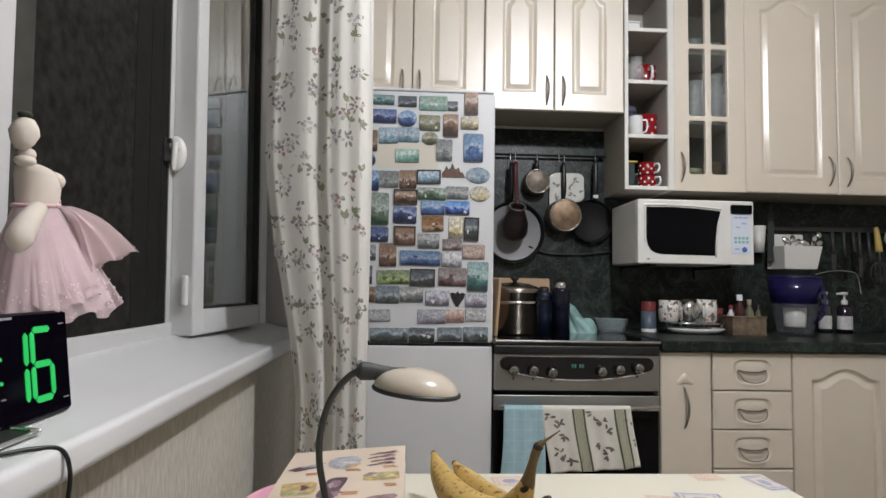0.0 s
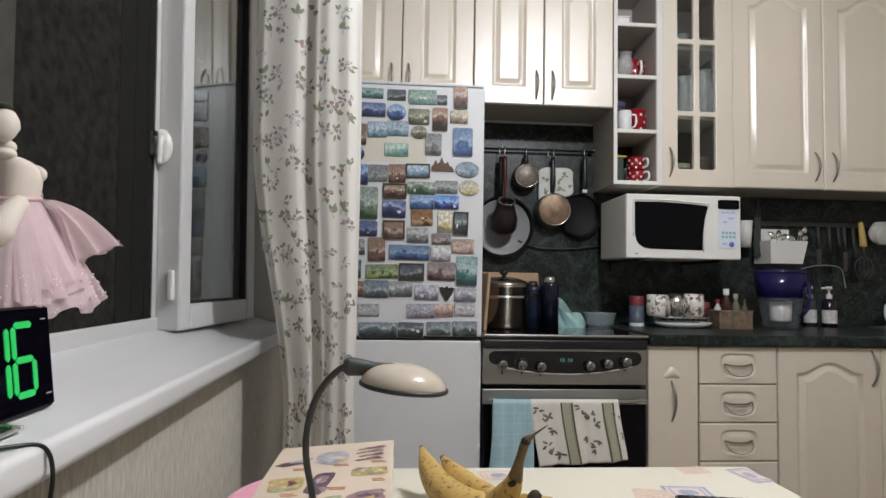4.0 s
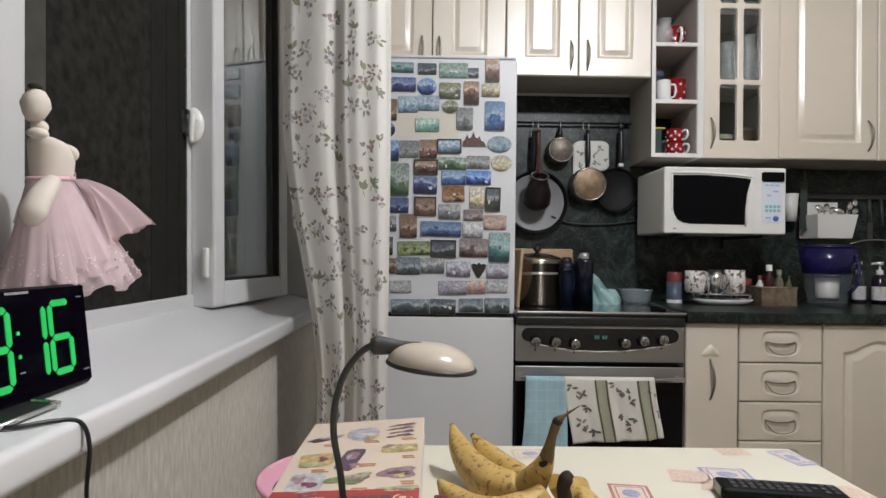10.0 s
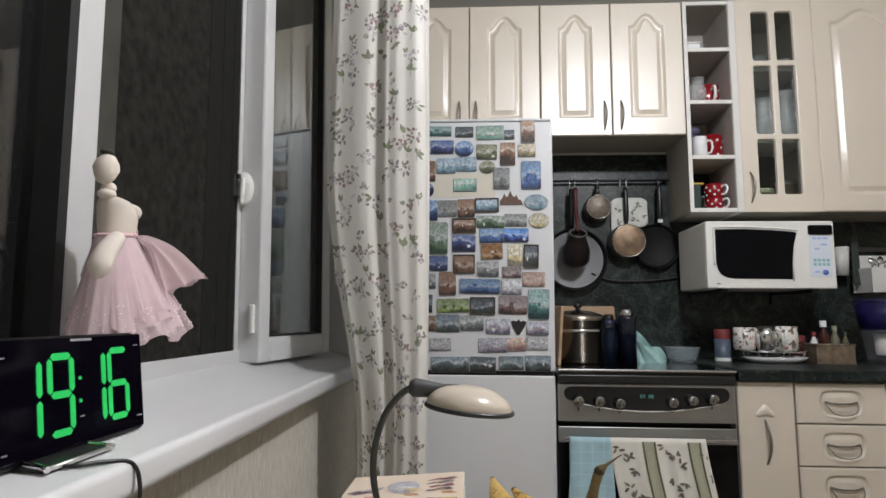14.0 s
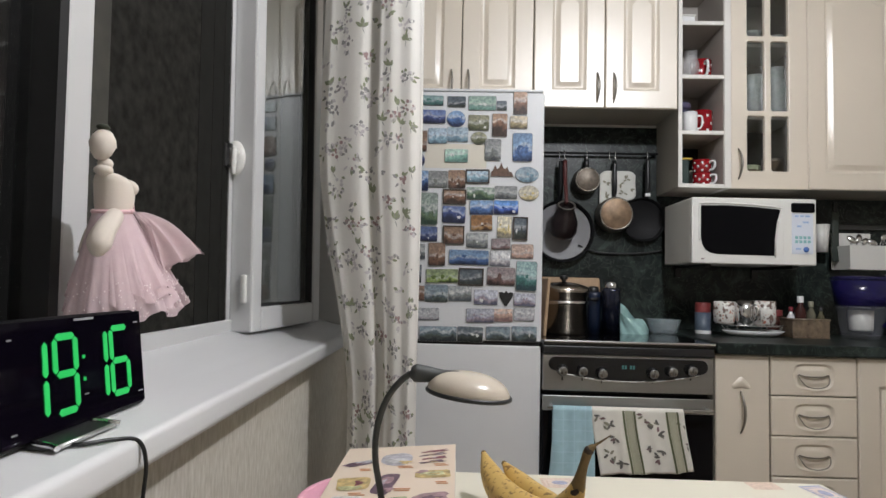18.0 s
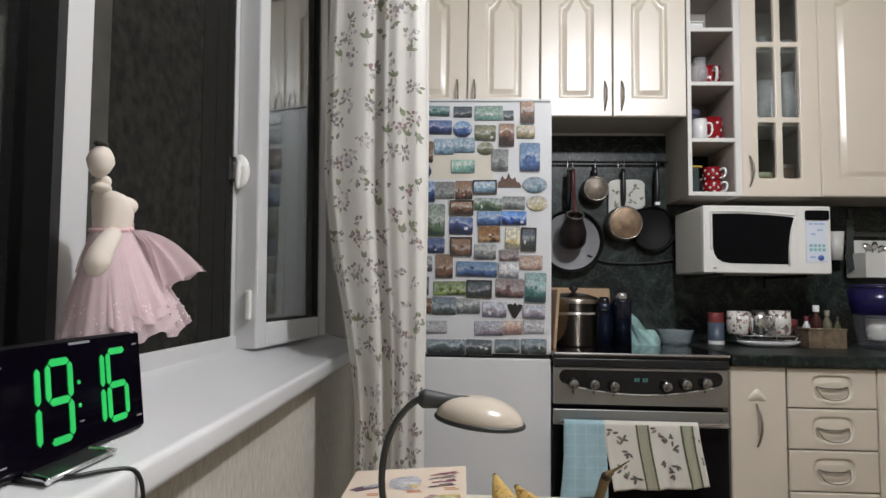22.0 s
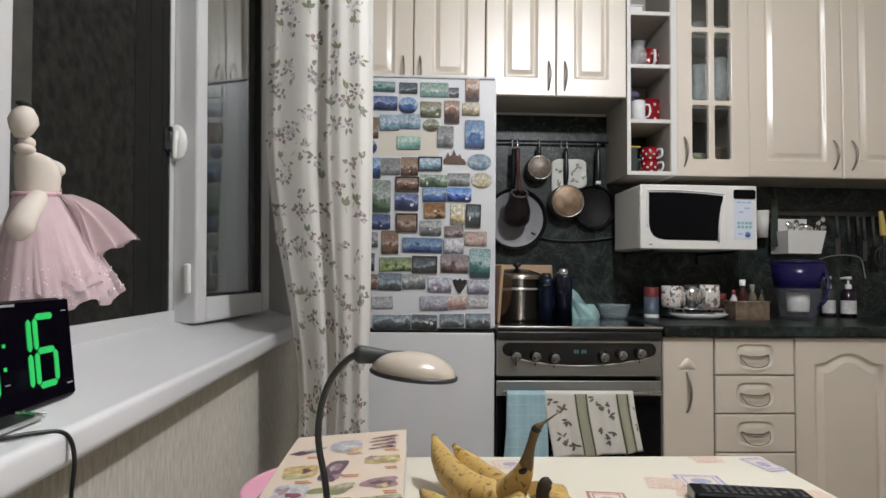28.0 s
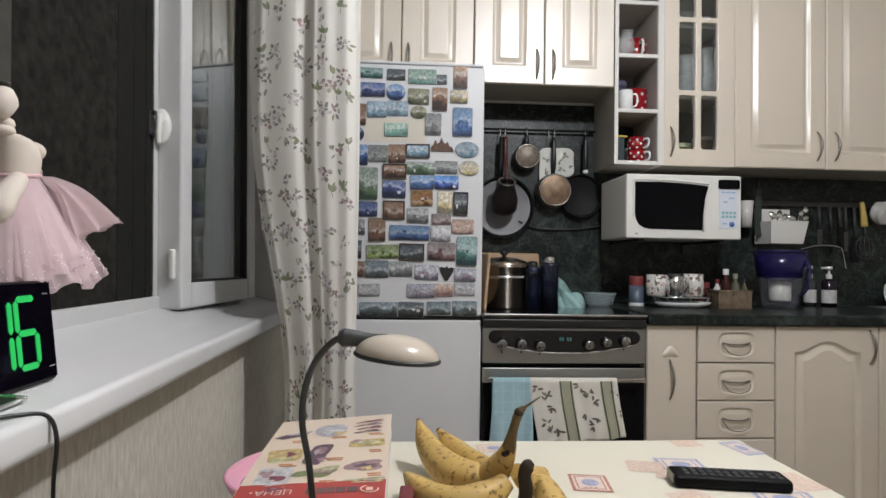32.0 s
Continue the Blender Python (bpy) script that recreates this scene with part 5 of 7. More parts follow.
def under_fall(u, v):
    """The long spotted panel under the wing, ending in an uneven lace edge."""
    top, low = Vector((DX + 0.032, 0.815 + 0.030 * u, 1.130 - 0.020 * u)), Vector((DX + 0.046, 0.840 + 0.075 * u, 1.024 + 0.010 * u + 0.004 * math.sin(15 * u)))
    p = top.lerp(low, v)
    p.x += 0.007 * v * math.sin(16 * u)
    return p


grid(dl, under_fall, 24, 12, 2)
scatter_dots(under_fall, 60, 0.5, Vector((0.0014, 0, 0)), 0.0014)
solid("doll", dl, [FELT, SATIN, TULLE, SPOT, mat("dark_olive_thread", (0.035, 0.040, 0.025), 0.8)], "cream cloth doll in a pink spotted tulle skirt on the sill", "doll")

# ---- on the table ----
PINK = mat("pink_plastic", (0.74, 0.36, 0.46), 0.35, vary=0.06)
DARKP = mat("dark_plastic_base", (0.03, 0.025, 0.025), 0.5)
ty = thing("round_tray", "pink round plastic tray under magazines", "tray", (-0.100, 0.815, 0.7502))
TR = 0.106
part("bowl", lathe(bmesh.new(), [(0.0, 0.006), (TR - 0.026, 0.006), (TR - 0.012, 0.010), (TR - 0.005, 0.021), (TR - 0.001, 0.0245), (TR + 0.003, 0.022), (TR - 0.003, 0.010), (TR - 0.015, 0.004), (0.0, 0.004)], 48), PINK, ty)
part("base_ring", lathe(bmesh.new(), [(0.0, 0.0), (TR - 0.018, 0.0), (TR - 0.006, 0.008), (TR - 0.012, 0.0085), (0.0, 0.0035)], 48), DARKP, ty, "dark base ring")
PAPER = mat("magazine_paper", (0.72, 0.60, 0.48), 0.45, vary=0.05, scale=18)
REDP = mat("magazine_red", (0.42, 0.060, 0.052), 0.4, vary=0.08)
WHITEP = mat("page_edges", (0.68, 0.66, 0.62), 0.8, vary=0.1, scale=200, stretch=(1, 1, 30))
MAG_X0, MAG_X1, MAG_Y0, MAG_Y1 = -0.168, 0.012, 0.678, 0.990


def mag_z(x, y):
    """The top of the pile, rising to the far right corner."""
    f, g = (x - MAG_X0) / (MAG_X1 - MAG_X0), (y - MAG_Y0) / (MAG_Y1 - MAG_Y0)
    return 0.7795 + 0.006 * f + 0.010 * g + 0.0075 * f * g + 0.003 * math.sin(math.pi * g)


def sheet_slab(x0, x1, y0, y1, lo, hi, m=0):
    bm = bmesh.new()
    n = 10
    tops = [[bm.verts.new((x0 + (x1 - x0) * i / n, y0 + (y1 - y0) * j / n, mag_z(x0 + (x1 - x0) * i / n, y0 + (y1 - y0) * j / n) + hi)) for j in range(n + 1)] for i in range(n + 1)]
    bots = [[bm.verts.new(v.co + Vector((0, 0, lo - hi))) for v in col] for col in tops]
    for i in range(n):
        for j in range(n):
            bm.faces.new((tops[i][j], tops[i + 1][j], tops[i + 1][j + 1], tops[i][j + 1])).material_index = m
            bm.faces.new((bots[i][j], bots[i][j + 1], bots[i + 1][j + 1], bots[i + 1][j])).material_index = m
    for i in range(n):
        for a, b in (((i, 0), (i + 1, 0)), ((i, n), (i + 1, n)), ((0, i), (0, i + 1)), ((n, i), (n, i + 1))):
            bm.faces.new((tops[a[0]][a[1]], tops[b[0]][b[1]], bots[b[0]][b[1]], bots[a[0]][a[1]])).material_index = 1
    return bm


mg = thing("magazine", "supermarket leaflet printed with goods on the pile", "magazine")
part("page_block", sheet_slab(MAG_X0, MAG_X1, MAG_Y0, MAG_Y1, -0.004, 0.0), [PAPER, WHITEP], mg)
part("red_band", sheet_slab(MAG_X0 + 0.001, MAG_X1 - 0.001, MAG_Y0 + 0.001, 0.728, 0.0003, 0.0006), [REDP, REDP], mg, "red heading band with white lettering bars")
GOODS = [mat("goods_violet", (0.10, 0.06, 0.085), 0.4, vary=1.5, scale=110), mat("goods_ochre", (0.44, 0.30, 0.13), 0.4, vary=1.5, scale=110), mat("goods_green", (0.17, 0.20, 0.085), 0.4, vary=1.5, scale=110), mat("goods_grey", (0.34, 0.33, 0.36), 0.4, vary=1.5, scale=110), mat("goods_wine", (0.18, 0.05, 0.07), 0.4, vary=1.5, scale=110), mat("goods_orange", (0.66, 0.28, 0.10), 0.4, vary=1.5, scale=110), mat("goods_white", (0.66, 0.65, 0.64), 0.4, vary=1.5, scale=110), mat("goods_straw", (0.58, 0.46, 0.22), 0.4, vary=1.5, scale=110), mat("goods_mauve", (0.27, 0.17, 0.18), 0.4, vary=1.5, scale=110), mat("goods_sage", (0.30, 0.31, 0.18), 0.4, vary=1.5, scale=110)]
rg = random.Random(8)


def print_shape(x, y, rx, ry, k, turn=0.0, square=0.6, lobes=0.12, lift=0.0006):
    """A printed product lying in the page: a soft-cornered outline of radii rx and ry."""
    gp = bmesh.new()
    rx, ry = rx * 1.12, ry * 1.15
    ct, s_t = math.cos(turn), math.sin(turn)
    rim = []
    for i in range(26):
        a = 2 * math.pi * i / 26
        ca, sa = math.cos(a), math.sin(a)
        wob = 1 + lobes * math.sin(3 * a + x * 90) + 0.5 * lobes * math.sin(5 * a + y * 70)
        du, dv = rx * wob * abs(ca) ** square * (1 if ca > 0 else -1), ry * wob * abs(sa) ** square * (1 if sa > 0 else -1)
        px, py = x + du * ct - dv * s_t, y + du * s_t + dv * ct
        px, py = min(MAG_X1 - 0.002, max(MAG_X0 + 0.002, px)), min(MAG_Y1 - 0.002, py)
        rim.append(gp.verts.new((px, py, mag_z(px, py) + lift)))
    gp.faces.new(rim)
    part("printed_picture", gp, GOODS[k], mg)
    if lift < 0.0008:
        for q in range(3):
            print_shape(x + rx * rg.uniform(-0.6, 0.6), y + ry * rg.uniform(-0.6, 0.6), rx * rg.uniform(0.15, 0.4), ry * rg.uniform(0.12, 0.35), rg.choice((k, k, 3, 4, 8, 1)), turn, 0.8, 0.3, 0.0008 + 0.0001 * q)


# far row: dark tool, silver dish, bundle of thin sticks
print_shape(-0.136, 0.905, 0.022, 0.007, 0, 0.45)
print_shape(-0.128, 0.912, 0.016, 0.005, 3, 0.45, lift=0.0009)
print_shape(-0.080, 0.921, 0.022, 0.026, 3, 0.0, 0.9, 0.04)
print_shape(-0.080, 0.912, 0.017, 0.010, 6, 0.0, 0.9, 0.05, 0.0009)
for q in range(4):
    print_shape(-0.022 + 0.003 * (q % 2), 0.905 + 0.017 * q, 0.017, 0.004, 4 if q % 2 else 0, 0.25, 0.7, 0.3)
# ochre packet, dark phone-like packet, pale sausage packet
print_shape(-0.132, 0.822, 0.021, 0.020, 1, 0.1, 0.35, 0.03)
print_shape(-0.134, 0.806, 0.014, 0.006, 7, 0.1, lift=0.0009)
print_shape(-0.086, 0.820, 0.0125, 0.032, 0, -0.18, 0.4, 0.04)
print_shape(-0.084, 0.832, 0.0075, 0.011, 8, -0.18, 0.8, 0.04, 0.0009)
print_shape(-0.020, 0.853, 0.023, 0.013, 1, 0.04, 0.35, 0.03)
print_shape(-0.020, 0.854, 0.016, 0.006, 7, 0.04, 0.7, 0.1, 0.0009)
# near row: pale packet with a black cap, green herbs, mauve fish
print_shape(-0.132, 0.752, 0.020, 0.024, 6, 0.0, 0.4, 0.03)
print_shape(-0.127, 0.744, 0.009, 0.007, 4, 0.0, lift=0.0009)
print_shape(-0.078, 0.758, 0.026, 0.011, 2, 0.22, 1.0, 0.25)
print_shape(-0.068, 0.766, 0.016, 0.006, 9, 0.30, 1.0, 0.2, 0.0009)
print_shape(-0.018, 0.772, 0.021, 0.014, 8, 0.08, 0.8, 0.15)
print_shape(-0.014, 0.772, 0.013, 0.007, 0, 0.08, 0.9, 0.2, 0.0009)
print_shape(-0.012, 0.728, 0.024, 0.006, 9, 0.05, 0.7, 0.15)
print_shape(-0.125, 0.714, 0.010, 0.006, 4, 0.05, 0.7, 0.15)
TXT = [mat("print_orange_text", (0.58, 0.27, 0.13), 0.45, vary=0.4, scale=260), mat("print_dark_text", (0.14, 0.09, 0.09), 0.45), mat("price_panel", (0.70, 0.64, 0.50), 0.4)]
for x, y, w in ((-0.124, 0.878, 0.018), (-0.065, 0.886, 0.022), (-0.010, 0.892, 0.022), (-0.122, 0.787, 0.022), (-0.060, 0.800, 0.026), (-0.006, 0.822, 0.020), (-0.114, 0.724, 0.026), (-0.060, 0.730, 0.024), (-0.004, 0.745, 0.020), (-0.070, 0.718, 0.018)):
    for r_i in range(2):
        x0 = x - w / 2 + 0.002 * r_i
        part("text_bar", sheet_slab(x0, min(MAG_X1 - 0.002, x0 + w * rg.uniform(0.75, 1.0)), y - 0.006 * r_i, y - 0.006 * r_i + 0.0035, 0.0004, 0.0006), [TXT[0]] * 2, mg)
for x0, x1 in ((-0.084, -0.073), (-0.071, -0.060), (-0.058, -0.050), (-0.048, -0.037), (-0.035, -0.022)):
    part("lettering_bar", sheet_slab(x0, x1, 0.698, 0.712, 0.0007, 0.0010), [TXT[1]] * 2, mg)
for x0, x1 in ((-0.150, -0.147), (-0.143, -0.140)):
    part("lettering_bar", sheet_slab(x0, x1, 0.705, 0.708, 0.0007, 0.0010), [PAPER] * 2, mg)
part("round_mark", lathe(bmesh.new(), [(0.0115, 0.0008), (0.0115, 0.0012), (0.0095, 0.0012), (0.0095, 0.0008)], 24, at=(-0.008, 0.704, mag_z(-0.008, 0.704))), PAPER, mg)
part("mark_bar", sheet_slab(-0.012, -0.004, 0.700, 0.708, 0.0008, 0.0011), [PAPER] * 2, mg)


def lettering(body, size, material, parent, at):
    """Flat printed letters as a mesh, turned to be read from the far side of the table."""
    cu = bpy.data.curves.new("lettering", "FONT")
    cu.body, cu.size, cu.align_x, cu.align_y = body, size, "CENTER", "CENTER"
    tmp = new("lettering", cu)
    me = bpy.data.meshes.new_from_object(tmp)
    bpy.data.objects.remove(tmp)
    bpy.data.curves.remove(cu)
    me.materials.clear()
    me.materials.append(material)
    for v in me.vertices:
        x, y = at[0] - v.co.x, at[1] - v.co.y
        v.co = (x, y, mag_z(x, y) + 0.0009)
    ob = new("lettering", me)
    ob.parent = parent
    return ob


lettering("ЦЕНА", 0.0165, WHITEP, mg, (-0.122, 0.7055))
for n_, (dz, dx, c_) in enumerate(((-0.012, 0.004, (0.62, 0.60, 0.56)), (-0.020, -0.003, (0.34, 0.08, 0.08)), (-0.027, 0.005, (0.60, 0.56, 0.48)))):
    mm = mat("magazine_cover", c_, 0.45, vary=0.1)
    solid("magazine", sheet_slab(MAG_X0 + 0.006 + dx, MAG_X1 - 0.004 + dx, MAG_Y0 + 0.004, MAG_Y1 - 0.010 - 0.004 * n_, dz, dz + 0.0075), [mm, WHITEP], "magazine lying in the pile under the leaflet", "magazine", group="pile of magazines")
bk = thing("notebook", "thick dark red notebook lying beside the magazines", "book", (0.022, 0.60, 0.7502), rz=-3)
part("cover", bx(0.0, 0.018, 0.0, 0.135, 0.0, 0.030, 0.002), mat("notebook_red", (0.16, 0.03, 0.035), 0.5, vary=0.2), bk)
part("page_block", bx(0.001, 0.0165, 0.001, 0.1352, 0.004, 0.026), WHITEP, bk)

# desk lamp
dlp = thing("desk_lamp", "grey gooseneck desk lamp with a beige oval head", "lamp", (0, 0, 0))
LAMP_G = mat("lamp_grey", (0.055, 0.058, 0.058), 0.45, vary=0.15)
NECK = mat("neck_grey", (0.050, 0.050, 0.048), 0.42, vary=0.1)
BEIGE = mat("lamp_beige", (0.57, 0.50, 0.41), 0.20, vary=0.03)
LY = 0.59
part("base", lathe(bmesh.new(), [(0.0, 0.0), (0.065, 0.0), (0.068, 0.006), (0.060, 0.016), (0.020, 0.022), (0.0, 0.022)], 36, at=(-0.035, LY - 0.06, 0.7502)), LAMP_G, dlp)
nk = bmesh.new()
tube(nk, curve_pts([(-0.035, LY - 0.06, 0.770), (-0.050, LY - 0.03, 0.80), (-0.0625, LY, 0.855), (-0.0700, LY, 0.895), (-0.0690, LY, 0.927), (-0.0600, LY, 0.956), (-0.0440, LY, 0.977), (-0.028, LY, 0.985), (-0.012, LY, 0.985)], 60), 0.0034, 12)
part("gooseneck", nk, NECK, dlp, "slim grey gooseneck")
sk_ = bmesh.new()
tube(sk_, curve_pts([(-0.036, LY, 0.9840), (-0.024, LY, 0.983), (-0.004, LY, 0.982), (0.014, LY - 0.004, 0.9865)], 24), lambda u: 0.0012 + 0.0085 * min(1.0, 0.55 + 3 * u) * (1 - u ** 2.2), 16)
part("socket", sk_, LAMP_G, dlp, "dark grey socket")
hd_ = bmesh.new()


def head_pt(u, v, k=1.0):
    a, t_ = 2 * math.pi * u, v
    prof_r = math.sin(math.pi / 2 * t_) ** 0.85
    return Vector((0.0240 + 0.0425 * prof_r * math.cos(a) * k, LY + 0.038 * prof_r * math.sin(a) * k, 0.9650 + 0.0215 * math.cos(math.pi / 2 * t_) * k - 0.10 * (0.0425 * prof_r * math.cos(a))))


grid(hd_, lambda u, v: head_pt(u, v), 40, 14)
part("shade", hd_, BEIGE, dlp, "glossy beige oval shade")
rim_ = bmesh.new()
tube(rim_, [head_pt(i / 40, 1.0) - Vector((0, 0, 0.001)) for i in range(41)], 0.0023, 8)
grid(rim_, lambda u, v: Vector((0.0240, LY, 0.961)).lerp(head_pt(u, 1.0) - Vector((0, 0, 0.003)), v), 40, 3)
part("shade_rim", rim_, mat("rim_black", (0.018, 0.019, 0.020), 0.4), dlp, "dark rim of the shade")

# bananas
BAN = mat("banana_skin", (0.56, 0.370, 0.115), 0.5, vary=0.26, scale=25, bump=0.12, bump_scale=70)
nt_ = BAN.node_tree
vo = nt_.nodes.new("ShaderNodeTexNoise")
vo.inputs["Scale"].default_value, vo.inputs["Detail"].default_value = 130, 6
tco = nt_.nodes.new("ShaderNodeTexCoord")
nt_.links.new(tco.outputs["Object"], vo.inputs["Vector"])
spot = ramp_node(nt_, vo.outputs["Fac"], [(0.565, (0, 0, 0)), (0.66, (0.8, 0.8, 0.8))])
mx = nt_.nodes.new("ShaderNodeMix")
mx.data_type = "RGBA"
mx.inputs[7].default_value = (0.12, 0.06, 0.02, 1)
prev = nt_.nodes["Principled BSDF"].inputs["Base Color"].links[0].from_socket
nt_.links.new(spot, mx.inputs[0])
nt_.links.new(prev, mx.inputs[6])
nt_.links.new(mx.outputs[2], nt_.nodes["Principled BSDF"].inputs["Base Color"])
BTIP = mat("banana_tip", (0.035, 0.022, 0.014), 0.8, vary=0.3, scale=60)
STEMM = mat("banana_stem", (0.16, 0.105, 0.040), 0.7, vary=0.6, scale=50)
bunch = thing("banana_bunch", "bunch of ripe speckled bananas lying on the tablecloth", "bananas")


def fruit(ctrl, radii, steps=10):
    """A five-sided curved fruit through the points, with a radius at each."""
    bm = bmesh.new()
    n = 44
    pts = curve_pts(ctrl, n)
    rad = [p.x for p in curve_pts([(r, 0, 0) for r in radii], n)]
    rings, side = [], Vector((0, 1, 0))
    for i, p in enumerate(pts):
        t = (pts[min(i + 1, n)] - pts[max(i - 1, 0)]).normalized()
        side = (side - t * side.dot(t)).normalized()
        up = t.cross(side)
        rings.append([bm.verts.new(p + (side * math.cos(a) + up * math.sin(a)) * max(0.0005, rad[i]) * (1 + 0.045 * math.cos(5 * a + 0.6))) for a in (2 * math.pi * k / 20 for k in range(20))])
    for a, b in zip(rings, rings[1:]):
        for i in range(20):
            bm.faces.new((a[i], a[(i + 1) % 20], b[(i + 1) % 20], b[i])).smooth = True
    bm.faces.new(rings[0][::-1])
    bm.faces.new(rings[-1])
    return bm


def banana(ctrl, radii):
    b = part("banana", fruit(ctrl, radii), BAN, bunch)
    tp2 = bmesh.new()
    blob(tp2, ctrl[0], (0.0042, 0.0042, 0.0045), 0, None, 12, 8)
    part("tip", tp2, STEMM, b, "dry brown tip")
    return b


first = banana([(0.0555, 0.905, 0.814), (0.0642, 0.875, 0.796), (0.0783, 0.840, 0.781), (0.0970, 0.797, 0.7745), (0.1188, 0.766, 0.7745), (0.1436, 0.757, 0.7800), (0.1575, 0.737, 0.8055), (0.1650, 0.726, 0.8290)], [0.0040, 0.0150, 0.0205, 0.0238, 0.0238, 0.0210, 0.0150, 0.0092])
banana([(0.0860, 0.886, 0.805), (0.1015, 0.868, 0.790), (0.1210, 0.838, 0.779), (0.1400, 0.805, 0.7755), (0.1540, 0.780, 0.7790)], [0.0040, 0.0140, 0.0185, 0.0195, 0.0150])
banana([(0.0366, 0.780, 0.777), (0.0513, 0.742, 0.774), (0.0715, 0.712, 0.7705), (0.1000, 0.696, 0.7715), (0.1350, 0.702, 0.7775), (0.1600, 0.715, 0.7900)], [0.0045, 0.0145, 0.0190, 0.0200, 0.0190, 0.0120])
banana([(0.2180, 0.790, 0.772), (0.2150, 0.772, 0.775), (0.2050, 0.748, 0.779), (0.1880, 0.734, 0.788), (0.1740, 0.728, 0.800)], [0.0045, 0.0145, 0.0180, 0.0165, 0.0100])
st = fruit([(0.1645, 0.727, 0.8270), (0.1665, 0.719, 0.8440), (0.1690, 0.714, 0.8590), (0.1735, 0.709, 0.8765), (0.1800, 0.707, 0.8840)], [0.0094, 0.0066, 0.0054, 0.0056, 0.0030])
part("stem", st, STEMM, first, "brown drying stem")
sc = bmesh.new()
tube(sc, curve_pts([(0.1790, 0.7072, 0.8835), (0.1870, 0.705, 0.8895), (0.1980, 0.700, 0.8990)], 8), lambda u: 0.0022 - 0.0016 * u, 6)
part("dry_thread", sc, STEMM, first, "dry pale thread at the end of the stem")
sc = bmesh.new()
blob(sc, (0.1585, 0.7195, 0.8230), (0.0046, 0.0040, 0.0034), 0)
blob(sc, (0.1612, 0.7175, 0.8250), (0.0032, 0.0034, 0.0032), 0)
part("dry_scar", sc, BTIP, first, "blackened scar on the neck")
sc = bmesh.new()
blob(sc, (0.1735, 0.7085, 0.8775), (0.0062, 0.0058, 0.0058), 0)
part("stem_end", sc, BTIP, first, "blackened bend of the stem")
bunch2 = thing("banana", "short overripe banana with a black stem end", "banana")
part("skin", fruit([(0.188, 0.704, 0.786), (0.2010, 0.705, 0.789), (0.2085, 0.690, 0.780), (0.2080, 0.660, 0.7705), (0.1950, 0.630, 0.7675)], [0.0080, 0.0135, 0.0170, 0.0185, 0.0080]), BAN, bunch2)
part("stem", fruit([(0.1800, 0.699, 0.771), (0.1815, 0.699, 0.788), (0.1795, 0.699, 0.804), (0.1835, 0.699, 0.815), (0.1890, 0.699, 0.820)], [0.0080, 0.0085, 0.0078, 0.0082, 0.0040]), BTIP, bunch2, "blackened stem end")

# remote control
RC = thing("remote_control", "black television remote control on the tablecloth", "remote control", (0.412, 0.792, 0.7503), rz=-10)
part("case", bx(0.0, 0.158, 0.0, 0.046, 0.0, 0.018, 0.006, seg=3), CASE, RC)
RUB = mat("button_rubber", (0.035, 0.035, 0.037), 0.55)
for i in range(12):
    for j in range(3):
        if i == 9 and j != 1:
            continue
        part("button", bx(0.016 + i * 0.0114, 0.0232 + i * 0.0114, 0.008 + j * 0.0115, 0.0155 + j * 0.0115, 0.0175, 0.0192, 0.0008, seg=1), RUB, RC)
part("end_cap", bx(-0.0012, 0.001, 0.006, 0.040, 0.003, 0.017, 0.001), mat("clear_grey", (0.20, 0.21, 0.17), 0.2), RC)

# printed stamps on the oilcloth
INK_B = mat("stamp_blue", (0.27, 0.29, 0.45), 0.35, vary=1.4, scale=170)
INK_O = mat("stamp_orange", (0.72, 0.53, 0.43), 0.35, vary=0.5, scale=150)
INK_R = mat("stamp_red", (0.46, 0.20, 0.145), 0.35, vary=0.8, scale=150)
INK_P = mat("stamp_pale", (0.74, 0.62, 0.54), 0.35, vary=0.3, scale=150)


def stamp(x, y, w, h, rz, ink, fill=None):
    """A printed postage stamp: toothed border, inner frame and a medallion."""
    bm = bmesh.new()

    def quad(a0, a1, b0, b1, z, m):
        bm.faces.new([bm.verts.new(p) for p in ((a0, b0, z), (a1, b0, z), (a1, b1, z), (a0, b1, z))]).material_index = m

    quad(-w / 2, w / 2, -h / 2, h / 2, 0.0, 0)
    quad(-w * 0.42, w * 0.42, -h * 0.42, h * 0.42, 0.0001, 2)
    quad(-w * 0.36, w * 0.36, -h * 0.37, h * 0.37, 0.0002, 1)
    quad(-w * 0.32, w * 0.32, -h * 0.33, h * 0.33, 0.0003, 2)
    bm.faces.new([bm.verts.new((w * 0.22 * math.cos(a), h * 0.20 * math.sin(a), 0.0004)) for a in (2 * math.pi * i / 18 for i in range(18))]).material_index = 3
    for k in range(3):
        quad(-w * 0.2 + k * 0.13 * w, -w * 0.11 + k * 0.13 * w, -h * 0.31, -h * 0.26, 0.0004, 1)
    p = part("printed_stamp", bm, [ink, ink, fill or INK_P, INK_O if fill is INK_O else INK_B], tc_)
    p.matrix_world = pose(x, y, 0.7506, 0, 0, rz)


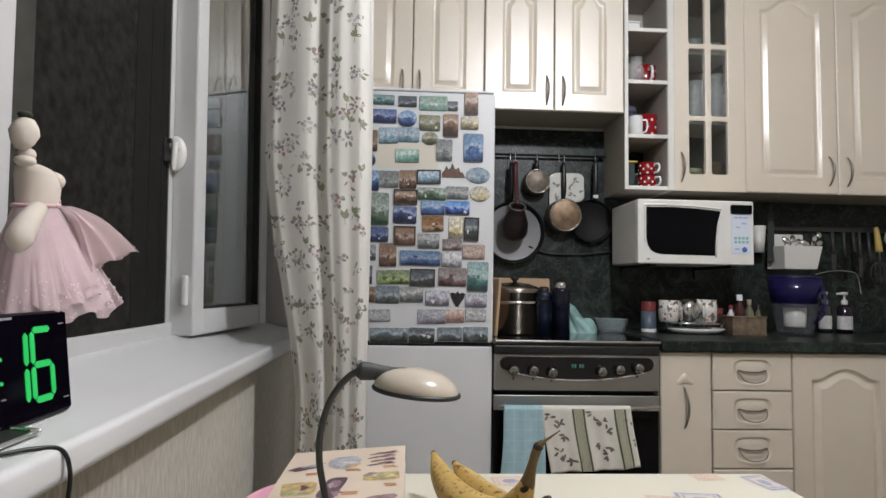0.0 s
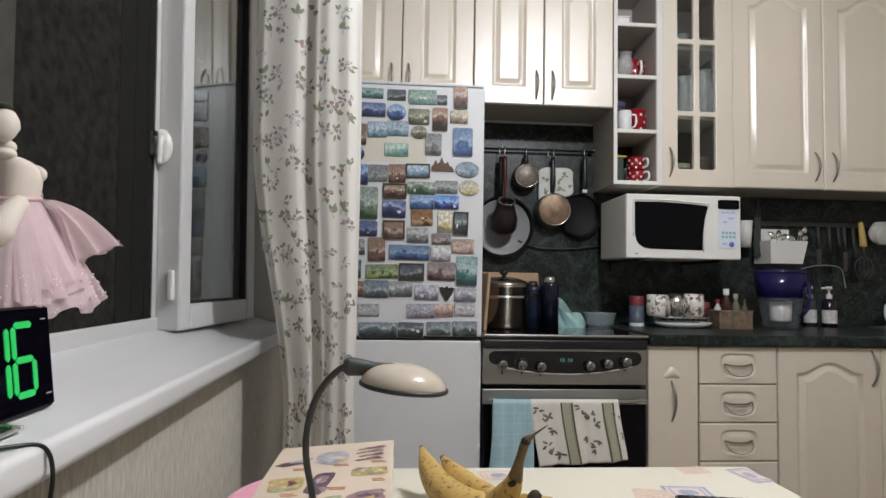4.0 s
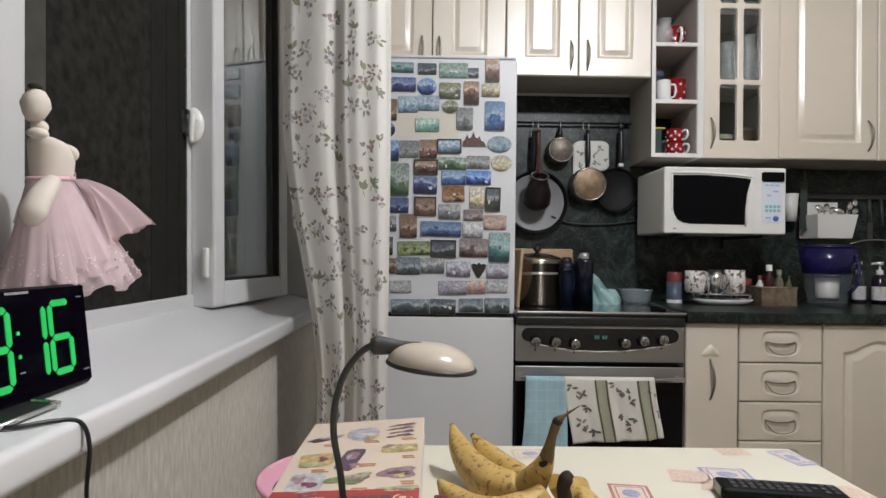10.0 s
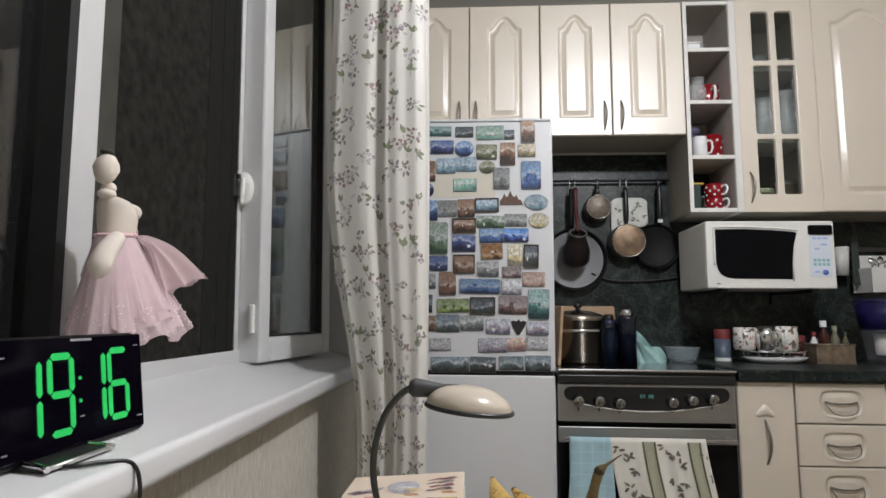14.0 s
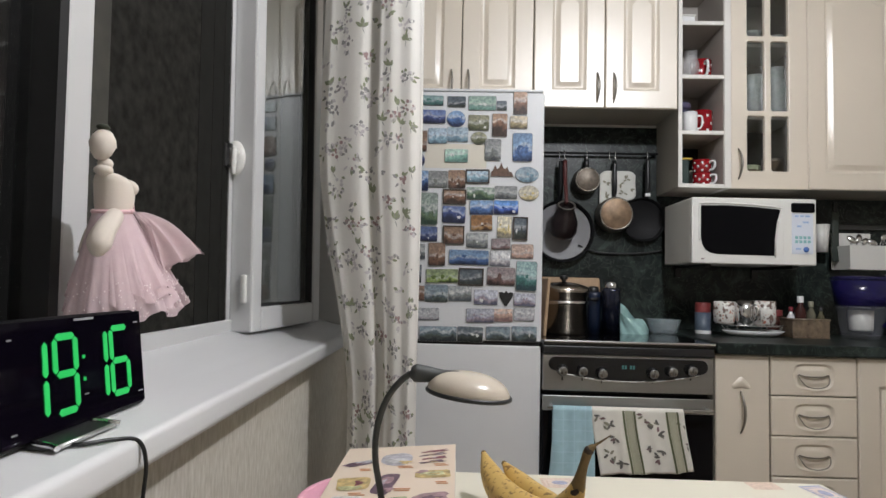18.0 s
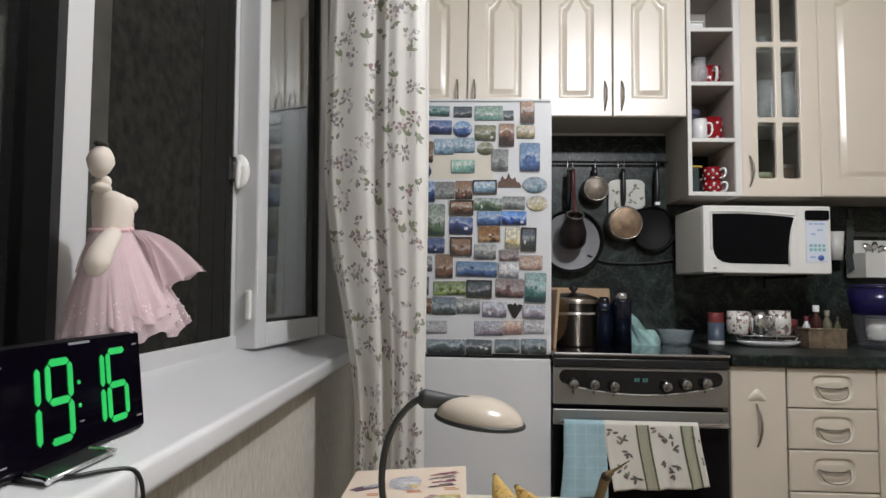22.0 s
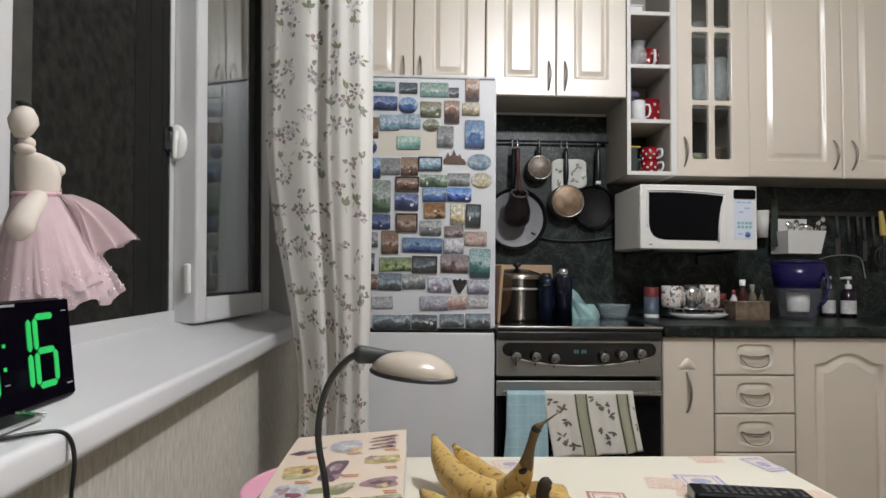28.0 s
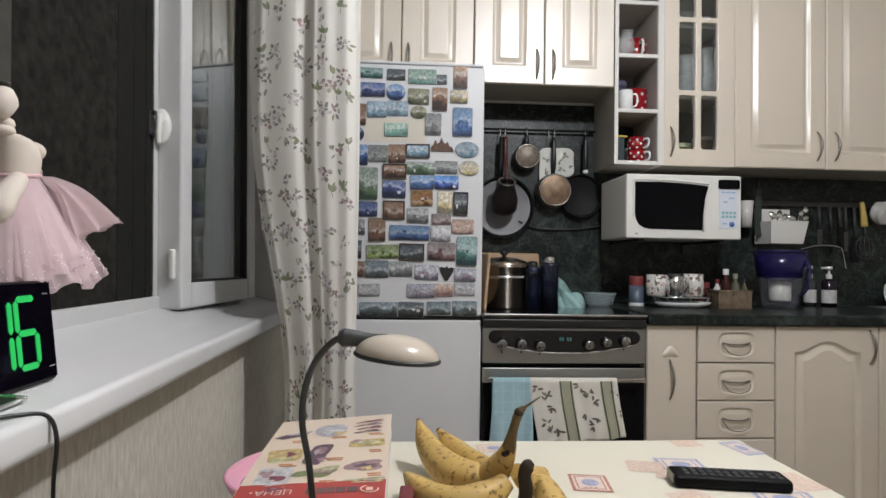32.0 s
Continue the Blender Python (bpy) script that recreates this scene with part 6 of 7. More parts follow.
stamp(0.298, 0.815, 0.055, 0.064, -8, INK_R)
stamp(0.408, 0.880, 0.060, 0.050, -12, INK_O, INK_O)
stamp(0.440, 0.842, 0.062, 0.048, -22, INK_O, INK_O)
stamp(0.466, 0.888, 0.070, 0.055, -6, INK_B)
stamp(0.527, 0.992, 0.050, 0.036, 4, INK_O, INK_O)
stamp(0.612, 0.965, 0.040, 0.070, 12, INK_B)
stamp(0.548, 0.755, 0.078, 0.050, -10, INK_B)
stamp(0.602, 0.812, 0.055, 0.070, 8, INK_O, INK_O)
stamp(0.420, 0.760, 0.060, 0.050, 18, INK_P, INK_O)
stamp(0.185, 0.972, 0.060, 0.045, 3, INK_O, INK_P)
stamp(0.300, 0.700, 0.06, 0.05, 15, INK_B)
stamp(0.48, 0.66, 0.07, 0.055, -15, INK_R)
stamp(0.36, 0.60, 0.07, 0.055, 5, INK_O, INK_O)

# ---- towels on the oven handle ----
def towel(x0, x1, zb, wob, seed, flare=0.0, skew=0.0):
    """A cloth hung over the bar: a front fall to zb, over the top and a short fall behind."""
    r_ = random.Random(seed)
    ph = r_.uniform(0, 6)
    zt, yb = 0.650, LOW_Y - 0.056
    rows = 34

    def fn(u, v):
        s = v * 1.25
        x = x0 + (x1 - x0) * u
        if s < 1.0:
            z = zb + (zt - zb) * s
            y = yb - 0.0105 - 0.010 * (1 - s) * (0.5 + 0.5 * math.sin(wob * u + ph)) - 0.003 * math.sin(wob * 2.3 * u + 2 * ph) * (1 - s * 0.7)
            x += flare * (1 - s) * (u - 0.5) * (x1 - x0) + 0.006 * (1 - s) * math.sin(3 * s + ph)
            x += skew * (1 - s)
            z += (0.012 if skew == 0 else 0.005) * (1 - s) * math.sin(4.0 * u + ph) + skew * 1.1 * (1 - s) * (u - 0.5)
        else:
            a = min(1.0, (s - 1.0) / 0.08)
            if a < 1.0:
                z, y = zt + 0.0105 * math.sin(math.pi * a), yb - 0.0105 * math.cos(math.pi * a)
            else:
                z, y = zt - (s - 1.08) * 0.6, yb + 0.0115
        return Vector((x, y, z))

    return grid(bmesh.new(), fn, 30, rows), fn


def check_mat():
    m = mat("blue_check_cotton", (0.38, 0.57, 0.63), 0.9, vary=0.14, scale=40, bump=0.4, bump_scale=700)
    nt = m.node_tree
    p = nt.nodes["Principled BSDF"]
    prev = p.inputs["Base Color"].links[0].from_socket
    tc = nt.nodes.new("ShaderNodeTexCoord")
    sep = nt.nodes.new("ShaderNodeSeparateXYZ")
    nt.links.new(tc.outputs["Object"], sep.inputs[0])
    for ax, per in ((0, 0.038), (2, 0.036)):
        k = nt.nodes.new("ShaderNodeMath")
        k.operation = "PINGPONG"
        k.inputs[1].default_value = per / 2
        nt.links.new(sep.outputs[ax], k.inputs[0])
        lt = nt.nodes.new("ShaderNodeMath")
        lt.operation = "LESS_THAN"
        lt.inputs[1].default_value = 0.0020
        nt.links.new(k.outputs[0], lt.inputs[0])
        sc_ = nt.nodes.new("ShaderNodeMath")
        sc_.operation = "MULTIPLY"
        sc_.inputs[1].default_value = 0.45
        nt.links.new(lt.outputs[0], sc_.inputs[0])
        mx_ = nt.nodes.new("ShaderNodeMix")
        mx_.data_type = "RGBA"
        mx_.inputs[7].default_value = (0.50, 0.68, 0.76, 1)
        nt.links.new(sc_.outputs[0], mx_.inputs[0])
        nt.links.new(prev, mx_.inputs[6])
        prev = mx_.outputs[2]
    nt.links.new(prev, p.inputs["Base Color"])
    return m


LINEN = mat("white_linen", (0.76, 0.73, 0.66), 0.9, vary=0.06, scale=50, bump=0.4, bump_scale=700)
STRIPE_D = mat("olive_stripe", (0.13, 0.14, 0.075), 0.9, vary=0.25, scale=200)
STRIPE_T = mat("pale_olive_stripe", (0.40, 0.39, 0.29), 0.9, vary=0.2, scale=200)
tw = thing("kitchen_towel", "light blue checked towel hanging on the oven handle", "towel", group="towels on the oven")
b_, _ = towel(0.345, 0.478, 0.395, 7, 2, 0.20)
ob_ = part("cloth", b_, check_mat(), tw)
ob_.modifiers.new("thickness", "SOLIDIFY").thickness = 0.002
tw = thing("kitchen_towel", "white towel with green stripes and sprigs on the oven handle", "towel", group="towels on the oven")
b_, tf = towel(0.474, 0.790, 0.440, 16, 4, 0.0, skew=0.028)
ob_ = part("cloth", b_, LINEN, tw)
ob_.modifiers.new("thickness", "SOLIDIFY").thickness = 0.002
for ua, ub, m_ in ((0.335, 0.358, STRIPE_D), (0.452, 0.475, STRIPE_D), (0.362, 0.448, STRIPE_T), (0.800, 0.823, STRIPE_D), (0.918, 0.940, STRIPE_D), (0.827, 0.914, STRIPE_T)):
    sb_ = bmesh.new()
    grid(sb_, lambda u, v, ua=ua, ub=ub: tf(ua + (ub - ua) * u, 0.004 + 0.79 * v) + Vector((0, -0.0016, 0)), 4, 30)
    part("woven_stripe", sb_, m_, tw)
LEAFD = [mat("towel_print_dark", (0.15, 0.14, 0.125), 0.9, vary=0.4, scale=120), mat("towel_print_plum", (0.20, 0.13, 0.13), 0.9, vary=0.4, scale=120), mat("towel_print_olive", (0.24, 0.23, 0.17), 0.9, vary=0.4, scale=120)]


def leaf_print(fn, bm, spots, seed, wu, wv, vmax, size=1.0):
    rt = random.Random(seed)
    for cu, cv, n_l in spots:
        for k in range(n_l):
            u, v, an = cu + rt.uniform(-0.02, 0.02), cv + rt.uniform(-0.02, 0.02), rt.uniform(0, 6.28)
            rim = []
            for a_, b2_ in ((0, 0), (0.25, 0.6), (0.6, 1.0), (0.9, 0.6), (1, 0), (0.75, -0.5), (0.3, -0.8)):
                la, lb = a_ * 0.022 * size, b2_ * 0.0055 * size
                du, dv = (math.cos(an) * la - math.sin(an) * lb) / wu, (math.sin(an) * la + math.cos(an) * lb) / wv
                rim.append(bm.verts.new(fn(min(0.99, max(0.01, u + du)), min(vmax, max(0.01, v + dv))) + Vector((0, -0.0014 - 0.0001 * k, 0))))
            bm.faces.new(rim).material_index = rt.choice((0, 0, 1, 2))
    return bm


pp = leaf_print(tf, bmesh.new(), ((0.08, 0.70, 3), (0.17, 0.61, 4), (0.16, 0.54, 2), (0.24, 0.45, 4), (0.14, 0.27, 3), (0.18, 0.14, 4), (0.26, 0.12, 3), (0.54, 0.74, 2), (0.61, 0.64, 5), (0.71, 0.62, 3), (0.70, 0.50, 4), (0.60, 0.34, 3), (0.70, 0.30, 3), (0.66, 0.20, 4), (0.98, 0.36, 2), (0.97, 0.62, 2)), 21, 0.312, 0.29, 0.78)
tagged(part("printed_leaf", pp, LEAFD, tw, "dull olive and plum printed leaves"), kind="stuff")

# ---- hanging pans behind the hob ----
RY = 2.618
rl = thing("utensil_rail", "thin dark metal rail with hooks over the hob", "rail", (0, 0, 0))
rb_ = bmesh.new()
tube(rb_, [(0.315, RY, 1.672), (0.895, RY, 1.673)], 0.005, 10)
part("bar", rb_, IRON, rl)
for x in (0.33, 0.88):
    part("post", lathe(bmesh.new(), [(0.0, 0.0), (0.009, 0.0), (0.007, 0.03), (0.0, 0.03)], 12, at=(x, BACK_Y - 0.013, 1.6725), turn=pose(0, 0, 0, 90)), IRON, rl)
for x in (0.452, 0.475, 0.575, 0.676, 0.702, 0.845):
    hk = bmesh.new()
    tube(hk, curve_pts([(x, RY + 0.006, 1.668), (x, RY + 0.004, 1.680), (x, RY - 0.007, 1.680), (x, RY - 0.008, 1.655), (x, RY - 0.012, 1.635), (x, RY - 0.020, 1.640)], 14), 0.0018, 6)
    part("hook", hk, CHROME, rl)


def pan(label, x, z, r, depth, hx, hz0, hz1, inside, outside, handle, yb=BACK_Y - 0.020, kind_name="frying_pan", base_out=False):
    """A pan hung flat on the wall with its open side to the room, its handle up to the rail."""
    t_ = thing(kind_name, label, "pan", (x, yb, z), group="hanging pans")
    bm = lathe(bmesh.new(), [(0.0, 0.0), (r * 0.84, 0.0), (r * 0.94, depth * 0.35), (r, depth), (r * 1.012, depth), (r * 0.965, depth * 0.3), (r * 0.86, -0.003), (0.0, -0.003)], 44, turn=pose(0, 0, 0, 90))
    if base_out:
        bm = lathe(bmesh.new(), [(r * 0.95, 0.0), (r * 1.03, 0.0), (r * 1.03, 0.003), (r, 0.006), (r * 0.985, depth * 0.85), (r * 0.93, depth * 0.97), (r * 0.88, depth), (0.0, depth)], 44, turn=pose(0, 0, 0, 90))
    part("bowl", bm, outside, t_)
    if not base_out:
        part("cooking_surface", lathe(bmesh.new(), [(0.0, 0.0012), (r * 0.83, 0.0012), (r * 0.92, depth * 0.35), (r * 0.90, depth * 0.36), (r * 0.82, 0.003), (0.0, 0.003)], 44, turn=pose(0, 0, 0, 90)), inside, t_)
    else:
        part("base", lathe(bmesh.new(), [(0.0, depth + 0.0022), (r * 0.40, depth + 0.0022), (r * 0.43, depth + 0.0016), (r * 0.82, depth + 0.0018), (r * 0.86, depth + 0.0002)], 44, turn=pose(0, 0, 0, 90)), inside, t_)
        part("base_rim", lathe(bmesh.new(), [(r * 0.865, depth + 0.0004), (r * 0.885, depth + 0.0030), (r * 0.925, depth + 0.0015), (r * 0.96, depth * 0.95)], 44, turn=pose(0, 0, 0, 90)), PAN_STEEL, t_, "polished steel rim")
    hb_ = bmesh.new()
    y_ = -depth * 0.7 if not base_out else -0.012
    tube(hb_, curve_pts([(hx - x, y_, hz0 - z), (hx - x, y_ - 0.012, (hz0 * 0.7 + hz1 * 0.3) - z), (hx - x, y_ - 0.010, hz1 - z)], 12), lambda u: 0.0085 + 0.004 * math.sin(math.pi * u), 10)
    part("handle", hb_, handle, t_)
    return t_


PAN_STEEL = mat("polished_pan_steel", (0.46, 0.43, 0.39), 0.24, 1.0, vary=0.3, scale=30)
ALU = mat("dull_aluminium", (0.21, 0.195, 0.175), 0.50, 0.75, vary=0.8, scale=40)
GREYCOAT = mat("grey_coating", (0.28, 0.28, 0.29), 0.45, vary=0.12, scale=14)
COPPER = mat("worn_copper_bottom", (0.20, 0.135, 0.085), 0.48, 0.5, vary=1.2, scale=28)
BAKE = mat("brown_bakelite", (0.012, 0.006, 0.007), 0.4, vary=0.2)
pan("large frying pan with a pale grey inside, hung by its handle", 0.470, 1.315, 0.138, 0.045, 0.455, 1.44, 1.63, GREYCOAT, IRON, IRON)
pan("small aluminium saucepan hung from the rail", 0.573, 1.546, 0.058, 0.060, 0.574, 1.604, 1.650, mat("stained_pan_base", (0.15, 0.125, 0.10), 0.45, 0.5, vary=0.8, scale=50), ALU, BLACK, kind_name="saucepan", base_out=True)
pan("saucepan with a worn copper-brown base and steel handle", 0.698, 1.394, 0.078, 0.070, 0.700, 1.470, 1.640, COPPER, ALU, BLACK, yb=BACK_Y - 0.022, kind_name="saucepan", base_out=True)
pan("black cast-iron frying pan hung from the rail", 0.830, 1.375, 0.098, 0.030, 0.846, 1.470, 1.650, IRON, IRON, BLACK)
lidring = bmesh.new()
box(lidring, 0.835, 0.857, 2.600, 2.620, 1.478, 1.494, 0.003)
solid("handle_band", lidring, WHITE_C, "white band round a black pan handle", "band")
tk = thing("coffee_pot", "dark brown long-handled coffee pot hung from the rail", "coffee pot", (0.467, 2.575, 1.335), group="hanging pans")
part("body", lathe(bmesh.new(), [(0.0, -0.030), (0.050, -0.030), (0.060, -0.012), (0.058, 0.035), (0.040, 0.085), (0.034, 0.100), (0.038, 0.118), (0.035, 0.118), (0.030, 0.100), (0.030, 0.09), (0.0, 0.08)], 32, turn=pose(0, 0, -0.010, 38)), BAKE, tk)
part("rim", lathe(bmesh.new(), [(0.033, 0.115), (0.040, 0.1185), (0.037, 0.121), (0.031, 0.118)], 32, turn=pose(0, 0, -0.010, 38)), ALU, tk)
hb_ = bmesh.new()
tube(hb_, curve_pts([(0.000, -0.068, 0.090), (0.002, -0.036, 0.15), (0.006, 0.010, 0.22), (0.008, 0.030, 0.298)], 12), lambda u: 0.0075 + 0.003 * u, 10)
part("handle", hb_, mat("red_brown_wood", (0.085, 0.022, 0.020), 0.45, vary=0.3, scale=50), tk)
# pot holder
ph_ = bmesh.new()


def pad(u, v):
    x = 0.638 + 0.160 * u
    z = 1.596 - (0.135 - 0.022 * (2 * u - 1) ** 6) * v - 0.055 * max(0, 0.35 - u) * v * 2.4 - 0.020 * ((2 * u - 1) ** 6) * (1 - v)
    return Vector((x, 2.632 - 0.006 * math.sin(math.pi * u) * math.sin(math.pi * v) - 0.003 * math.sin(9 * u + 7 * v), z))


grid(ph_, pad, 22, 20)
pho = solid("pot_holder", ph_, mat("quilted_cotton", (0.66, 0.66, 0.62), 0.9, vary=0.08, scale=60, bump=0.6, bump_scale=120), "white quilted pot holder with a grey print, hung from the rail", "pot holder")
pho.modifiers.new("thickness", "SOLIDIFY").thickness = 0.004
prn = leaf_print(pad, bmesh.new(), ((0.18, 0.35, 3), (0.16, 0.75, 3), (0.55, 0.45, 3), (0.72, 0.30, 4), (0.66, 0.75, 3), (0.85, 0.60, 2)), 9, 0.16, 0.14, 0.97, 0.9)
for v_ in prn.verts:
    v_.co.y -= 0.004
tagged(part("printed_leaf", prn, LEAFD[2], pho, "grey printed leaves"), kind="stuff")
cbm = bmesh.new()
tube(cbm, curve_pts([(0.545, 2.636, 1.255), (0.62, 2.636, 1.226), (0.72, 2.636, 1.220), (0.82, 2.636, 1.224), (0.925, 2.636, 1.238)], 30), 0.0045, 8)
solid("wall_cable", cbm, BLACK, "black cable sagging along the splashback", "cable")

# ---- on the hob and worktop ----
TOP = 0.8853
HOB = 0.8803
POTM = mat("worn_pot_steel", (0.36, 0.32, 0.275), 0.22, 1.0, vary=0.25, scale=14, stretch=(1, 1, 0.12))
pt = thing("stock_pot", "tall stainless steel stock pot with a lid on the hob", "pot", (0.436, 2.375, HOB))
part("body", lathe(bmesh.new(), [(0.0, 0.0), (0.088, 0.0), (0.094, 0.006), (0.094, 0.150), (0.098, 0.153), (0.098, 0.158), (0.091, 0.158), (0.090, 0.010), (0.0, 0.008)], 44), POTM, pt)
part("lid", lathe(bmesh.new(), [(0.098, 0.158), (0.099, 0.163), (0.085, 0.176), (0.050, 0.187), (0.015, 0.191), (0.0, 0.191)], 44), POTM, pt, "domed steel lid")
part("lid_knob", lathe(bmesh.new(), [(0.0, 0.190), (0.008, 0.190), (0.008, 0.198), (0.016, 0.203), (0.015, 0.214), (0.0, 0.217)], 20), BLACK, pt, "black lid knob")
part("band", lathe(bmesh.new(), [(0.0945, 0.110), (0.0965, 0.112), (0.0965, 0.120), (0.0945, 0.122)], 44), CHROME, pt)
for sx in (-1, 1):
    eb = bmesh.new()
    tube(eb, curve_pts([(sx * 0.092, -0.030, 0.128), (sx * 0.120, -0.024, 0.130), (sx * 0.126, 0, 0.131), (sx * 0.120, 0.024, 0.130), (sx * 0.092, 0.030, 0.128)], 16), 0.006, 8)
    part("side_handle", eb, BLACK, pt)
pt.scale = (1.08, 1.08, 1.08)
WOODB = mat("pale_board_wood", (0.46, 0.31, 0.19), 0.6, vary=0.18, scale=10, stretch=(12, 1, 1))
bd = bmesh.new()
box(bd, 0.322, 0.640, 0.0, 0.016, 0.0, 0.232, 0.010, seg=3)
cbd = solid("cutting_board", bd, WOODB, "pale wooden cutting board leaning behind the pot", "cutting board")
cbd.matrix_world = pose(0, 2.585, HOB, -8, 0, 0)
bd = bmesh.new()
box(bd, 0.0, 0.012, 0.0, 0.20, 0.0, 0.22, 0.004)
cb2 = solid("cutting_board", bd, WOODB, "thin wooden board standing by the fridge side", "cutting board")
cb2.matrix_world = pose(0.330, 2.20, HOB, 0, 4, 0)


def flask(x, y, h, r, body, cap, label):
    t_ = thing("thermos", label, "thermos", (x, y, HOB), group="thermos flasks")
    part("body", lathe(bmesh.new(), [(0.0, 0.0), (r, 0.0), (r, h * 0.82), (r * 0.9, h * 0.88), (0.0, h * 0.88)], 28), body, t_)
    part("cap", lathe(bmesh.new(), [(r * 0.62, h * 0.88), (r * 0.62, h * 0.93), (r * 0.5, h * 0.99), (r * 0.2, h), (0.0, h)], 24), cap, t_, "screw cap")


NAVY = mat("navy_lacquer", (0.005, 0.007, 0.018), 0.22, vary=0.15)
NAVY2 = mat("blue_lacquer", (0.010, 0.018, 0.045), 0.30, vary=0.15)
flask(0.620, 2.345, 0.212, 0.036, NAVY, CHROME, "glossy navy thermos flask on the hob")
flask(0.562, 2.40, 0.192, 0.036, NAVY2, BLACK, "dark blue thermos flask behind the pot")
bag = bmesh.new()


def bag_pt(u, v):
    """A soft bag lying open: a folded front, one stiff corner standing up."""
    a = 2 * math.pi * u
    k = 1 - 0.18 * v + 0.07 * math.sin(4 * a + 5 * v) + 0.04 * math.sin(9 * a + 8 * v)
    lean = -0.012 * v * v
    top = 0.078 + 0.034 * math.cos(a - 2.7) - 0.016 * math.sin(2 * a)
    return Vector((0.738 + 0.060 * k * math.cos(a) + lean, 2.44 + 0.046 * k * math.sin(a), HOB + top * v))


grid(bag, bag_pt, 44, 14)
BAGM = mat("turquoise_film", (0.42, 0.66, 0.64), 0.3, vary=0.5, scale=22, bump=0.6, bump_scale=60)
BAGM.node_tree.nodes["Principled BSDF"].inputs["Alpha"].default_value = 0.8
solid("plastic_bag", bag, BAGM, "crumpled turquoise plastic bag by the hob", "bag")
bw = thing("bowl", "translucent pale plastic bowl on the worktop", "bowl", (0.872, 2.47, HOB))
BOWLM = mat("milky_plastic", (0.46, 0.54, 0.58), 0.3, vary=0.08)
BOWLM.node_tree.nodes["Principled BSDF"].inputs["Alpha"].default_value = 0.34
part("body", lathe(bmesh.new(), [(0.0, 0.0), (0.045, 0.0), (0.056, 0.012), (0.068, 0.058), (0.070, 0.060), (0.066, 0.058), (0.053, 0.013), (0.0, 0.004)], 36), BOWLM, bw)
cn = thing("spray_can", "blue tin with a red cap on the worktop", "can", (1.030, 2.46, TOP))
part("body", lathe(bmesh.new(), [(0.0, 0.0), (0.030, 0.0), (0.031, 0.010), (0.031, 0.090), (0.0, 0.090)], 28), mat("blue_label", (0.075, 0.10, 0.14), 0.35, vary=0.4, scale=45), cn)
part("cap", lathe(bmesh.new(), [(0.0305, 0.090), (0.0305, 0.124), (0.028, 0.130), (0.0, 0.130)], 28), mat("dull_red", (0.20, 0.035, 0.035), 0.4), cn, "dull red cap")
part("base_band", lathe(bmesh.new(), [(0.0313, 0.002), (0.0316, 0.014), (0.0313, 0.016)], 28), WHITE_C, cn)

# cups on a stand
FLOWER = mat("printed_china", (0.68, 0.66, 0.62), 0.15)
nt_ = FLOWER.node_tree
nz_ = nt_.nodes.new("ShaderNodeTexNoise")
nz_.inputs["Scale"].default_value, nz_.inputs["Detail"].default_value = 55, 3
tco = nt_.nodes.new("ShaderNodeTexCoord")
nt_.links.new(tco.outputs["Object"], nz_.inputs["Vector"])
nt_.links.new(ramp_node(nt_, nz_.outputs["Fac"], [(0.40, (0.20, 0.14, 0.12)), (0.46, (0.72, 0.70, 0.66)), (0.60, (0.72, 0.70, 0.66)), (0.66, (0.45, 0.16, 0.10))]), nt_.nodes["Principled BSDF"].inputs["Base Color"])
cs = thing("dish_stand", "white oval dish stand carrying china cups", "dish rack", (1.215, 2.42, TOP))
stb = lathe(bmesh.new(), [(0.0, 0.0), (0.085, 0.0), (0.105, 0.008), (0.125, 0.022), (0.120, 0.024), (0.098, 0.012), (0.0, 0.008)], 40)
for v_ in stb.verts:
    v_.co.y *= 0.62
part("tray", stb, WHITE_C, cs)
wr = bmesh.new()
tube(wr, [(0.128 * math.cos(a), 0.075 * math.sin(a), 0.0442) for a in (2 * math.pi * i / 36 for i in range(37))], 0.0025, 6)
for k in range(8):
    a = 2 * math.pi * k / 8
    tube(wr, [(0.128 * math.cos(a), 0.075 * math.sin(a), 0.0442), (0.105 * math.cos(a), 0.060 * math.sin(a), 0.018)], 0.002, 6)
for k in range(-5, 6):
    x_ = 0.021 * k
    q_ = 0.075 * math.sqrt(1 - (x_ / 0.128) ** 2)
    tube(wr, [(x_, -q_, 0.0442), (x_, q_, 0.0442)], 0.0017, 6)
part("wire_rack", wr, CHROME, cs)


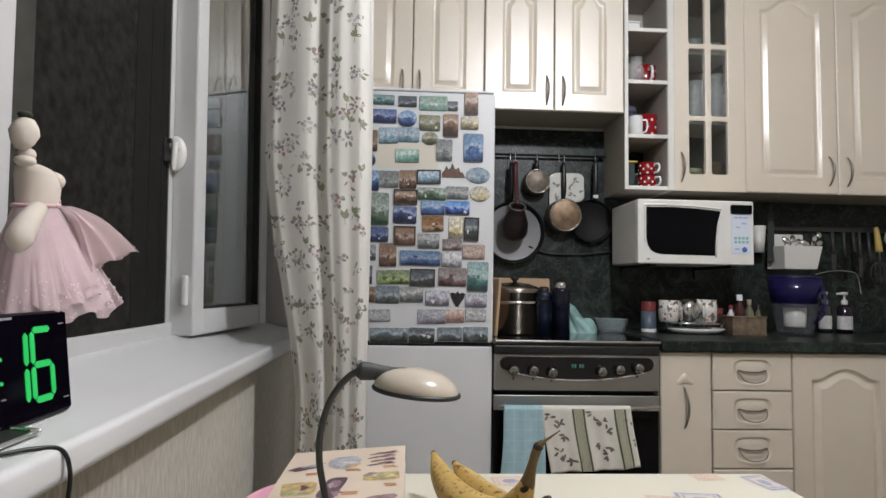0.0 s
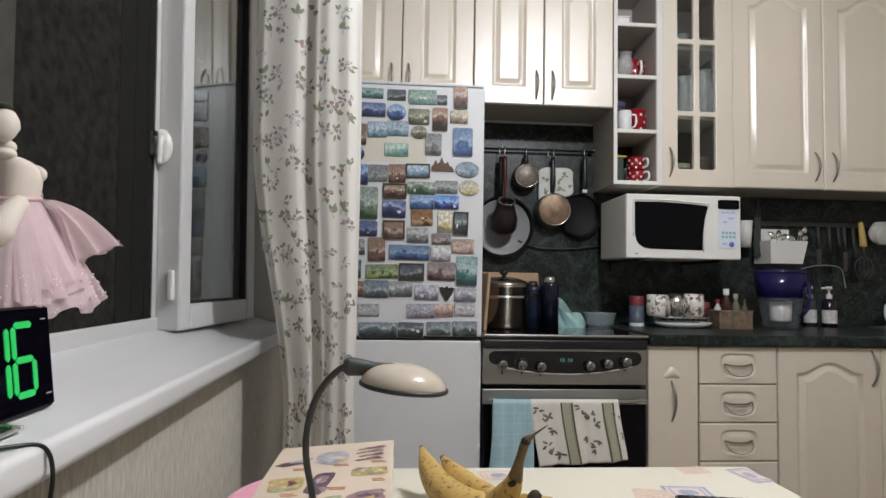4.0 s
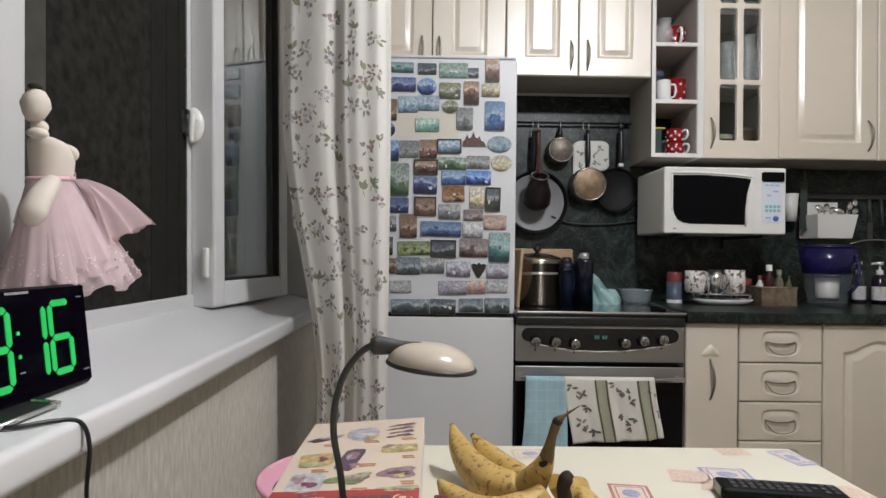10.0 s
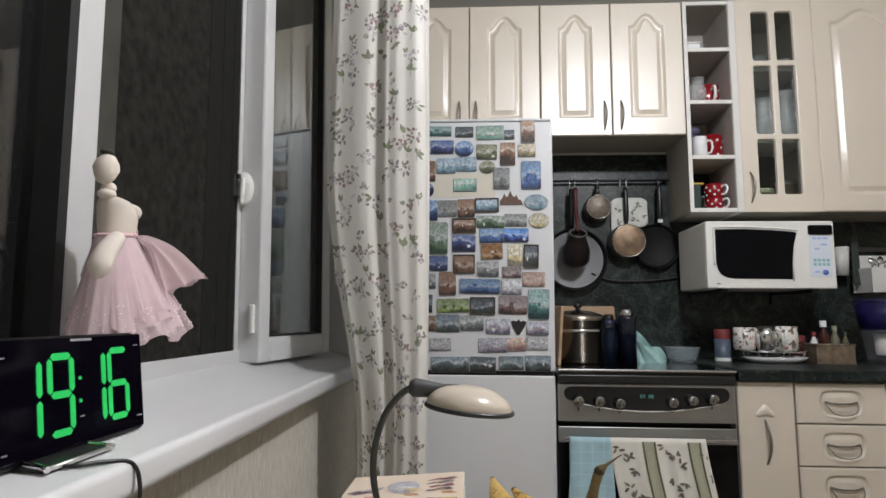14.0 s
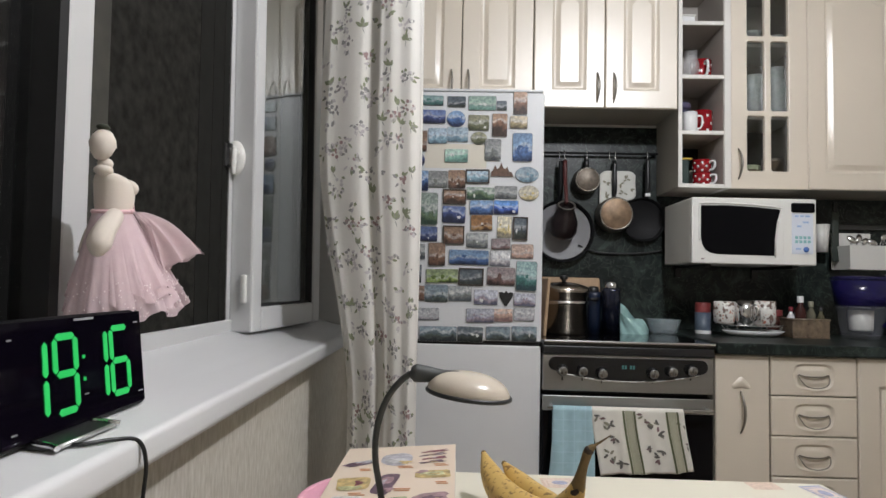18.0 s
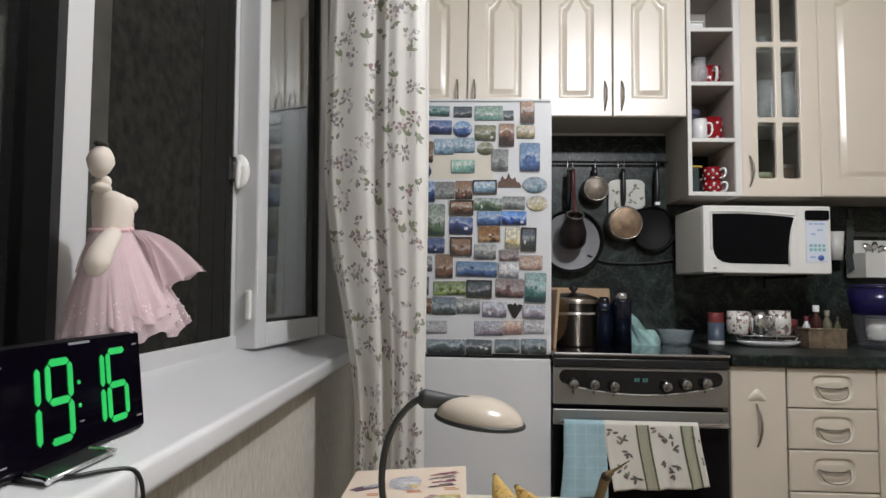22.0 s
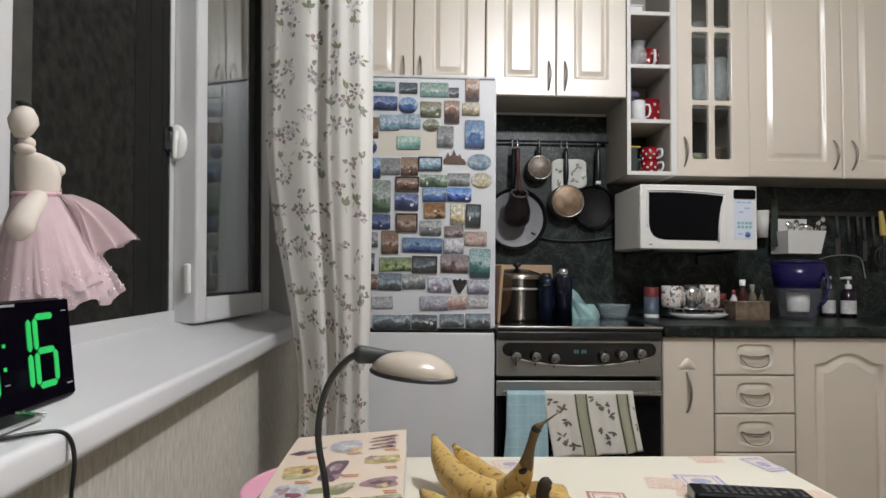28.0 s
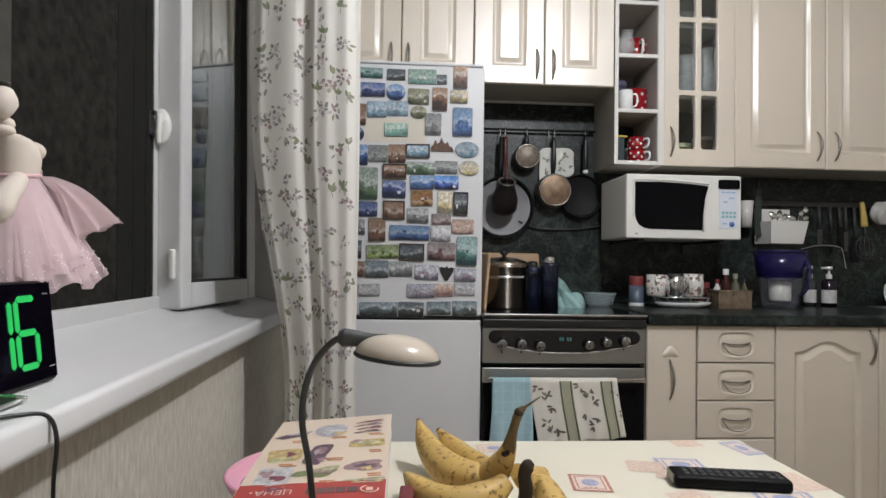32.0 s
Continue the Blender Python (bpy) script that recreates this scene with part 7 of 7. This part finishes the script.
def cup(x, y, z, r, h, m, label, group="", dots=False, rz=0, grp_cat="cup"):
    t_ = thing("cup", label, grp_cat, (x, y, z), group=group, rz=rz)
    part("body", lathe(bmesh.new(), [(0.0, 0.0), (r * 0.80, 0.0), (r * 0.95, h * 0.12), (r, h * 0.5), (r * 0.98, h), (r * 0.93, h), (r * 0.94, h * 0.5), (r * 0.7, h * 0.08), (0.0, h * 0.06)], 30), m, t_)
    hb2 = bmesh.new()
    tube(hb2, curve_pts([(r * 0.95, 0, h * 0.82), (r * 1.5, 0, h * 0.80), (r * 1.62, 0, h * 0.50), (r * 1.4, 0, h * 0.24), (r * 0.95, 0, h * 0.20)], 16), r * 0.13, 8)
    part("handle", hb2, m if not dots else WHITE_C, t_)
    if dots:
        db = bmesh.new()
        low = h < 1.3 * r
        for i in range(1 if low else 3):
            for j in range(7):
                a = 2 * math.pi * (j + 0.5 * (i % 2)) / 7
                lathe(db, [(0.0, 0.0008), (r * 0.14, 0.0), (r * 0.13, -0.001)], 10, at=(0, 0, 0), turn=Matrix.Rotation(a, 4, "Z") @ Matrix.Translation((r * 1.002, 0, h * (0.5 if low else 0.18 + 0.29 * i))) @ Matrix.Rotation(math.pi / 2, 4, "Y"))
        tagged(part("white_dot", db, WHITE_C, t_), kind="stuff")
    return t_


cz = TOP + 0.046
cup(1.098, 2.415, cz, 0.042, 0.092, FLOWER, "white china cup with a flower print on the dish stand", "cups on the stand", rz=80)
cup(1.166, 2.38, cz, 0.036, 0.098, CHROME, "shiny steel mug between the china cups", "cups on the stand", rz=-70)
cup(1.244, 2.385, cz, 0.043, 0.098, FLOWER, "white china cup with a flower print on the dish stand", "cups on the stand", rz=-125)
cup(1.215, 2.46, cz, 0.038, 0.074, WHITE_C, "plain white china cup on the dish stand", "cups on the stand", rz=40)
# basket with small bottles
bkt = thing("basket", "brown plastic box holding little bottles", "basket", (1.420, 2.415, TOP))
WICK = mat("amber_plastic", (0.17, 0.125, 0.085), 0.3, vary=1.0, scale=38, bump=0.15, bump_scale=80)
wbk = bmesh.new()
for (a0, a1, b0, b1) in ((-0.084, 0.084, -0.055, -0.049), (-0.084, 0.084, 0.049, 0.055), (-0.084, -0.078, -0.049, 0.049), (0.078, 0.084, -0.049, 0.049)):
    box(wbk, a0, a1, b0, b1, 0.006, 0.075, 0.002)
box(wbk, -0.084, 0.084, -0.055, 0.055, 0.0, 0.006)
bkt.scale = (0.86, 0.9, 1.0)
part("body", wbk, WICK, bkt)
tb = bmesh.new()
tube(tb, [(-0.084, -0.054, 0.074), (0.084, -0.054, 0.074), (0.084, 0.054, 0.074), (-0.084, 0.054, 0.074), (-0.084, -0.054, 0.074)], 0.0045, 8)
part("rim", tb, WICK, bkt)


def bottle(x, y, z, r, h, m, capm, label):
    t_ = thing("bottle", label, "bottle", (x, y, z), group="little bottles")
    part("body", lathe(bmesh.new(), [(0.0, 0.0), (r, 0.0), (r, h * 0.62), (r * 0.45, h * 0.78), (r * 0.42, h * 0.84), (0.0, h * 0.84)], 22), m, t_)
    part("cap", lathe(bmesh.new(), [(r * 0.55, h * 0.84), (r * 0.55, h), (0.0, h)], 18), capm, t_)


bottle(1.402, 2.41, TOP + 0.007, 0.022, 0.160, mat("dark_sauce", (0.05, 0.012, 0.010), 0.2), WHITE_C, "dark sauce bottle with a white cap")
bottle(1.450, 2.42, TOP + 0.007, 0.018, 0.140, mat("clear_oil", (0.15, 0.14, 0.10), 0.15), mat("straw_cap", (0.26, 0.25, 0.18), 0.4), "pale yellow oil bottle in the basket")
bottle(1.375, 2.43, TOP + 0.007, 0.016, 0.115, WHITE_C, mat("wine_cap", (0.20, 0.02, 0.03), 0.4), "little white bottle with a wine-red cap")
bottle(1.484, 2.41, TOP + 0.007, 0.014, 0.120, mat("olive_jar", (0.11, 0.10, 0.06), 0.2), BLACK, "small olive-green bottle in the basket")
jr = thing("jar", "small jar with a dark red lid on the worktop", "jar", (1.352, 2.52, TOP))
part("body", lathe(bmesh.new(), [(0.0, 0.0), (0.030, 0.0), (0.032, 0.08), (0.0, 0.08)], 24), mat("brown_jar", (0.09, 0.035, 0.028), 0.25), jr)
part("lid", lathe(bmesh.new(), [(0.034, 0.08), (0.034, 0.105), (0.0, 0.107)], 24), mat("dark_red_lid", (0.24, 0.05, 0.05), 0.4), jr)
# water filter jug
jg = thing("filter_jug", "water filter jug with a dark blue lid and clear body", "jug", (1.640, 2.405, TOP))
BLUEP = mat("deep_blue_plastic", (0.015, 0.013, 0.090), 0.20, vary=0.1)
BLUEP.node_tree.nodes["Principled BSDF"].inputs["Alpha"].default_value = 0.72
CLOUD = mat("cloudy_plastic", (0.62, 0.64, 0.74), 0.06, vary=0.1)
CLOUD.node_tree.nodes["Principled BSDF"].inputs["Alpha"].default_value = 0.08
part("body", lathe(bmesh.new(), [(0.0, 0.0), (0.062, 0.0), (0.068, 0.010), (0.088, 0.134), (0.086, 0.134), (0.066, 0.012), (0.0, 0.004)], 44), CLOUD, jg, "clear tapering body")
part("funnel", lathe(bmesh.new(), [(0.0, 0.118), (0.046, 0.118), (0.050, 0.122), (0.080, 0.130), (0.0885, 0.1345), (0.1040, 0.236), (0.1010, 0.236), (0.085, 0.140), (0.0, 0.128)], 44), BLUEP, jg, "deep blue funnel")
part("lid", lathe(bmesh.new(), [(0.1045, 0.241), (0.105, 0.245), (0.095, 0.251), (0.0, 0.255)], 44), BLUEP, jg, "dark blue lid")
part("filter_cartridge", lathe(bmesh.new(), [(0.0, 0.034), (0.038, 0.034), (0.041, 0.040), (0.044, 0.117), (0.0, 0.117)], 28), WHITE_P, jg, "white filter cartridge")
hj = bmesh.new()
tube(hj, curve_pts([(0.060, -0.074, 0.215), (0.068, -0.090, 0.16), (0.056, -0.088, 0.09), (0.042, -0.062, 0.055)], 18), lambda u: 0.010 - 0.003 * u, 10)
part("handle", hj, BLUEP, jg)


SOAP_LABEL = mat("soap_label", (0.68, 0.66, 0.65), 0.4, vary=0.5, scale=60)


def pump(x, y, r, h, soap, label):
    t_ = thing("soap_dispenser", label, "soap dispenser", (x, y, TOP), group="soap dispensers")
    part("bottle", lathe(bmesh.new(), [(0.0, 0.0), (r, 0.0), (r, h * 0.62), (r * 0.4, h * 0.70), (0.0, h * 0.70)], 24), soap, t_)
    part("label", lathe(bmesh.new(), [(r * 1.01, h * 0.10), (r * 1.02, h * 0.12), (r * 1.02, h * 0.40), (r * 1.01, h * 0.42)], 24), SOAP_LABEL, t_)
    nb = lathe(bmesh.new(), [(r * 0.42, h * 0.70), (r * 0.42, h * 0.80), (r * 0.16, h * 0.82), (r * 0.16, h * 0.92), (r * 0.45, h * 0.93), (r * 0.45, h), (0.0, h)], 18)
    tube(nb, [(0, 0, h * 0.96), (-r * 1.3, -0.006, h * 0.955)], r * 0.16, 8)
    part("pump", nb, WHITE_P, t_, "white pump head")


pump(1.967, 2.545, 0.030, 0.185, mat("dark_soap", (0.022, 0.012, 0.026), 0.15), "soap dispenser with a white label and pump by the sink")
pump(1.897, 2.575, 0.026, 0.185, mat("grey_soap", (0.05, 0.05, 0.055), 0.15), "slim soap dispenser with a white pump by the sink")
sk2 = thing("sink", "steel sink set into the worktop", "sink", (2.33, 2.38, TOP))
sbm = bmesh.new()
ro = [(0.21 * (abs(math.cos(a)) ** 0.5) * (1 if math.cos(a) > 0 else -1), 0.20 * (abs(math.sin(a)) ** 0.5) * (1 if math.sin(a) > 0 else -1)) for a in (2 * math.pi * i / 40 for i in range(40))]
rings = [[sbm.verts.new((x * k, y * k, z)) for x, y in ro] for k, z in ((1.0, 0.001), (1.0, 0.005), (0.92, 0.006), (0.90, 0.003))]
for a, b in zip(rings, rings[1:]):
    for i in range(40):
        sbm.faces.new((a[i], a[(i + 1) % 40], b[(i + 1) % 40], b[i])).smooth = True
sbm.faces.new(rings[-1])
part("rim", sbm, STEEL, sk2)

cup(2.350, 2.600, TOP, 0.038, 0.128, WHITE_C, "white mug standing on the worktop by the sink", rz=175)

# ---- utensil rail on the right ----
ur = thing("utensil_rail", "white wall rail hung with kitchen tools", "rail")
part("bar", bx(1.50, 2.62, BACK_Y - 0.030, BACK_Y - 0.020, 1.352, 1.374, 0.003), mat("grey_rail", (0.09, 0.09, 0.092), 0.5), ur)
for x in (1.55, 2.05, 2.55):
    part("wall_clip", bx(x, x + 0.02, BACK_Y - 0.020, BACK_Y - 0.0135, 1.355, 1.372), BLACK, ur)
cy = thing("cutlery_box", "white plastic cutlery box hung on the wall rail", "cutlery holder", (1.66, 2.50, 1.172))
cbx = bmesh.new()
vs_ = []
for z, x0_, x1_, y0_ in ((0.0, 0.010, 0.156, 0.010), (0.100, 0.0, 0.171, -0.005)):
    vs_.append([cbx.verts.new(p) for p in ((x0_, y0_, z), (x1_, y0_, z), (x1_, 0.125, z), (x0_, 0.125, z))])
for i in range(4):
    cbx.faces.new((vs_[0][i], vs_[0][(i + 1) % 4], vs_[1][(i + 1) % 4], vs_[1][i]))
cbx.faces.new(vs_[0][::-1])
ob_ = part("front_box", cbx, WHITE_P, cy)
ob_.modifiers.new("thickness", "SOLIDIFY").thickness = -0.003
part("back_plate", bx(0.0, 0.171, 0.119, 0.125, 0.0, 0.162, 0.002), WHITE_P, cy)
for i, (x, dx, dz, tl) in enumerate(((0.022, -0.004, 0.020, -40), (0.040, 0.006, 0.026, 25), (0.058, 0.012, 0.014, 60), (0.112, -0.008, 0.010, -60), (0.136, 0.012, 0.036, 35), (0.146, 0.020, 0.052, 20), (0.150, 0.018, 0.012, 70))):
    spb = bmesh.new()
    tube(spb, [(x, 0.05, 0.02), (x + dx, 0.015, 0.100 + dz)], 0.003, 6)
    blob(spb, (x + dx * 1.2, 0.010, 0.104 + dz), (0.013, 0.006, 0.021), 0, pose(0, 0, 0, -20, tl, 0))
    solid("spoon", spb, CHROME, "steel spoon standing in the cutlery box", "spoon", group="cutlery in the box").location = (1.66, 2.50, 1.172)
gr_ = thing("grater", "flat dark green grater hung beside the cutlery box", "grater", (1.652, 2.575, 1.205), group="hanging tools")
part("blade", bx(-0.016, 0.014, 0.0, 0.006, 0.0, 0.215, 0.002), mat("dark_green_plastic", (0.035, 0.045, 0.038), 0.5, vary=0.3), gr_)
part("handle", bx(-0.010, 0.008, -0.002, 0.008, 0.2152, 0.262, 0.003), BLACK, gr_)
mgp = thing("wall_cup", "white plastic cup hung on the wall rail", "cup", (1.600, 2.590, 1.245))
part("body", lathe(bmesh.new(), [(0.0, 0.0), (0.023, 0.0), (0.031, 0.122), (0.0285, 0.122), (0.021, 0.004), (0.0, 0.004)], 28), WHITE_P, mgp)
part("clip", bx(-0.01, 0.01, 0.028, 0.041, 0.095, 0.121), WHITE_P, mgp)
TOOLH = mat("grey_tool_handle", (0.055, 0.052, 0.05), 0.4, vary=0.2)
DULL = mat("dull_tool_steel", (0.095, 0.09, 0.088), 0.45, 0.7, vary=0.3, scale=40)
tools = ((1.975, 0.19, 0.012, "slim steel skimmer"), (2.075, 0.17, 0.008, "dark handled fork"), (2.150, 0.26, 0.018, "dark spatula"), (2.105, 0.21, 0.010, "steel knife"), (2.030, 0.22, 0.009, "dark wooden spoon"))
for x, ln, wd, w_ in tools:
    tb = thing("kitchen_tool", w_ + " hanging from the wall rail", "kitchen tool", (x, 2.622, 1.352), group="hanging tools")
    hb2 = bmesh.new()
    tube(hb2, [(0, 0, 0.0), (0.004, -0.002, -ln * 0.55)], 0.007, 8)
    part("handle", hb2, TOOLH, tb)
    part("blade", bx(0.004 - wd, 0.004 + wd, -0.003, 0.0, -ln, -ln * 0.55, 0.001), DULL if "steel" in w_ else IRON, tb)
yk = thing("kitchen_tool", "kitchen tool with a yellow handle hung on the rail", "kitchen tool", (2.170, 2.60, 1.375), group="hanging tools")
hb2 = bmesh.new()
tube(hb2, curve_pts([(0, 0, 0.0), (0.002, -0.006, -0.05), (0.010, -0.004, -0.115)], 12), lambda u: 0.010 + 0.006 * u, 10)
part("handle", hb2, mat("yellow_plastic", (0.62, 0.44, 0.13), 0.4, vary=0.1), yk)
wk = thing("whisk", "wire ball whisk hanging from the wall rail", "whisk", (2.188, 2.605, 1.360), group="hanging tools")
wbm = bmesh.new()
for k in range(6):
    a = math.pi * k / 6
    tube(wbm, [(0.042 * math.sin(t_) * math.cos(a), 0.03 * math.sin(t_) * math.sin(a), -0.20 + 0.055 * math.cos(t_)) for t_ in (2 * math.pi * i / 20 for i in range(21))], 0.0014, 5)
part("wires", wbm, DULL, wk)
hb2 = bmesh.new()
tube(hb2, [(0, 0, 0), (0, 0, -0.146)], 0.004, 8)
part("handle", hb2, STEEL, wk)
pbg = bmesh.new()


def sack(u, v):
    a = 2 * math.pi * u
    k = math.sin(math.pi * (0.12 + 0.82 * v)) ** 0.5 * (1 + 0.10 * math.sin(6 * a + 5 * v))
    return Vector((2.262 + 0.064 * k * math.cos(a), 2.575 + 0.035 * k * math.sin(a), 1.375 - 0.105 * v))


grid(pbg, sack, 30, 12)
solid("paper_bag", pbg, mat("white_film", (0.50, 0.49, 0.46), 0.4, vary=0.08, bump=0.5, bump_scale=50), "white plastic bag hung on the wall rail", "bag")
wire = bmesh.new()
tube(wire, curve_pts([(1.87, 2.60, 1.148), (1.93, 2.59, 1.165), (2.00, 2.585, 1.168), (2.055, 2.585, 1.155), (2.072, 2.585, 1.10), (2.074, 2.58, 1.06)], 26), 0.0045, 8)
solid("tap_spout", wire, KNOBM, "curved steel tap spout over the sink", "tap")

# ---- in the open shelves ----
Z0 = 1.5022
rdots = "cups on the open shelves"
for k in (0, 1):
    cup(1.030, 2.470, Z0 + 0.0565 * k, 0.038, 0.058, RED, "red polka-dot cup in a stack on the open shelf", rdots, True, rz=-50 - 8 * k)
cup(1.048, 2.585, Z0, 0.026, 0.090, WHITE_C, "white cup behind the red cups", rdots, rz=-50)
bxk = thing("tea_box", "dark green box with a yellow lid on the shelf", "box", (0.950, 2.50, Z0))
part("body", bx(-0.017, 0.022, -0.04, 0.05, 0.0, 0.115, 0.002), mat("dark_green_card", (0.015, 0.035, 0.03), 0.5, vary=0.2), bxk)
part("lid", bx(-0.018, 0.036, -0.042, 0.052, 0.1152, 0.123, 0.002), mat("yellow_card", (0.60, 0.42, 0.06), 0.45), bxk, "yellow lid")
cup(0.962, 2.425, 1.7222, 0.030, 0.086, WHITE_C, "white cup with a handle on the open shelf", rdots, rz=-15)
cup(1.034, 2.490, 1.7222, 0.047, 0.108, RED, "red cup with white polka dots on the open shelf", rdots, True, rz=24)
pl = thing("purple_tin", "dusky purple lidded tin on the open shelf", "tin", (0.966, 2.55, 1.7222))
part("body", lathe(bmesh.new(), [(0.0, 0.0), (0.036, 0.0), (0.036, 0.130), (0.0, 0.130)], 24), mat("dusky_purple", (0.10, 0.10, 0.16), 0.4, vary=0.15), pl)
part("lid", lathe(bmesh.new(), [(0.030, 0.1302), (0.045, 0.134), (0.046, 0.150), (0.042, 0.160), (0.0, 0.163)], 24), mat("dusky_purple_lid", (0.13, 0.12, 0.20), 0.4), pl)
cup(1.034, 2.500, 1.9562, 0.047, 0.098, RED, "red cup with white polka dots on the upper shelf", rdots, True, rz=-88)
cup(1.046, 2.585, 1.9562, 0.026, 0.105, WHITE_C, "white cup standing behind the red one", rdots, rz=0)
MILKY = mat("bright_thick_glass", (0.74, 0.75, 0.78), 0.06, vary=0.5, scale=40, coat=1.0)
MILKY.node_tree.nodes["Principled BSDF"].inputs["Alpha"].default_value = 0.22
gv = thing("glass_jug", "clear glass jug on the open shelf", "jug", (0.968, 2.43, 1.9562))
part("body", lathe(bmesh.new(), [(0.0, 0.0), (0.026, 0.0), (0.034, 0.030), (0.034, 0.060), (0.024, 0.085), (0.028, 0.112), (0.026, 0.112), (0.022, 0.086), (0.031, 0.06), (0.031, 0.03), (0.0, 0.006)], 28), MILKY, gv)
wb2 = thing("white_tub", "white lidded tub on the top shelf", "tub", (0.945, 2.44, 2.1832))
part("body", bx(-0.026, 0.030, -0.04, 0.04, 0.0, 0.030, 0.006), WHITE_C, wb2)
part("lid", bx(-0.028, 0.032, -0.042, 0.042, 0.0302, 0.036, 0.002), WHITE_P, wb2)

# ---- behind the glazed door ----
GLW = mat("frosted_ware", (0.46, 0.49, 0.48), 0.25, vary=0.45, scale=45)
for x, y, z, r, h in ((1.250, 2.475, 1.7992, 0.050, 0.185), (1.350, 2.490, 1.7992, 0.046, 0.225), (1.200, 2.58, 1.7992, 0.045, 0.25), (1.255, 2.50, 2.1092, 0.050, 0.075), (1.355, 2.50, 2.1092, 0.044, 0.060)):
    t_ = thing("glass_vase", "pale frosted glass vessel behind the cabinet door", "vase", (x, y, z), group="vessels in the cabinet")
    part("body", lathe(bmesh.new(), [(0.0, 0.0), (r * 0.7, 0.0), (r * 0.95, h * 0.25), (r, h * 0.5), (r * 0.7, h * 0.8), (r * 0.78, h), (r * 0.72, h), (r * 0.64, h * 0.8), (0.0, h * 0.3)], 28), GLW, t_)
t_ = thing("tea_tin", "ochre tin with a pale lid behind the cabinet door", "tin", (1.235, 2.49, SZ0 + 0.0165))
part("body", lathe(bmesh.new(), [(0.0, 0.0), (0.045, 0.0), (0.045, 0.075), (0.0, 0.075)], 28), mat("ochre_tin", (0.24, 0.16, 0.06), 0.4, vary=0.2), t_)
part("lid", lathe(bmesh.new(), [(0.046, 0.075), (0.046, 0.095), (0.0, 0.097)], 28), mat("pale_green_lid", (0.50, 0.56, 0.36), 0.4), t_)
t_ = thing("tea_tin", "brown tin behind the cabinet door", "tin", (1.352, 2.52, SZ0 + 0.0165))
part("body", lathe(bmesh.new(), [(0.0, 0.0), (0.042, 0.0), (0.042, 0.12), (0.0, 0.12)], 28), mat("brown_tin", (0.14, 0.09, 0.05), 0.4, vary=0.2), t_)
part("lid", lathe(bmesh.new(), [(0.043, 0.12), (0.043, 0.135), (0.0, 0.137)], 28), BRONZE, t_)
